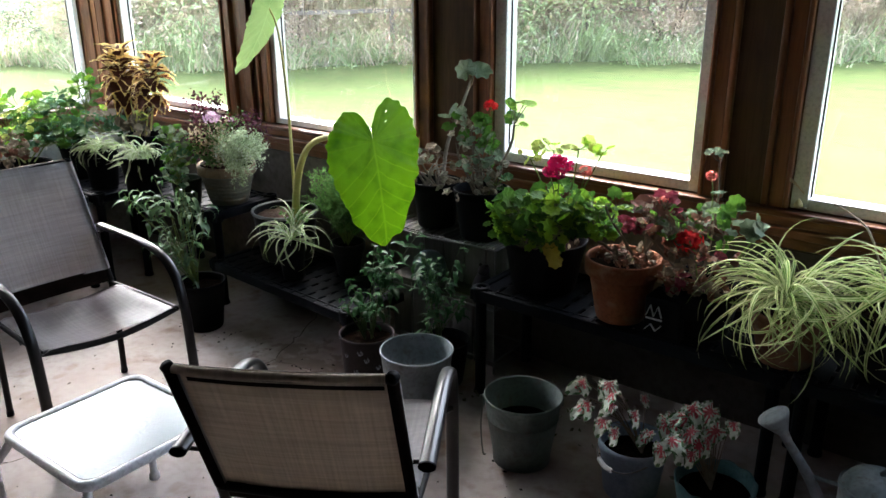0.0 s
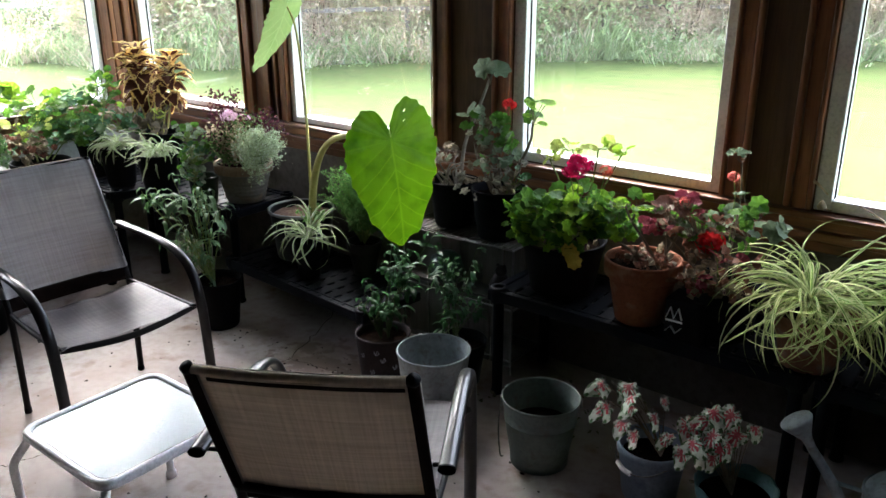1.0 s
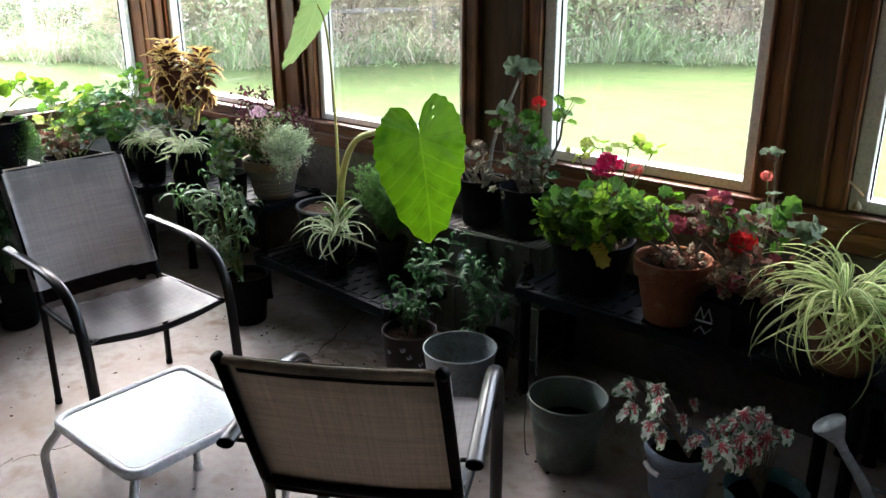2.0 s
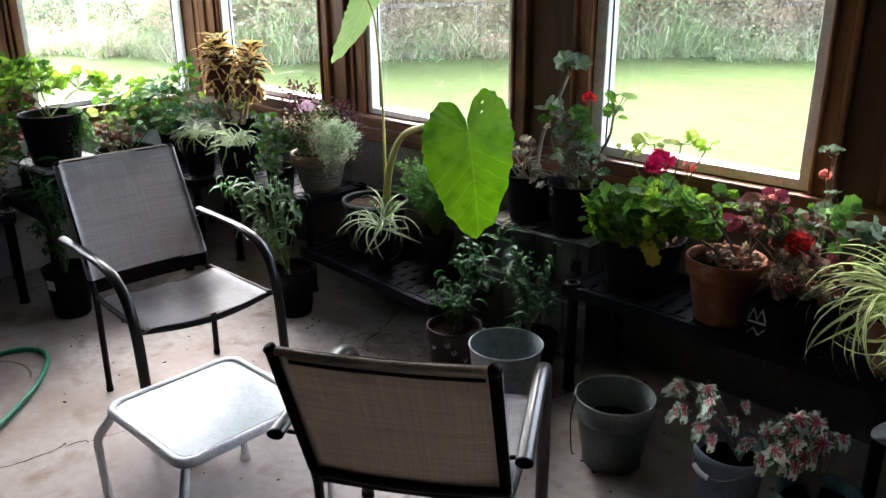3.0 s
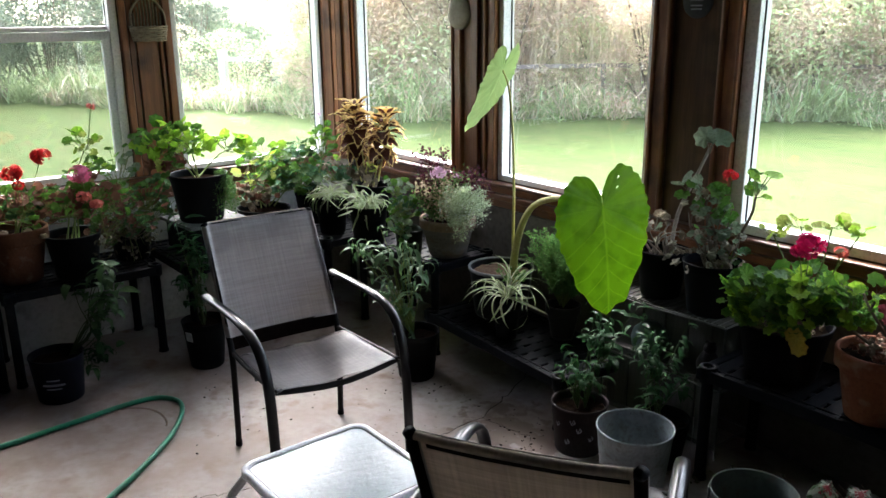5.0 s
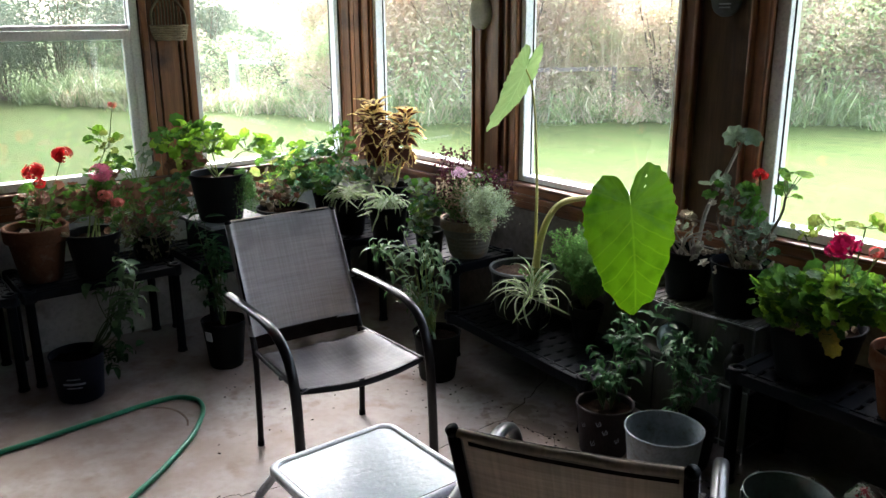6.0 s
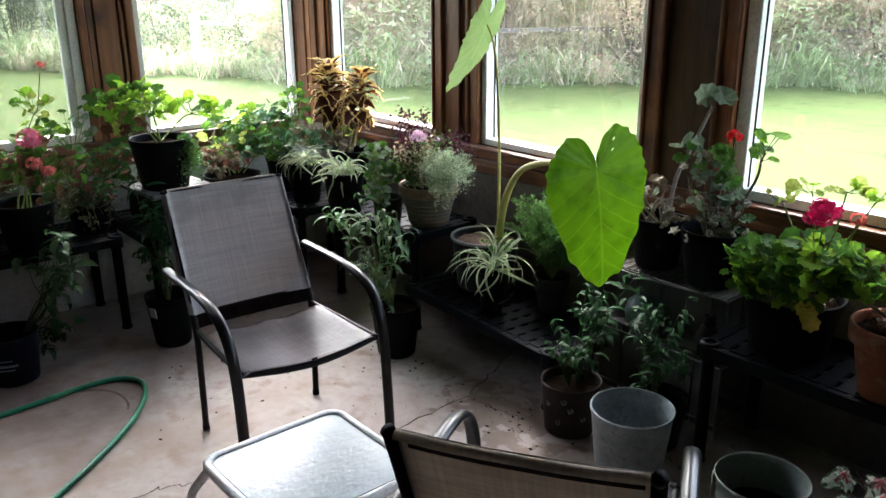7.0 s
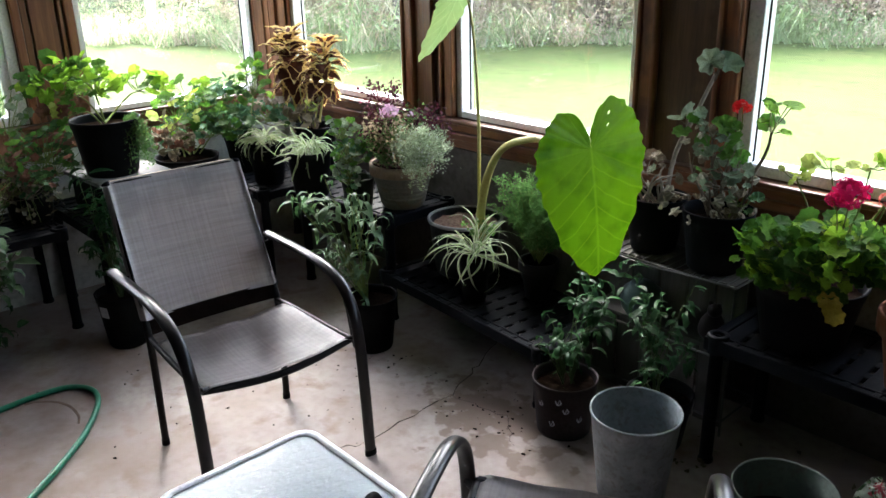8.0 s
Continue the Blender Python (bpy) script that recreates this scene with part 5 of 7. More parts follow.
def stem_from(ob, pts, r=0.004, end=0.0025, mat=None, name="stem"):
    return part(name, tube([local(ob, p) for p in pts], r, 6, end=end, per=4), mat or stem_green, ob)


def ger_cluster(ob, c, rad, n, mats, size, r, root=None, stem=None, shape="round", face=(0.27, -0.27, 0.88), stem_r=0.0045):
    """Leaves on petioles round the end of a stem; c and root in the world."""
    c = Vector(c)
    root = Vector(root) if root is not None else Vector((ob.location.x, ob.location.y, ob.location.z + 0.05))
    mid = root.lerp(c, 0.55) + Vector((r.uniform(-0.03, 0.03), r.uniform(-0.03, 0.03), 0.02))
    hub = c - Vector((0, 0, rad[2] * 0.55))
    stem_from(ob, [root, mid, hub], stem_r, stem_r * 0.6, stem)
    pet = bmesh.new()
    for _ in range(round(n * 1.5)):
        d = Vector((r.gauss(0, 1), r.gauss(0, 1), r.gauss(0.25, 0.8))).normalized()
        q = r.uniform(0.45, 1.0)
        p = c + Vector((d.x * rad[0], d.y * rad[1], d.z * rad[2])) * q
        s = size * r.uniform(0.65, 1.2)
        nrm = (Vector(face) + Vector((r.gauss(0, 0.45), r.gauss(0, 0.45), r.gauss(0, 0.3)))).normalized()
        out = (p - hub)
        along = (out - nrm * out.dot(nrm))
        along = along.normalized() if along.length > 1e-4 else nrm.orthogonal().normalized()
        x = along.cross(nrm)
        m = Matrix((x, along, nrm)).transposed().to_4x4()
        lf = part("leaf", leaf_mesh(shape, r.choice(mats)), None, ob)
        base = local(ob, p) - along * s * 0.25
        lf.matrix_local = Matrix.Translation(base) @ m @ Matrix.Diagonal((s * r.uniform(0.85, 1.05), s * r.uniform(0.85, 1.05), s * r.uniform(0.4, 1.6), 1))
        a = local(ob, hub)
        tube([a, a.lerp(base, 0.5) + Vector((0, 0, -0.008)), base + along * s * 0.3], 0.0014, 4, pet, 3)
    tagged(part("leaf_stalk", pet, stem or stem_green, ob), kind="stuff")


def flower(ob, p, rad, mat, root=None, n=26, seed=1, stem=True, flat=0.75):
    """A round head of many small petals on a thin stalk."""
    r = random.Random(seed)
    bm = bmesh.new()
    for _ in range(n):
        d = Vector((r.gauss(0, 1), r.gauss(0, 1), r.gauss(0.2, 1))).normalized()
        c = Vector((d.x * rad, d.y * rad, d.z * rad * flat)) * r.uniform(0.6, 1.0)
        s = rad * r.uniform(0.32, 0.5)
        u = d.orthogonal().normalized()
        v = d.cross(u)
        for k in range(5):
            a = 2 * math.pi * k / 5 + r.uniform(0, 0.5)
            w = math.cos(a) * u + math.sin(a) * v
            t = d.cross(w)
            bm.faces.new([bm.verts.new(c + q) for q in (w * 0.05 * s, w * s * 0.6 + t * s * 0.34 + d * s * 0.15, w * s * 1.05 + d * s * 0.1, w * s * 0.6 - t * s * 0.34 + d * s * 0.15)])
    part("flower_head", bm, mat, ob).location = local(ob, p)
    if stem:
        p = Vector(p)
        root = Vector(root) if root is not None else p + Vector((0, 0.02, -0.14))
        stem_from(ob, [root, root.lerp(p, 0.6) + Vector((0.008, 0, 0.01)), p], 0.0026, 0.002)


def lance_cloud(ob, c, rad, n, length, mat, r, droop=0.5, name="foliage", width=0.078, root=None, twigs=7, stem=None, stem_r=0.004, lift=0.25):
    """Narrow drooping leaves on branching stems, all of one foliage mesh."""
    c = local(ob, c)
    root = local(ob, root) if root is not None else Vector((0, 0, 0.1))
    tips, st = [], bmesh.new()
    for _ in range(twigs):
        d = Vector((r.gauss(0, 0.6), r.gauss(0, 0.6), r.gauss(0.1, 0.7)))
        tip = c + Vector((d.x * rad[0], d.y * rad[1], d.z * rad[2]))
        fork = root.lerp(c, 0.42) + Vector((r.gauss(0, 0.012), r.gauss(0, 0.012), r.gauss(0, 0.02)))
        mid = fork.lerp(tip, 0.5) + Vector((r.gauss(0, 0.02), r.gauss(0, 0.02), 0.015))
        tube([root, fork, mid, tip], stem_r * 0.8, 5, st, 4, 0.0013)
        tips.append((mid, tip))
    tagged(part("twig_growth", st, stem or stem_green, ob), kind="stuff")
    bm = bmesh.new()
    for _ in range(n):
        a, b = r.choice(tips)
        o = a.lerp(b, r.uniform(0.15, 1.05))
        o += Vector((r.gauss(0, rad[0] * 0.16), r.gauss(0, rad[1] * 0.16), r.gauss(0, rad[2] * 0.1)))
        h = Vector((r.gauss(0, 1), r.gauss(0, 1), 0)).normalized()
        ln, s = length * r.uniform(0.55, 1.2), Vector((-h.y, h.x, r.gauss(0, 0.35)))
        fall = droop * r.uniform(0.5, 1.9)
        rows, p = [], o
        for i in range(5):
            t = i / 4
            w = width * ln * (math.sin(math.pi * (0.12 + 0.86 * t)) ** 1.2)
            rows.append((bm.verts.new(p - s * w), bm.verts.new(p - Vector((0, 0, w * 0.35))), bm.verts.new(p + s * w)))
            ang = lift - fall * 2.4 * t
            p = p + (h * math.cos(ang) + Vector((0, 0, math.sin(ang)))) * ln / 4
        for u, v in zip(rows, rows[1:]):
            bm.faces.new((u[0], u[1], v[1], v[0]))
            bm.faces.new((u[1], u[2], v[2], v[1]))
    tagged(part(name, bm, mat, ob), kind="stuff")


def spider(ob, crown, n, length, seed, up=0.0, bends=(1, 2, 3, 4, 5), wide=1.0, edge=blade_white, core=blade_green):
    r = random.Random(seed)
    c = local(ob, crown)
    for k in range(n):
        a = 2 * math.pi * (k * 0.382 + r.uniform(-0.05, 0.05))
        b = r.choice(bends)
        me = leaf_mesh(f"blade{b}", edge, core)
        s = length * r.uniform(0.6, 1.15)
        lf = part("leaf", me, None, ob)
        lf.matrix_local = Matrix.Translation(c + Vector((math.cos(a), math.sin(a), 0)) * 0.012) @ Matrix.Rotation(a - math.pi / 2, 4, "Z") @ Matrix.Rotation(r.gauss(up, 0.38), 4, "X") @ Matrix.Rotation(r.gauss(0, 0.75), 4, "Y") @ Matrix.Diagonal((wide * s * r.uniform(0.75, 1.1) * (0.26 / length) ** 0.35, s, s, 1))


def fine_foliage(ob, c, rad, n, size, mat, r, name="foliage", root=None, stems=14):
    """A cushion of tiny leaves on hair-thin stems."""
    c, root = local(ob, c), local(ob, root) if root is not None else Vector((0, 0, 0.12))
    bm, st = bmesh.new(), bmesh.new()
    ends = []
    for _ in range(stems):
        d = Vector((r.gauss(0, 1), r.gauss(0, 1), r.gauss(0.3, 0.8))).normalized()
        e = c + Vector((d.x * rad[0], d.y * rad[1], d.z * rad[2])) * r.uniform(0.6, 1)
        tube([root, root.lerp(e, 0.5) + Vector((0, 0, 0.03)), e], 0.0016, 4, st, 3, 0.0008)
        ends.append(e)

    def shape():
        e = r.choice(ends)
        p = root.lerp(e, r.uniform(0.45, 1.05)) + Vector((r.gauss(0, rad[0]), r.gauss(0, rad[1]), r.gauss(0, rad[2]))) * 0.22
        return p

    leaf_cloud(bm, n, size, shape, r, lambda p: 0)
    tagged(part("twig_growth", st, stem_green, ob), kind="stuff")
    tagged(part(name, bm, mat, ob, smooth=False), kind="stuff")


def feathery(ob, c, rad, fronds, needles, length, mat, r, root, spread=0.5):
    """Arching fronds set with fine needles, as on a dill or an asparagus fern."""
    c, root = local(ob, c), local(ob, root)
    bm, st = bmesh.new(), bmesh.new()
    for _ in range(fronds):
        d = Vector((r.gauss(0, 1), r.gauss(0, 1), r.gauss(0.2, 0.9))).normalized()
        e = c + Vector((d.x * rad[0], d.y * rad[1], d.z * rad[2])) * r.uniform(0.5, 1.0)
        mid = root.lerp(e, 0.55) + Vector((r.gauss(0, 0.01), r.gauss(0, 0.01), 0.035))
        line = smooth_path([root, mid, e], 8)
        tube([root, mid, e], 0.0015, 4, st, 3, 0.0007)
        for _ in range(needles):
            q = r.uniform(0.3, 1.0) * (len(line) - 1.001)
            o = line[int(q)].lerp(line[int(q) + 1], q - int(q))
            w = Vector((r.gauss(0, 1), r.gauss(0, 1), r.gauss(0.3, 0.7))).normalized()
            o = o + w * length * r.uniform(0, spread)
            tip = o + w * length * r.uniform(0.5, 1.2)
            s = w.orthogonal().normalized() * length * 0.075
            bm.faces.new([bm.verts.new(v) for v in (o - s, o.lerp(tip, 0.5) - s * 1.4, tip, o.lerp(tip, 0.5) + s * 1.4)])
    tagged(part("frond_growth", st, stem_green, ob), kind="stuff")
    tagged(part("foliage", bm, mat, ob, smooth=False), kind="stuff")


def dead_curls(ob, c, rad, n, size, r, mats=(dry_leaf,)):
    for _ in range(n):
        p = local(ob, c) + Vector((r.uniform(-1, 1) * rad[0], r.uniform(-1, 1) * rad[1], r.uniform(-1, 1) * rad[2]))
        lf = part("dead_leaf", leaf_mesh("round_torn", r.choice(mats)), None, ob)
        s = size * r.uniform(0.6, 1.2)
        lf.matrix_local = Matrix.Translation(p) @ pose(0, 0, 0, r.uniform(0, 360), r.uniform(0, 360), r.uniform(0, 360)) @ Matrix.Diagonal((s * 0.6, s, s * r.uniform(2, 5), 1))


# --- the elephant ear ---
def ear_outline(a, lop=0.0):
    """Leaf radius from the stalk's foot, a = 0 towards the tip, in parts of the midrib; lop: how much shorter one lobe is."""
    pts = ((0, 1.0), (8, 0.93), (20, 0.735), (35, 0.565), (60, 0.445), (90, 0.395), (115, 0.395), (135, 0.41), (150, 0.405), (161, 0.335), (170, 0.19), (180, 0.09))
    d = abs(math.degrees(a))
    cutback = 1 - (lop if a > 0 else 0) * min(max((d - 95) / 40, 0), 1)
    for (p, u), (q, v) in zip(pts, pts[1:]):
        if d <= q:
            t = (d - p) / (q - p)
            t = t * t * (3 - 2 * t) * 0.4 + t * 0.6
            return (u + (v - u) * t) * cutback
    return 0.1


def ear_leaf_part(parent, at, tip_way, side_way, length, mat, curl=0.10, wide=1.0, seed=1, holes=(), lop=0.0):
    y, x = Vector(tip_way).normalized(), Vector(side_way)
    x = (x - y * x.dot(y)).normalized()
    z = x.cross(y)
    n, rings, bm = 150, 15, bmesh.new()
    r = random.Random(seed)
    mid = bm.verts.new((0, 0, 0))
    veins = [0, 26, -26, 52, -52, 80, -80, 108, -108, 136, -136, 154, -154]

    def height(a, q, rad):
        d = math.degrees(a)
        near = min(abs(d - v) for v in veins)
        u = rad * math.cos(a)
        return -0.007 * math.exp(-((near / 6.0) ** 2)) * q * (1 - q * 0.6) - curl * (u * u if u > 0 else 0.5 * u * u) - 0.10 * (rad * math.sin(a)) ** 2 + 0.007 * q * q * math.sin(a * 9 + 1.0) + 0.006 * q**6 * math.sin(a * 31)

    grid = []
    for i in range(1, rings + 1):
        q = i / rings
        row = []
        for k in range(n):
            a = -math.pi + 2 * math.pi * (k + 0.5) / n
            rad = ear_outline(a, lop) * q * (1 + (0.020 * math.sin(a * 23) + 0.008 * math.sin(a * 37 + 1) if i == rings else 0))
            row.append(bm.verts.new((wide * rad * math.sin(a) * length, rad * math.cos(a) * length, height(a, q, rad) * length)))
        grid.append(row)
    for k in range(n):
        j = (k + 1) % n
        if k < n - 1:
            bm.faces.new((mid, grid[0][k], grid[0][j]))
        for p, q2 in zip(grid, grid[1:]):
            if k < n - 1:
                bm.faces.new((p[k], q2[k], q2[j], p[j]))
    gone = []
    bm.faces.ensure_lookup_table()
    for d, q in holes:
        a = radians(d)
        spot = Vector((wide * ear_outline(a) * q * math.sin(a) * length, ear_outline(a) * q * math.cos(a) * length, 0))
        gone.append(min(bm.faces, key=lambda f: (f.calc_center_median() - spot).xy.length))
    bmesh.ops.delete(bm, geom=list(set(gone)), context="FACES")
    leaf = part("leaf", bm, mat, parent, "large heart-shaped bright green leaf")
    m = Matrix((x, y, z)).transposed().to_4x4()
    m.translation = at
    leaf.matrix_local = m
    return leaf


ear = potted("elephant_ear", "elephant ear plant with huge green leaves in a black tub", "plant", -2.66, 2.90, 0.252, 0.165, 0.25, "tub", charcoal_plastic, level=0.03, soil_kind=mulch_mat)
# a separate rim, paler than the tub
part("rim", lathe([(0.160, 0.240), (0.168, 0.240), (0.170, 0.247), (0.168, 0.254), (0.161, 0.255), (0.157, 0.248)], 40, wobble=0.012), grey_plastic, ear, "pale grey rim")
stem_from(ear, [(-2.50, 2.84, 0.46), (-2.46, 2.80, 0.60), (-2.40, 2.78, 0.77), (-2.28, 2.74, 0.91), (-2.10, 2.69, 0.985), (-1.92, 2.63, 1.015), (-1.738, 2.566, 1.031)], 0.021, 0.0085, stem_yellow)
stem_from(ear, [(-2.52, 2.86, 0.46), (-2.50, 2.83, 0.70), (-2.495, 2.825, 0.95), (-2.55, 2.86, 1.25), (-2.60, 2.88, 1.42), (-2.645, 2.88, 1.50)], 0.0095, 0.0038, stem_yellow)
ear_leaf_part(ear, local(ear, (-1.719, 2.562, 1.035)), (0.150, 0.055, -1.0), (-0.30, -0.95, 0.0), 0.438, ear_leaf, 0.10, 1.19, holes=((-147, 0.70), (-138, 0.52)), lop=0.10)
ear_leaf_part(ear, local(ear, (-2.64, 2.875, 1.495)), (-0.40, -0.08, -0.91), (0.30, -0.95, 0.05), 0.375, ear_back, 0.20, 0.92, 4)
fine_foliage(ear, (-2.42, 2.76, 0.56), (0.09, 0.05, 0.05), 90, 0.018, herb_leaf, random.Random(2), root=(-2.5, 2.8, 0.47), stems=8)

# --- pots on the low shelf and the floor below it ---
r = random.Random(40)
p = potted("spider_plant", "small spider plant in a dark pot on the low shelf", "plant", -2.40, 2.70, 0.252, 0.068, 0.185)
spider(p, (-2.40, 2.70, 0.45), 46, 0.28, 3, 0.30, (3, 4, 5), 0.85)
p = potted("fern", "feathery green fern in a dark pot on the low shelf", "plant", -2.22, 2.90, 0.25, 0.085, 0.17, "clay", charcoal_plastic)
feathery(p, (-2.34, 2.93, 0.64), (0.19, 0.11, 0.17), 48, 100, 0.024, fern_leaf, r, (-2.25, 2.91, 0.40))
feathery(p, (-2.20, 2.90, 0.58), (0.13, 0.10, 0.16), 34, 110, 0.026, fern_leaf, r, (-2.22, 2.90, 0.40))
p = potted("pepper_plant", "drooping pepper plant in a printed brown pot on the floor", "plant", -1.755, 2.515, 0, 0.118, 0.215, "tub", brown_plastic)
lance_cloud(p, (-1.79, 2.49, 0.38), (0.12, 0.09, 0.13), 66, 0.082, pepper_leaf, r, 0.95, root=(-1.76, 2.51, 0.18), twigs=9, width=0.13, stem=stem_dark)
lance_cloud(p, (-1.74, 2.64, 0.50), (0.10, 0.06, 0.16), 84, 0.076, pepper_leaf, r, 0.8, root=(-1.74, 2.53, 0.18), twigs=9, width=0.13, stem=stem_dark)
for k, (a, z) in enumerate(((-48, 0.13), (-75, 0.07), (-20, 0.09), (-100, 0.14), (-62, 0.165))):
    rr = 0.118 * (0.82 + 0.15 * z / 0.215)
    bm = tube([(rr * math.cos(radians(a + d)), rr * math.sin(radians(a + d)), z + 0.012 * math.sin(d * 0.75)) for d in (-5, -2.5, 0, 2.5, 5)], 0.0016, 4)
    tube([(rr * math.cos(radians(a + d)), rr * math.sin(radians(a + d)), z - 0.010 * math.cos(d * 0.3)) for d in (-6, -3, 0, 3, 6)], 0.0016, 4, bm)
    part("printed_mark", bm, print_grey, p)
p = potted("pepper_plant", "bushy pepper plant in a black pot on the floor", "plant", -1.47, 2.68, 0, 0.115, 0.20)
lance_cloud(p, (-1.49, 2.64, 0.38), (0.12, 0.09, 0.16), 170, 0.068, pepper_leaf, r, 0.75, root=(-1.47, 2.67, 0.16), twigs=14, width=0.14, stem=stem_dark)
p = thing("zinc_bucket", (-1.37, 2.385, 0), "empty tapered galvanised metal bucket on the floor", "bucket")
part("body", lathe([(0.0, 0.008), (0.100, 0.008), (0.102, 0.0), (0.106, 0.0), (0.108, 0.01), (0.139, 0.292), (0.143, 0.296), (0.143, 0.301), (0.139, 0.303), (0.135, 0.298), (0.104, 0.02), (0.0, 0.016)], 40), zinc, p)
part("rivet", lathe([(0.0, 0.004), (0.005, 0.002), (0.006, 0)], 10), black_plastic, p).matrix_local = pose(-0.098, 0.088, 0.285, 0, 90, 138)
p = potted("chili_plant", "drooping leafy plant in a black nursery pot on the floor", "plant", -2.755, 2.415, 0, 0.12, 0.245)
lance_cloud(p, (-2.79, 2.40, 0.44), (0.09, 0.08, 0.19), 80, 0.10, chili_leaf_lit, r, 0.95, root=(-2.77, 2.41, 0.21), twigs=12, width=0.085)
lance_cloud(p, (-3.01, 2.41, 0.60), (0.19, 0.10, 0.09), 74, 0.125, chili_leaf_lit, r, 0.85, root=(-2.80, 2.42, 0.21), twigs=10, width=0.085)
lance_cloud(p, (-3.05, 2.42, 0.42), (0.14, 0.10, 0.10), 30, 0.11, chili_leaf_lit, r, 1.0, root=(-2.80, 2.42, 0.21), twigs=7, width=0.085)
p = potted("leafy_plant", "tall thin leafy plant in a black pot with a paper label", "plant", -3.57, 1.655, 0, 0.115, 0.25)
lance_cloud(p, (-3.66, 1.66, 0.68), (0.09, 0.09, 0.12), 60, 0.085, pepper_leaf, r, 0.6, root=(-3.58, 1.655, 0.2), twigs=7, width=0.12, stem=stem_dark)
lance_cloud(p, (-3.62, 1.65, 0.50), (0.10, 0.09, 0.22), 110, 0.09, pepper_leaf, r, 0.6, root=(-3.57, 1.655, 0.2), twigs=10, width=0.12, stem=stem_dark)
part("paper_label", boxes((0.0, 0.0025, -0.022, 0.022, -0.024, 0.026)), print_white, p, smooth=False).matrix_local = pose(0.036, -0.0975, 0.185, 0, 6, -70)
p = potted("leafy_plant", "leaning green plant in a printed navy pot on the floor", "plant", -3.66, 0.955, 0, 0.125, 0.225, "tub", navy_plastic)
# Upper leaves take the lit colour, lower leaves the darker one.
lance_cloud(p, (-3.73, 1.24, 0.44), (0.10, 0.09, 0.16), 80, 0.105, chili_leaf_lit, r, 0.75, root=(-3.68, 1.02, 0.19), twigs=12, width=0.17, stem=stem_dark)
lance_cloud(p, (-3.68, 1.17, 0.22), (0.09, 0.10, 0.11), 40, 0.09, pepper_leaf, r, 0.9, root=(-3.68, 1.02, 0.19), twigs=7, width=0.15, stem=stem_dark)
for k, (z, w) in enumerate(((0.13, 0.05), (0.105, 0.085), (0.085, 0.06))):
    rr = 0.125 * (0.825 + 0.15 * z / 0.225)
    bm = tube([(rr * math.cos(radians(a)), rr * math.sin(radians(a)), z) for a in (-26 - 300 * w, -26 - 150 * w, -26, -26 + 150 * w, -26 + 300 * w)], 0.003 if k != 1 else 0.0055, 4)
    part("printed_bar", bm, print_grey, p)

# --- the corner shelf ---
p = potted("mixed_planter", "ribbed pale pot of lilac petunias, burgundy and silvery trailing plants", "plant", -2.985, 2.81, 0.512, 0.148, 0.205, "ribbed", pale_clay, level=0.012)
part("rim_band", lathe([(0.1375, 0.158), (0.1495, 0.159), (0.1505, 0.197), (0.1480, 0.207), (0.1355, 0.2065)], 36, wobble=0.012), tan_clay, p, "faded tan clay rim")
fine_foliage(p, (-3.10, 2.80, 0.99), (0.10, 0.08, 0.10), 560, 0.019, burgundy_leaf, r, root=(-2.99, 2.78, 0.70), stems=16)
fine_foliage(p, (-2.92, 2.80, 0.89), (0.19, 0.11, 0.09), 900, 0.018, herb_leaf, r, root=(-2.93, 2.77, 0.70), stems=22)
fine_foliage(p, (-2.79, 2.82, 0.93), (0.14, 0.08, 0.08), 900, 0.018, burgundy_leaf, r, root=(-2.90, 2.80, 0.70), stems=16)
feathery(p, (-2.72, 2.71, 0.85), (0.16, 0.12, 0.11), 70, 100, 0.020, silver_leaf, r, (-2.90, 2.78, 0.70))
fine_foliage(p, (-2.70, 2.70, 0.85), (0.15, 0.11, 0.10), 1300, 0.009, silver_leaf, r, root=(-2.90, 2.78, 0.70), stems=34)
feathery(p, (-2.72, 2.68, 0.75), (0.07, 0.07, 0.11), 18, 60, 0.019, silver_leaf, r, (-2.80, 2.72, 0.76))
fine_foliage(p, (-3.04, 2.72, 0.81), (0.11, 0.07, 0.08), 460, 0.019, herb_leaf, r, root=(-2.99, 2.76, 0.71), stems=16)
fine_foliage(p, (-3.06, 2.74, 0.87), (0.10, 0.07, 0.07), 420, 0.018, burgundy_leaf, r, root=(-2.98, 2.77, 0.71), stems=14)
fine_foliage(p, (-2.95, 2.73, 0.88), (0.16, 0.09, 0.09), 900, 0.017, cream_leaf, r, root=(-2.93, 2.77, 0.70), stems=20)
fine_foliage(p, (-2.70, 2.68, 0.85), (0.14, 0.09, 0.10), 330, 0.009, white_bloom, r, "blossom", root=(-2.88, 2.76, 0.70), stems=26)
flower(p, (-2.93, 2.71, 0.975), 0.046, lilac_petal, seed=3, n=16, flat=0.5)
flower(p, (-2.85, 2.76, 0.965), 0.018, lilac_petal, seed=4, n=8)
p = potted("coleus", "amber and maroon coleus in a black pot", "plant", -3.71, 2.83, 0.512, 0.115, 0.27)


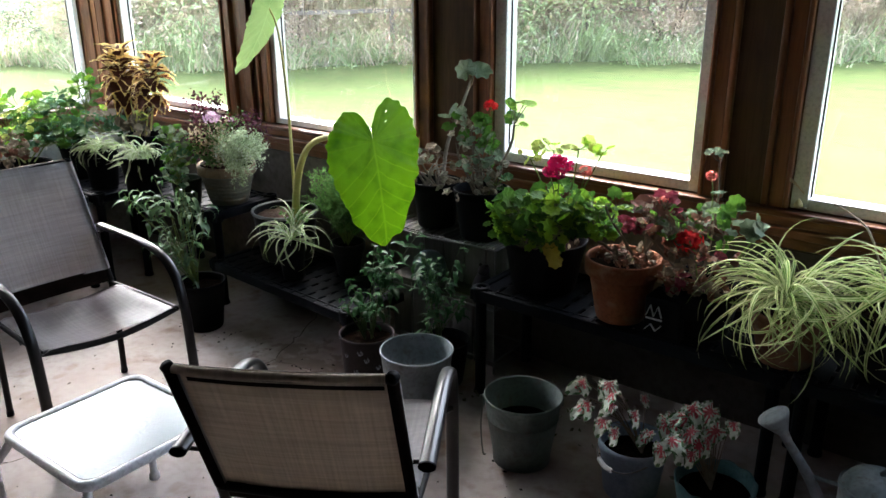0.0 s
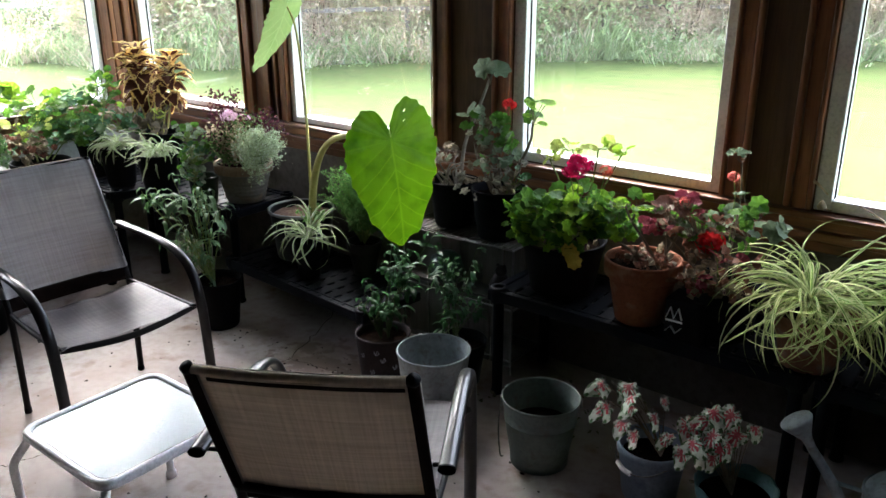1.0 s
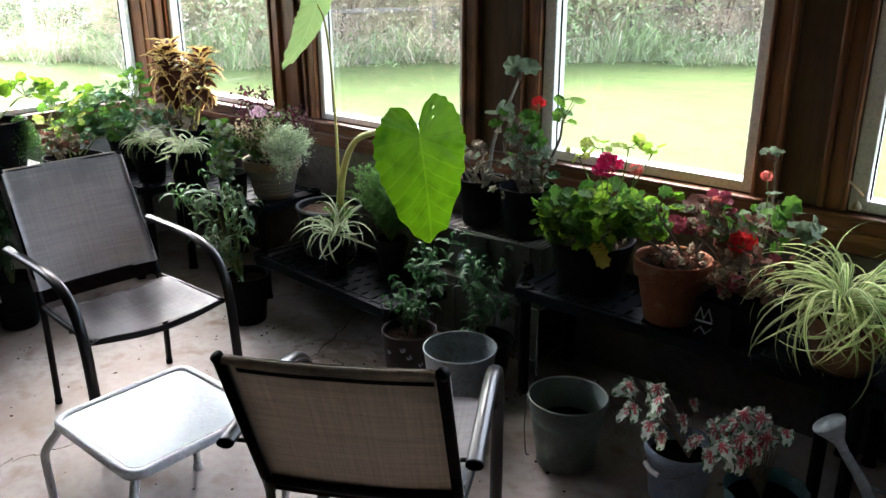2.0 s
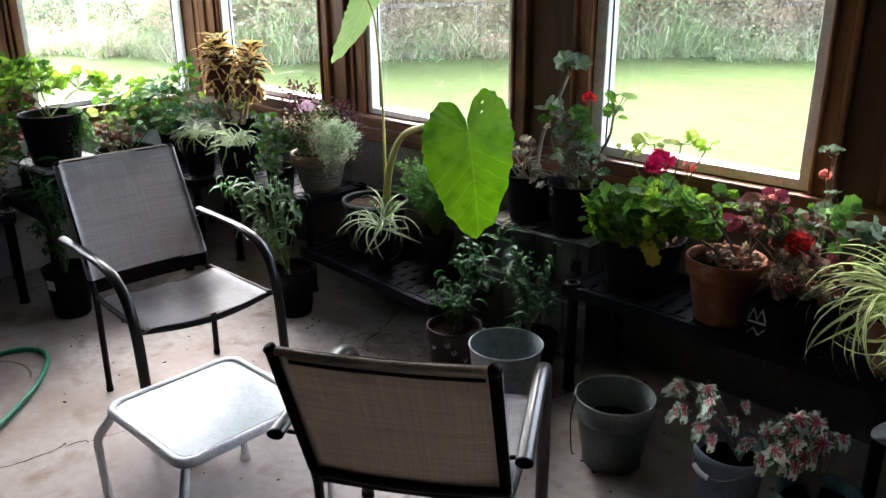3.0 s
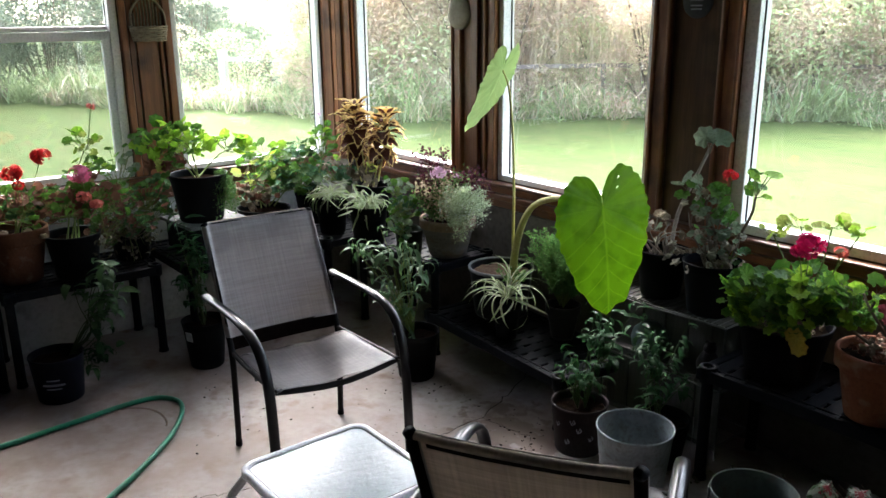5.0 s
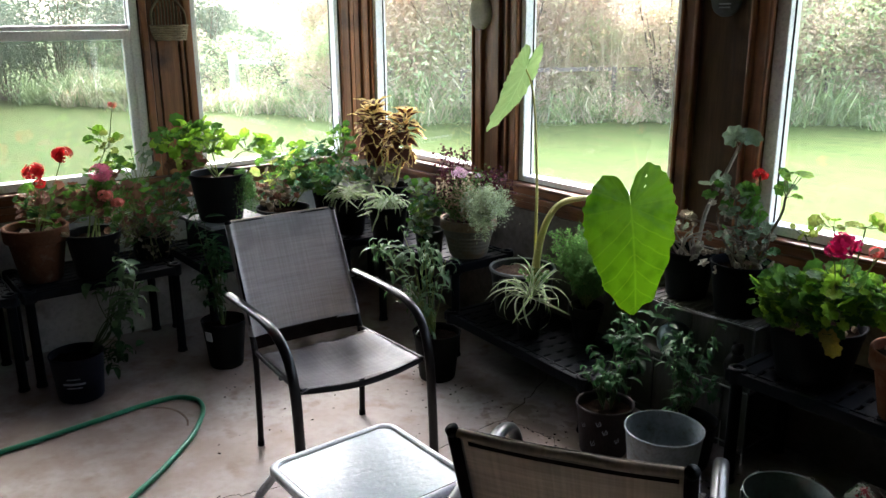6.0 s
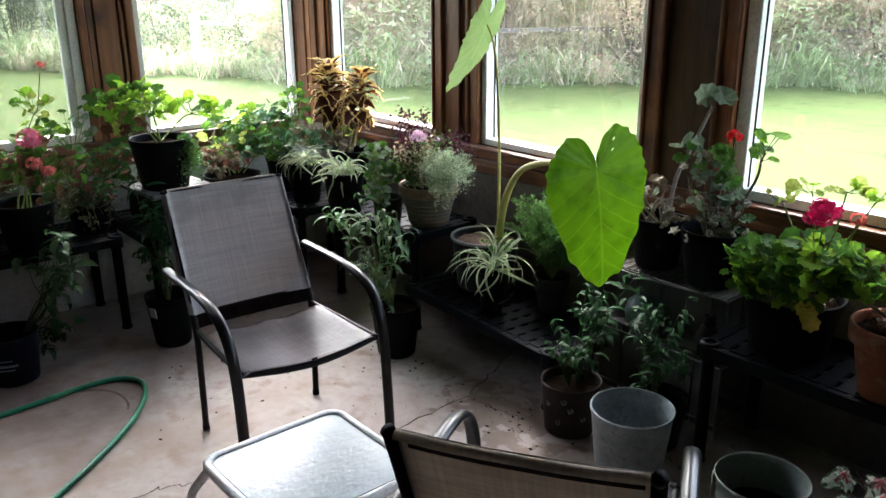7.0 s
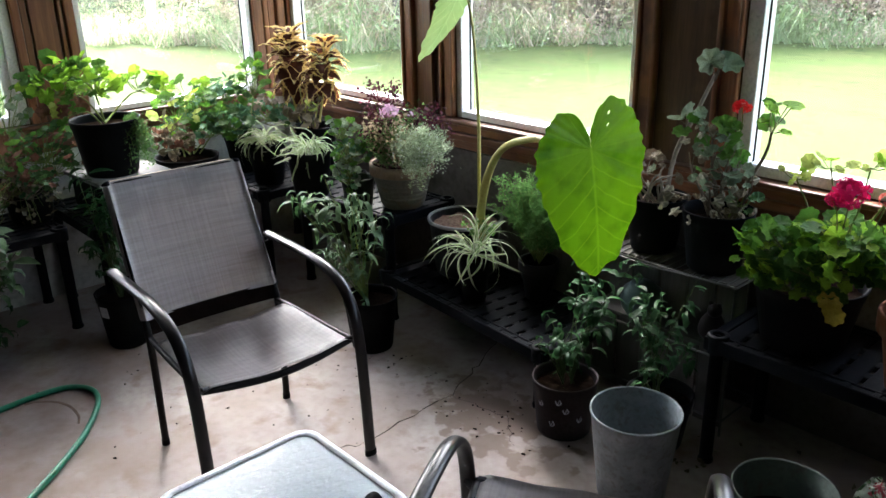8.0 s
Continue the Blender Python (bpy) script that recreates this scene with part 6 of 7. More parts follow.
def coleus_head(ob, top, root, tiers, size, seed):
    r = random.Random(seed)
    top, root = Vector(top), Vector(root)
    stem_from(ob, [root, root.lerp(top, 0.5) + Vector((0.01, 0.01, 0)), top], 0.006, 0.004, stem_yellow)
    for k in range(tiers):
        f = k / (tiers - 1)
        me = leaf_mesh("coleus_top" if f < 0.22 else "coleus_low", coleus_rim, coleus_core)
        c = local(ob, top.lerp(root, 0.66 * f)) + Vector((r.gauss(0, 0.010), r.gauss(0, 0.010), r.gauss(0, 0.006)))
        s = size * (0.62 + 0.42 * math.sin(math.pi * min(0.10 + 0.85 * f, 1)))
        for j in range(5 if f < 0.8 else 4):
            a = k * 0.72 + j * math.pi * 0.4 + r.uniform(-0.25, 0.25)
            tilt = 0.50 - 1.55 * f + r.gauss(0, 0.2)
            out = Vector((math.cos(a), math.sin(a), 0)) * r.uniform(0.005, 0.02)
            put_leaf(ob, me, c + out, (math.cos(a), math.sin(a), tilt), s * r.uniform(0.8, 1.15), r.uniform(-0.3, 0.3))


coleus_head(p, (-3.955, 2.85, 1.215), (-3.82, 2.84, 0.80), 12, 0.148, 1)
coleus_head(p, (-3.64, 2.87, 1.205), (-3.68, 2.84, 0.80), 11, 0.122, 2)
for x0, x1, z1 in ((-3.80, -3.70, 1.0), (-3.76, -3.78, 0.96), (-3.70, -3.60, 0.95), (-3.82, -3.88, 0.98)):
    stem_from(p, [(x0, 2.82, 0.76), ((x0 + x1) / 2 + 0.01, 2.80, 0.87), (x1, 2.80, z1)], 0.005, 0.003, stem_yellow)
ger_cluster(p, (-3.62, 2.77, 0.90), (0.07, 0.05, 0.05), 7, (ger_lime, dry_leaf), 0.045, r, (-3.72, 2.82, 0.78))
dead_curls(p, (-3.78, 2.80, 0.84), (0.15, 0.08, 0.06), 26, 0.06, r)
p = potted("spider_plant", "spider plant in a black nursery pot on the corner shelf", "plant", -3.43, 2.60, 0.512, 0.112, 0.225)
spider(p, (-3.44, 2.60, 0.742), 84, 0.205, 12, 0.10, (3, 4, 5, 6), 1.0)
p = potted("spider_plant", "spider plant in a black pot beside the coleus", "plant", -3.79, 2.58, 0.512, 0.10, 0.215)
spider(p, (-3.80, 2.58, 0.735), 74, 0.205, 15, 0.10, (3, 4, 5, 6), 1.0)
p = potted("herb", "small green herb in an olive plastic pot", "plant", -3.13, 2.66, 0.512, 0.078, 0.14, "tub", olive_plastic)
ger_cluster(p, (-3.12, 2.61, 0.77), (0.12, 0.08, 0.09), 44, (ger_grey, ger_leaf, ger_bluish), 0.036, r, (-3.13, 2.62, 0.64))
ger_cluster(p, (-3.17, 2.62, 0.87), (0.10, 0.07, 0.06), 24, (ger_grey, ger_leaf), 0.036, r, (-3.13, 2.62, 0.64))
ger_cluster(p, (-3.10, 2.58, 0.67), (0.10, 0.05, 0.06), 22, (ger_grey, ger_leaf, ger_bluish), 0.034, r, (-3.13, 2.62, 0.66))

# --- the west benches ---
p = potted("geranium", "tall black pot of bright green geranium on a board", "plant", -3.93, 1.84, 0.687, 0.157, 0.255)
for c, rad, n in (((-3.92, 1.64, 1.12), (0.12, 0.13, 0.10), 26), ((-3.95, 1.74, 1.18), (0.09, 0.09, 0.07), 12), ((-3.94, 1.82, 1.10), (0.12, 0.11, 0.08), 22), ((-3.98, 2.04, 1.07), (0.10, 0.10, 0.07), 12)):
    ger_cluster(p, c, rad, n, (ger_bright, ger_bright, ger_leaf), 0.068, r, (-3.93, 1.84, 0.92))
ger_cluster(p, (-3.88, 1.66, 1.01), (0.10, 0.10, 0.05), 12, (ger_leaf, ger_rust, ger_lime), 0.055, r, (-3.93, 1.82, 0.92))
feathery(p, (-3.80, 1.93, 0.82), (0.05, 0.08, 0.12), 26, 70, 0.018, fern_leaf, r, (-3.86, 1.92, 0.94))
fine_foliage(p, (-3.79, 1.93, 0.80), (0.05, 0.07, 0.12), 260, 0.014, fern_leaf, r, root=(-3.85, 1.9, 0.93), stems=14)
p = potted("geranium", "low black bowl of mixed geraniums with dry leaves", "plant", -3.93, 2.21, 0.512, 0.155, 0.185)
ger_cluster(p, (-3.98, 2.20, 0.90), (0.14, 0.13, 0.11), 20, (ger_leaf, ger_leaf, ger_lime), 0.055, r, (-3.98, 2.22, 0.68))
ger_cluster(p, (-4.06, 2.40, 0.90), (0.14, 0.14, 0.12), 24, (ger_leaf, ger_bluish, ger_dark), 0.06, r, (-4.0, 2.28, 0.68))
ger_cluster(p, (-3.96, 2.36, 0.80), (0.13, 0.14, 0.07), 18, (ger_leaf, ger_bluish), 0.055, r, (-4.0, 2.28, 0.68))
dead_curls(p, (-3.94, 2.15, 0.78), (0.13, 0.12, 0.07), 46, 0.05, r, (dry_leaf, dry_leaf, ger_rust))
ger_cluster(p, (-3.90, 2.10, 0.86), (0.11, 0.10, 0.09), 10, (ger_lime, ger_bright, dry_leaf), 0.05, r, (-3.96, 2.18, 0.68), stem_woody)
ger_cluster(p, (-4.02, 2.30, 1.00), (0.12, 0.14, 0.07), 12, (ger_bright, ger_leaf), 0.055, r, (-4.0, 2.26, 0.68))
ger_cluster(p, (-3.90, 2.44, 0.82), (0.13, 0.11, 0.10), 34, (ger_bluish, ger_leaf, ger_dark), 0.062, r, (-3.98, 2.30, 0.68))
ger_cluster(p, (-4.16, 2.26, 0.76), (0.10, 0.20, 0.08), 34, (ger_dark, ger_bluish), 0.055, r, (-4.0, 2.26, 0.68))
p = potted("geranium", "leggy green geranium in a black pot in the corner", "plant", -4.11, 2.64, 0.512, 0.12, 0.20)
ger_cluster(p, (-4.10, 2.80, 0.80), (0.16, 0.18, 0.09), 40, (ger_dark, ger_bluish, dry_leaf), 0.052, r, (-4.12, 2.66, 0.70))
ger_cluster(p, (-4.12, 2.55, 0.92), (0.13, 0.14, 0.13), 30, (ger_leaf, ger_bluish, ger_dark), 0.055, r, (-4.12, 2.62, 0.70))
ger_cluster(p, (-4.12, 2.72, 0.98), (0.11, 0.12, 0.14), 24, (ger_bright, ger_leaf, ger_leaf), 0.05, r, (-4.12, 2.66, 0.70))
flower(p, (-4.14, 2.72, 1.17), 0.018, lilac_petal, seed=8, n=12)
p = potted("geranium", "pink and red flowering geranium with rusty leaves in a black pot", "plant", -3.965, 1.175, 0.492, 0.135, 0.225)
ger_cluster(p, (-3.90, 1.14, 0.88), (0.12, 0.16, 0.10), 46, (ger_rust, ger_leaf, ger_rust, ger_leaf), 0.055, r, (-3.90, 1.13, 0.69))
ger_cluster(p, (-3.92, 1.28, 0.90), (0.12, 0.14, 0.11), 36, (ger_leaf, ger_leaf, ger_rust), 0.06, r, (-3.90, 1.15, 0.69))
ger_cluster(p, (-3.95, 1.27, 1.03), (0.09, 0.10, 0.06), 12, (ger_leaf, ger_bright), 0.065, r, (-3.95, 1.2, 0.69))
ger_cluster(p, (-4.00, 1.29, 1.15), (0.07, 0.08, 0.07), 9, (ger_lime, ger_bright, ger_leaf), 0.055, r, (-3.93, 1.18, 0.69))
flower(p, (-3.86, 1.22, 1.02), 0.058, pink_petal, seed=11, n=34)
flower(p, (-3.76, 1.20, 0.93), 0.036, coral_petal, seed=12)
flower(p, (-3.74, 1.25, 0.89), 0.034, coral_petal, seed=13)
flower(p, (-4.00, 1.35, 1.33), 0.022, coral_petal, (-3.97, 1.30, 1.12), seed=14)
p = potted("geranium", "red flowering geranium in a dusty terracotta pot coloured dark for shade", "plant", -4.06, 0.935, 0.492, 0.152, 0.275, "clay", shaded_clay)
ger_cluster(p, (-4.02, 0.98, 0.88), (0.10, 0.13, 0.09), 24, (ger_leaf, ger_rust, ger_dark), 0.055, r, (-4.04, 0.90, 0.69))
ger_cluster(p, (-4.16, 1.04, 0.82), (0.09, 0.18, 0.14), 36, (ger_leaf, ger_rust, ger_leaf), 0.055, r, (-4.06, 0.93, 0.69))
flower(p, (-4.00, 1.09, 1.11), 0.05, red_petal, (-4.03, 0.95, 0.72), seed=15, n=34)
flower(p, (-4.00, 0.955, 1.04), 0.052, red_petal, (-4.03, 0.93, 0.72), seed=16, n=34)
flower(p, (-3.97, 0.965, 0.985), 0.03, red_petal, (-4.03, 0.93, 0.72), seed=17)
dead_curls(p, (-4.0, 0.92, 0.73), (0.10, 0.1, 0.03), 9, 0.06, r)
p = potted("geranium", "sparse greyish geranium in a black pot with trailing dry stems", "plant", -4.10, 1.50, 0.492, 0.12, 0.205)
ger_cluster(p, (-4.12, 1.47, 0.97), (0.10, 0.12, 0.16), 20, (ger_grey, ger_leaf), 0.045, r, (-4.10, 1.50, 0.68))
ger_cluster(p, (-4.00, 1.40, 0.84), (0.12, 0.14, 0.10), 20, (ger_dark, ger_leaf, ger_rust), 0.045, r, (-4.08, 1.48, 0.68))
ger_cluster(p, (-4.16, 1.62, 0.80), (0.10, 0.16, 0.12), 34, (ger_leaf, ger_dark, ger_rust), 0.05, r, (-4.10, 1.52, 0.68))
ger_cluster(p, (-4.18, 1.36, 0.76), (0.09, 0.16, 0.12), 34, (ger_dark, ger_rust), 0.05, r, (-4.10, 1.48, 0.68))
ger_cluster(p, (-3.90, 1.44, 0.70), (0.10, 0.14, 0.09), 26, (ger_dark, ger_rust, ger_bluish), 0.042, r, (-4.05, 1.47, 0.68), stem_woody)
fine_foliage(p, (-3.86, 1.42, 0.64), (0.11, 0.16, 0.12), 190, 0.026, dry_small, r, root=(-4.0, 1.45, 0.72), stems=40)

# Filler leaves in the darkened colour, for the deep shade behind the pots.
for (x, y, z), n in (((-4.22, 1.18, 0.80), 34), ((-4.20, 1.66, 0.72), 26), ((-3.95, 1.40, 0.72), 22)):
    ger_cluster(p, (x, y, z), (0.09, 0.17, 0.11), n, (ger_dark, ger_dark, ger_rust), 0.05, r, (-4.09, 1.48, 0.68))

# --- the wire rack ---
p = potted("geranium", "leggy geranium with one red flower in a black pot", "plant", -1.475, 2.965, 0.58, 0.122, 0.215)
ger_cluster(p, (-1.49, 2.93, 1.04), (0.09, 0.06, 0.10), 8, (ger_grey, ger_leaf), 0.058, r, (-1.47, 2.96, 0.77), stem_woody, stem_r=0.007)
ger_cluster(p, (-1.46, 2.94, 0.92), (0.10, 0.07, 0.07), 6, (ger_grey, ger_leaf, withered), 0.05, r, (-1.47, 2.96, 0.77), stem_grey, stem_r=0.007)
ger_cluster(p, (-1.33, 2.98, 1.12), (0.09, 0.06, 0.07), 6, (ger_leaf, ger_bright), 0.06, r, (-1.45, 2.96, 0.77), stem_woody, stem_r=0.008)
flower(p, (-1.418, 2.94, 1.155), 0.030, red_petal, (-1.43, 2.95, 1.0), seed=20, n=32)
ger_cluster(p, (-1.50, 2.92, 1.08), (0.08, 0.05, 0.06), 6, (ger_grey, ger_leaf), 0.055, r, (-1.47, 2.96, 0.80), stem_woody, stem_r=0.005)
ger_cluster(p, (-1.44, 2.91, 0.98), (0.08, 0.05, 0.08), 9, (ger_grey, ger_grey, ger_leaf), 0.055, r, (-1.46, 2.95, 0.79), stem_woody, stem_r=0.005)
ger_cluster(p, (-1.38, 2.93, 0.86), (0.06, 0.05, 0.05), 5, (ger_grey, ger_dark), 0.045, r, (-1.43, 2.95, 0.78))
dead_curls(p, (-1.53, 2.91, 1.00), (0.05, 0.04, 0.08), 10, 0.045, r, (withered, dry_leaf))
dead_curls(p, (-1.46, 2.92, 0.85), (0.11, 0.06, 0.08), 34, 0.042, r, (withered, withered, dry_leaf))
for k in range(9):
    q = Vector((-1.47 + r.uniform(-0.07, 0.07), 2.95, 0.77))
    e = q + Vector((r.uniform(-0.12, 0.10), r.uniform(-0.05, 0.02), r.uniform(0.08, 0.24)))
    stem_from(p, [q, q.lerp(e, 0.5) + Vector((r.uniform(-0.05, 0.05), -0.02, 0.03)), e], 0.004, 0.002, stem_woody)
p = potted("geranium", "withered geranium with one tall bare stem in a black pot", "plant", -1.735, 2.985, 0.58, 0.112, 0.205)
stem_from(p, [(-1.69, 2.97, 0.76), (-1.665, 2.97, 0.95), (-1.60, 2.97, 1.10), (-1.545, 2.98, 1.24)], 0.0105, 0.007, stem_grey)
ger_cluster(p, (-1.54, 2.97, 1.255), (0.03, 0.04, 0.02), 2, (ger_grey,), 0.10, r, (-1.545, 2.98, 1.22), stem_woody)
ger_cluster(p, (-1.62, 2.96, 1.08), (0.05, 0.04, 0.035), 3, (ger_leaf, ger_grey), 0.06, r, (-1.63, 2.97, 1.02), stem_woody)
ger_cluster(p, (-1.77, 2.96, 0.90), (0.08, 0.06, 0.06), 5, (ger_grey, dry_leaf), 0.045, r, (-1.735, 2.98, 0.76), stem_woody)
for k in range(9):
    q = Vector((-1.72 + r.uniform(-0.06, 0.06), 2.96, 0.765))
    e = q + Vector((r.uniform(-0.10, 0.16), r.uniform(-0.05, 0.02), r.uniform(0.03, 0.15)))
    stem_from(p, [q, q.lerp(e, 0.5) + Vector((r.uniform(-0.04, 0.04), -0.02, 0.03)), e], 0.0055, 0.003, stem_grey)
dead_curls(p, (-1.73, 2.96, 0.82), (0.10, 0.08, 0.04), 14, 0.045, r, (withered, dry_leaf))

# --- the shelf under the window ---
p = potted("geranium", "lush green geranium with a magenta flower in a black tub", "plant", -1.09, 2.85, 0.472, 0.165, 0.21)
dead_curls(p, (-1.09, 2.83, 0.655), (0.12, 0.1, 0.01), 7, 0.03, r)
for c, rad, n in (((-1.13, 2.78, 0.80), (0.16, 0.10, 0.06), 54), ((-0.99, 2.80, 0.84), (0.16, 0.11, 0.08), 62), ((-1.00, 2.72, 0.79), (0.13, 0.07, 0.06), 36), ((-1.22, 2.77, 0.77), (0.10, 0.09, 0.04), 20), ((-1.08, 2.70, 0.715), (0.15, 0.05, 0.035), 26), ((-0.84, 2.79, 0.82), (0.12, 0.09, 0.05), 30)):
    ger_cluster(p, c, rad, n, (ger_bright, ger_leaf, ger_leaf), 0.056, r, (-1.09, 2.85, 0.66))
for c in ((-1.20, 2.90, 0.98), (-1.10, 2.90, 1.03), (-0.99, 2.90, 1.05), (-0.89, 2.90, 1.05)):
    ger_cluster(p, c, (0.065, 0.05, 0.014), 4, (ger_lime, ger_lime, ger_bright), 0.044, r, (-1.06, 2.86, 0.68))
for dx, dz in ((-0.012, 0.005), (0.012, -0.035), (0.0, -0.010)):
    put_leaf(p, leaf_mesh("round", ger_yellow), local(p, (-0.955 + dx, 2.67, 0.735 + dz)), (0.2, -0.25, -0.75), 0.055, 0.3)
flower(p, (-0.965, 2.70, 1.02), 0.052, magenta_petal, (-1.0, 2.76, 0.8), seed=30, n=36)
flower(p, (-1.00, 2.70, 0.99), 0.025, magenta_petal, (-1.0, 2.76, 0.8), seed=31)
flower(p, (-0.885, 2.76, 1.0), 0.026, coral_petal, (-0.95, 2.78, 0.8), seed=32)
p = potted("geranium", "nearly bare geranium in an old terracotta pot", "plant", -0.722, 2.775, 0.472, 0.136, 0.235, "clay", terracotta, level=0.03)
stem_from(p, [(-0.66, 2.77, 0.68), (-0.70, 2.74, 0.77), (-0.76, 2.72, 0.86), (-0.80, 2.74, 0.92)], 0.0065, 0.004, stem_woody)
stem_from(p, [(-0.70, 2.79, 0.68), (-0.82, 2.76, 0.75), (-0.87, 2.74, 0.76)], 0.006, 0.004, stem_woody)
stem_from(p, [(-0.68, 2.80, 0.68), (-0.62, 2.80, 0.80), (-0.60, 2.82, 0.92)], 0.006, 0.004, stem_woody)
ger_cluster(p, (-0.74, 2.72, 0.92), (0.12, 0.06, 0.03), 6, (ger_bright, ger_leaf), 0.06, r, (-0.76, 2.73, 0.84), stem_woody)
ger_cluster(p, (-0.63, 2.76, 0.88), (0.07, 0.06, 0.06), 10, (ger_rust, dry_leaf), 0.05, r, (-0.65, 2.79, 0.70), stem_woody)
flower(p, (-0.60, 2.80, 0.93), 0.022, coral_petal, (-0.62, 2.80, 0.8), seed=33)
dead_curls(p, (-0.70, 2.75, 0.715), (0.095, 0.085, 0.014), 46, 0.038, r, (dry_leaf, ger_rust, ger_rust))
p = potted("geranium", "red flowering geranium with reddened leaves in a black pot", "plant", -0.45, 2.83, 0.472, 0.14, 0.195)
ger_cluster(p, (-0.54, 2.82, 0.83), (0.12, 0.09, 0.10), 44, (ger_rust, ger_grey, ger_leaf, ger_rust, dry_leaf), 0.045, r, (-0.47, 2.83, 0.64), stem_woody)
ger_cluster(p, (-0.40, 2.86, 0.88), (0.12, 0.09, 0.10), 12, (ger_grey, ger_leaf, ger_leaf), 0.055, r, (-0.44, 2.84, 0.64), stem_woody)
ger_cluster(p, (-0.29, 2.85, 0.89), (0.04, 0.04, 0.06), 4, (ger_grey,), 0.075, r, (-0.40, 2.84, 0.66))
ger_cluster(p, (-0.46, 2.90, 1.085), (0.05, 0.05, 0.03), 3, (ger_grey,), 0.042, r, (-0.46, 2.86, 0.66), stem_woody)
ger_cluster(p, (-0.60, 2.78, 0.92), (0.07, 0.05, 0.05), 8, (wine_leaf, ger_rust), 0.052, r, (-0.48, 2.83, 0.66), stem_woody)
ger_cluster(p, (-0.66, 2.74, 0.84), (0.05, 0.04, 0.03), 5, (wine_leaf,), 0.055, r, (-0.50, 2.80, 0.66), stem_woody)
ger_cluster(p, (-0.42, 2.72, 0.78), (0.08, 0.05, 0.04), 7, (wine_leaf, ger_rust), 0.045, r, (-0.46, 2.80, 0.66), stem_woody)
ger_cluster(p, (-0.50, 2.70, 0.69), (0.06, 0.04, 0.03), 6, (wine_leaf, wine_leaf, ger_rust), 0.06, r, (-0.46, 2.78, 0.66))
flower(p, (-0.48, 2.74, 0.825), 0.046, red_petal, (-0.46, 2.80, 0.68), seed=35, n=38)
flower(p, (-0.475, 2.88, 1.02), 0.021, coral_petal, (-0.46, 2.86, 0.8), seed=36)
dead_curls(p, (-0.45, 2.76, 0.70), (0.13, 0.09, 0.06), 60, 0.045, r, (dry_leaf, dry_leaf, ger_rust))
bag = thing("plant_box", (-0.535, 2.735, 0.472), "black square nursery pot with white printing", "pot")
part("body", boxes((-0.055, 0.075, -0.055, 0.055, 0.0, 0.15, 0.006)), black_plastic, bag, smooth=False)
for z, hgt, cols in ((0.082, 0.040, 5), (0.030, 0.022, 4)):
    zig = tube([(-0.046 + 0.056 * k / (cols - 1), -0.0565, z + (hgt if k % 2 else 0.0)) for k in range(cols)], 0.0085, 6, per=1, flat=0.2)
    part("printed_mark", zig, print_white, bag)
part("printed_bar", boxes((-0.048, 0.012, -0.0575, -0.0555, 0.068, 0.075)), print_white, bag, smooth=False)
p = potted("spider_plant", "large variegated spider plant spilling from an old clay pot", "plant", -0.14, 2.78, 0.472, 0.13, 0.185, "clay", old_terracotta)
spider(p, (-0.15, 2.75, 0.70), 180, 0.37, 21, 0.0, (2, 3, 4, 5, 6), 0.64, blade_cream, blade_lime)
p = potted("spider_plant", "large variegated spider plant in a dark pot", "plant", 0.15, 2.87, 0.472, 0.13, 0.215)
spider(p, (0.14, 2.86, 0.75), 130, 0.37, 22, 0.0, (2, 3, 4, 5, 6), 0.64, blade_cream, blade_lime)

stem_from(p, [(0.10, 2.84, 0.78), (0.03, 2.86, 0.925), (-0.04, 2.92, 0.955), (-0.10, 2.97, 0.965)], 0.0035, 0.003, runner_mat, "runner")
stem_from(p, [(0.12, 2.86, 0.78), (0.10, 2.88, 0.95), (0.16, 2.90, 1.03), (0.24, 2.90, 0.99)], 0.0035, 0.003, runner_mat, "runner")
bulb = thing("dried_bulb", (-0.245, NY - 0.018, 0.888), "small dry pale bulb on the window sill", "bulb")
part("body", lathe([(0.0, 0.0), (0.011, 0.002), (0.016, 0.012), (0.011, 0.024), (0.004, 0.032), (0.0, 0.038)], 14), runner_mat, bulb)
part("root_tip", tube([(0.014, 0, 0.006), (0.024, -0.004, 0.005), (0.034, 0.0, 0.004)], 0.004, 6, end=0.002), runner_mat, bulb)
curl = sling_sheet(8, 2, lambda u, v: (0.055 * u, -0.012 + 0.006 * math.sin(u * 5), -0.040 * u + (v - 0.5) * 0.014 * (1 - 0.4 * u)))
curl_ob = part("dry_blade", curl, runner_mat, None)
curl_ob.location = (-0.278, NY - 0.030, 0.992)
tagged(curl_ob, "dry curled tan leaf blade stuck at the window frame", "leaf")

# --- on the floor under the shelf ---
p = thing("pail", (-0.895, 2.40, 0), "old grey-green metal pail with a wire handle", "bucket")
part("body", pot_mesh(0.139, 0.262, "pail", pail_paint), None, p)
# Added disc in soil colour, put in to darken the pail's shaded inside.
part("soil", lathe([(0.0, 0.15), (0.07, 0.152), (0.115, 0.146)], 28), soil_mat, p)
part("handle", tube([(-0.112, -0.08, 0.245), (-0.115, -0.095, 0.15), (-0.10, -0.103, 0.04), (-0.088, -0.10, 0.03)], 0.0028, 6), wire_mat, p)
for a in (215, 35):
    part("ear", boxes((-0.012, 0.012, -0.004, 0.004, -0.02, 0.015, 0.002)), pail_paint, p, smooth=False).matrix_local = pose(0.139 * math.cos(radians(a)), 0.139 * math.sin(radians(a)), 0.24, 0, 0, a + 90)
p = thing("blue_bucket", (-0.497, 2.462, 0), "blue-grey plastic bucket of pink and white caladiums", "bucket")
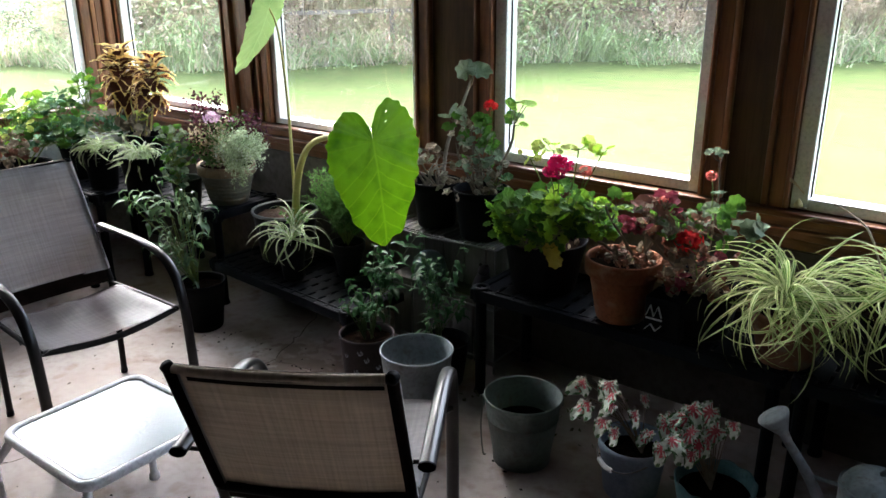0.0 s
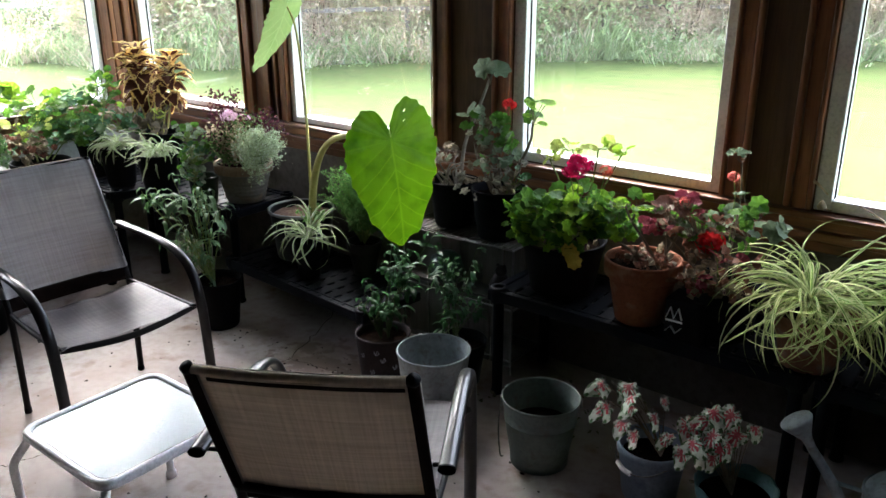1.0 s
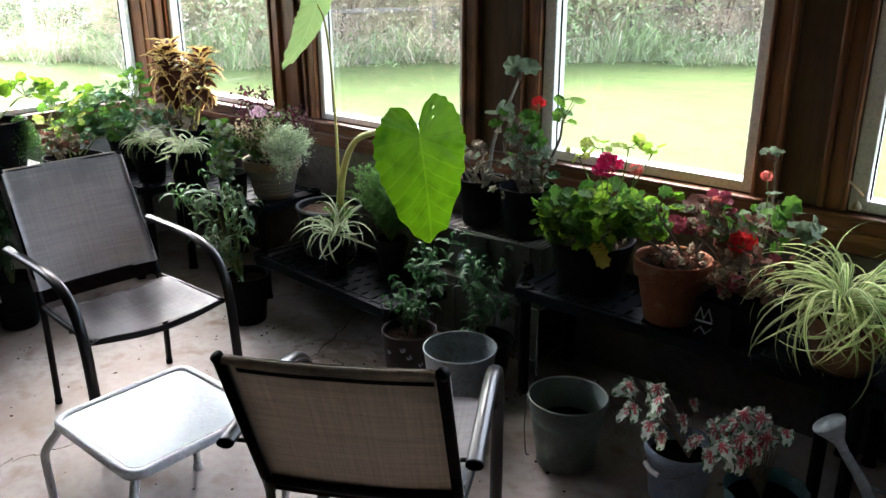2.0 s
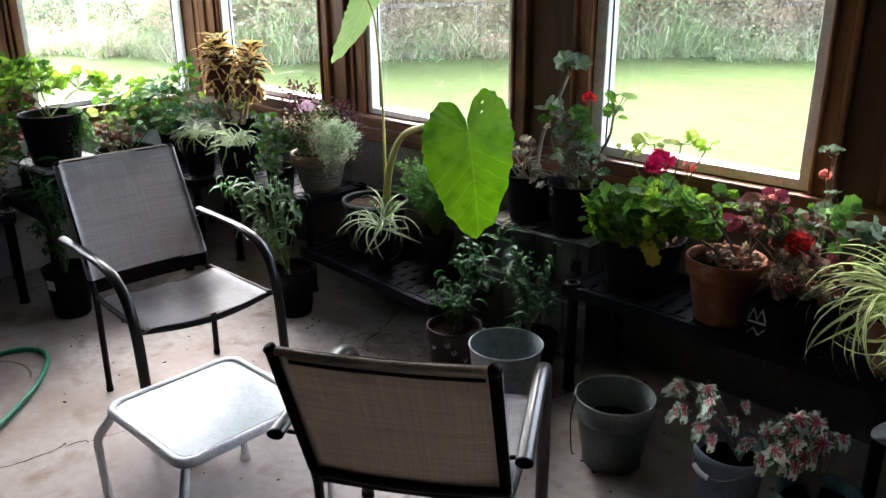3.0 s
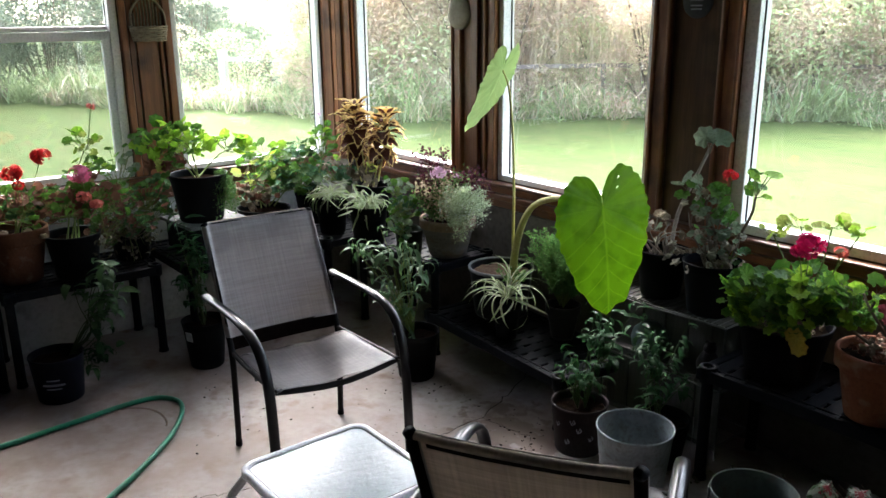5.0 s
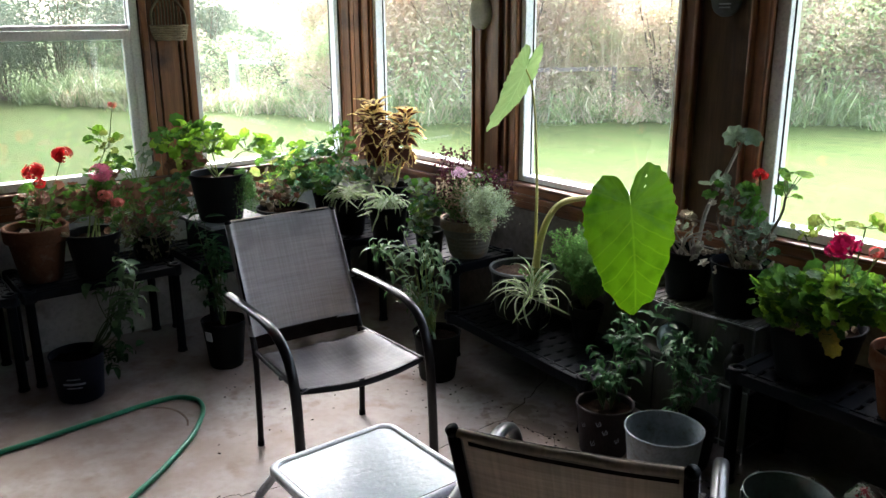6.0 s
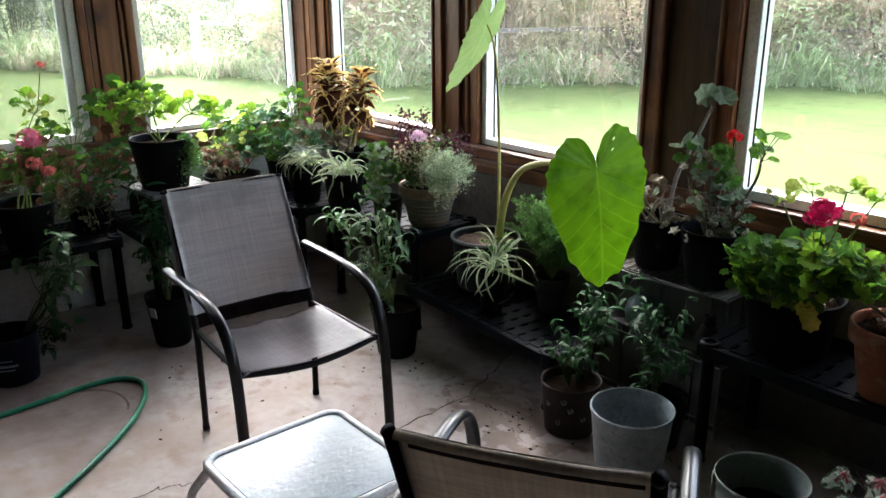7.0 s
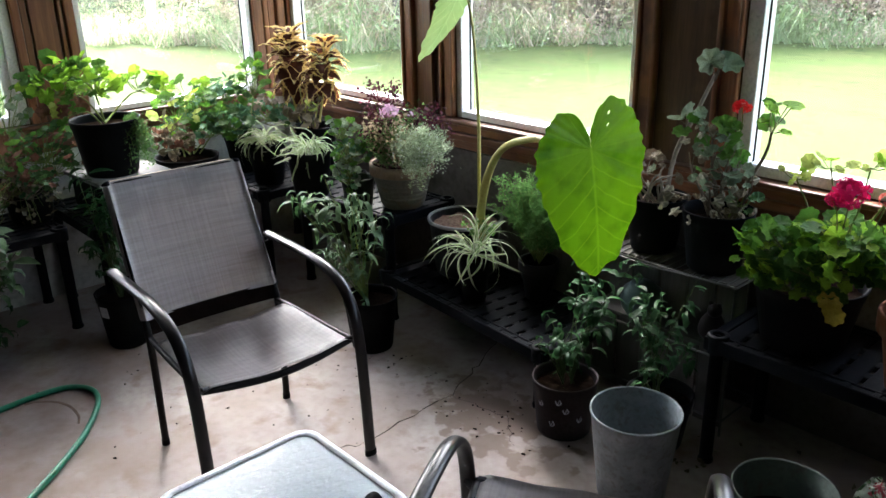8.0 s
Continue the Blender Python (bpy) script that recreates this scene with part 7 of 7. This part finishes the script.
part("body", lathe([(0.0, 0.006), (0.088, 0.0), (0.092, 0.008), (0.110, 0.165), (0.116, 0.167), (0.118, 0.196), (0.114, 0.200), (0.107, 0.196), (0.10, 0.12)], 36), blue_plastic, p)
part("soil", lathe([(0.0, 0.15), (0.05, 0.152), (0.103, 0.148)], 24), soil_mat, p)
part("handle", tube([(-0.115, -0.02, 0.178), (-0.085, -0.088, 0.150), (-0.02, -0.126, 0.138), (0.05, -0.115, 0.15), (0.112, -0.03, 0.178)], 0.0025, 6), wire_mat, p)
part("grip", tube([(-0.075, -0.100, 0.146), (-0.045, -0.121, 0.141), (-0.015, -0.128, 0.138)], 0.0085, 8), print_white, p)


def caladium(ob, spots, root, seed):
    r = random.Random(seed)
    me = leaf_mesh("caladium", caladium_white, (caladium_red, caladium_green))
    for x, y, z, s in [(x + dx * r.uniform(-0.03, 0.025), y + r.uniform(-0.03, 0.03), z + r.uniform(-0.03, 0.03), s * f) for dx, f in ((0, 1.0), (1, 0.85)) for x, y, z, s in spots]:
        q = Vector((x, y, z))
        stem_from(ob, [root, Vector(root).lerp(q, 0.5) + Vector((0, 0.01, 0.03)), q + Vector((0, 0.01, 0.0))], 0.002, 0.0014, stem_woody)
        put_leaf(ob, me, local(ob, q), (r.uniform(-1.0, 1.0), -0.75, -0.75 + r.uniform(-0.5, 0.7)), s * r.uniform(0.9, 1.2), r.uniform(-0.9, 0.9))


caladium(p, [(-0.66, 2.42, 0.40, 0.08), (-0.60, 2.43, 0.39, 0.09), (-0.55, 2.42, 0.385, 0.085), (-0.63, 2.40, 0.345, 0.08), (-0.56, 2.37, 0.30, 0.075), (-0.42, 2.38, 0.285, 0.06), (-0.50, 2.45, 0.36, 0.06)], (-0.47, 2.47, 0.15), 2)
p = thing("scalloped_pot", (-0.21, 2.44, 0), "dark teal scalloped pot of pink and white caladiums", "plant")
bm = lathe([(0.0, 0.004), (0.085, 0.0), (0.09, 0.01), (0.120, 0.13), (0.126, 0.165), (0.119, 0.165), (0.108, 0.10)], 48)
for v in bm.verts:
    if v.co.z > 0.12:
        v.co.z += 0.012 * abs(math.sin(5 * math.atan2(v.co.y, v.co.x)))
part("pot", bm, teal_plastic, p)
part("soil", lathe([(0.0, 0.13), (0.05, 0.132), (0.111, 0.128)], 24), soil_mat, p)
caladium(p, [(-0.38, 2.42, 0.37, 0.085), (-0.33, 2.43, 0.40, 0.10), (-0.29, 2.43, 0.39, 0.10), (-0.24, 2.45, 0.41, 0.09), (-0.30, 2.38, 0.33, 0.09), (-0.35, 2.36, 0.30, 0.085), (-0.25, 2.40, 0.32, 0.10), (-0.21, 2.44, 0.36, 0.09), (-0.28, 2.40, 0.28, 0.08), (-0.36, 2.40, 0.34, 0.07)], (-0.22, 2.44, 0.13), 3)
can = thing("watering_can", (0.22, 2.52, 0), "old galvanised watering can with a broad rose", "watering can")
part("body", lathe([(0.0, 0.004), (0.098, 0.0), (0.102, 0.012), (0.098, 0.016), (0.100, 0.27), (0.104, 0.275), (0.104, 0.285), (0.098, 0.29), (0.096, 0.282), (0.096, 0.22)], 36), zinc, can)
part("hood", lathe([(0.097, 0.285), (0.080, 0.31), (0.045, 0.325), (0.0, 0.33)], 24), zinc, can)
part("spout", tube([(-0.09, -0.02, 0.07), (-0.16, -0.035, 0.24), (-0.255, -0.055, 0.385)], 0.021, 12, end=0.013), zinc, can)
rose = part("rose", lathe([(0.012, -0.05), (0.016, -0.02), (0.045, 0.03), (0.048, 0.036), (0.046, 0.042), (0.0, 0.050)], 24), zinc, can)
rose.matrix_local = Matrix.Translation((-0.272, -0.060, 0.415)) @ Vector((-0.55, -0.12, 0.82)).to_track_quat("Z", "Y").to_matrix().to_4x4()
part("brace", tube([(-0.09, -0.02, 0.265), (-0.185, -0.04, 0.275)], 0.006, 6), zinc, can)
part("handle", tube([(0.0, 0.0, 0.33), (0.08, 0.01, 0.40), (0.16, 0.02, 0.30), (0.10, 0.01, 0.10)], 0.009, 8), zinc, can)

litter = bmesh.new()
rl = random.Random(88)


def litter_spot():
    return Vector((rl.uniform(-1.75, -0.2), 2.58 + abs(rl.gauss(0, 0.16)), rl.uniform(0.004, 0.012)))


leaf_cloud(litter, 130, 0.022, litter_spot, rl, lambda q: 0)
tagged(part("leaf_litter", litter, dry_small, None, smooth=False), "small dry fallen leaves on the floor under the shelf", "leaves", "", "stuff")

# --- on the posts ---
basket = thing("wall_basket", (WX + 0.055, 1.80, 1.63), "small woven wicker wall basket hanging on the window post", "basket")
bm = bmesh.new()
for k in range(7):
    z, w = 0.012 * k, 0.088 + 0.0025 * k
    tube([(0.050 * math.sin(a) * (1 + 0.03 * k) - 0.02, w * math.cos(a), z + 0.002 * math.sin(9 * a + k * math.pi)) for a in (math.pi * j / 14 for j in range(15))], 0.0062, 6, bm, 2)
    tube([(-0.02, -w, z), (-0.02, w, z)], 0.006, 6, bm)
part("weave", bm, wicker, basket)
part("handle", tube([(-0.01, -0.095, 0.07), (-0.02, -0.085, 0.16), (-0.025, 0.0, 0.24), (-0.02, 0.085, 0.16), (-0.01, 0.095, 0.07)], 0.007, 8), wicker, basket)
bm = bmesh.new()
for k in range(9):
    y = -0.072 + 0.018 * k
    h = 0.15 - 0.09 * (abs(y) / 0.08) ** 2
    tube([(-0.026, y, 0.05), (-0.026, y, 0.07 + h)], 0.005, 5, bm)
part("back_weave", bm, wicker, basket)
plq = thing("wall_ornament", (-3.25, NY - 0.02, 1.76), "round pale carved ornament hanging on the window post", "ornament")
part("disc", lathe([(0.0, 0.02), (0.05, 0.022), (0.085, 0.012), (0.092, 0.0), (0.06, -0.004), (0.0, -0.004)], 28), shell_mat, plq).matrix_local = pose(0, -0.004, 0, 90, 0, 0)
sign = thing("wall_sign", (-1.755, NY - 0.004, 1.80), "dark round slate sign with worn pale lettering", "sign")
part("slab", lathe([(0.0, 0.012), (0.066, 0.012), (0.07, 0.006), (0.07, 0.0), (0.0, 0.0)], 32), slate_dark, sign).matrix_local = pose(0, 0, 0, 90, 0, 0)
for z, w in ((-0.022, 0.055), (-0.036, 0.05), (0.0, 0.06)):
    part("lettering_bar", boxes((-w / 2, w / 2, -0.0145, -0.0125, z, z + 0.006)), print_grey, sign, smooth=False)

orn = bmesh.new()
bmesh.ops.create_uvsphere(orn, u_segments=18, v_segments=12, radius=1.0)
for v in orn.verts:
    z = v.co.z
    v.co = Vector((v.co.x * 0.038 * (1.15 - 0.35 * z), v.co.y * 0.045 * (1.1 - 0.3 * z), 0.055 + z * 0.055))
for dx, dz, s in ((0.012, 0.118, 0.026), (-0.004, 0.142, 0.008), (0.028, 0.142, 0.008)):
    vs = bmesh.ops.create_uvsphere(orn, u_segments=14, v_segments=8, radius=s)["verts"]
    for v in vs:
        v.co = v.co + Vector((dx, -0.012, dz))
orn_ob = part("garden_ornament", orn, brown_plastic, None)
orn_ob.location = (-1.43, 2.915, 0.333)
tagged(orn_ob, "small dark rounded garden ornament on the crate ledge", "ornament")
ball = lathe([(0.0, 0.0), (0.045, 0.006), (0.072, 0.04), (0.078, 0.075), (0.068, 0.115), (0.04, 0.14), (0.0, 0.148)], 26)
ball_ob = part("glazed_ball", ball, teal_glaze, None)
ball_ob.location = (-1.71, 2.895, 0.333)
tagged(ball_ob, "pale teal glazed garden ball behind the pepper plant", "ornament")
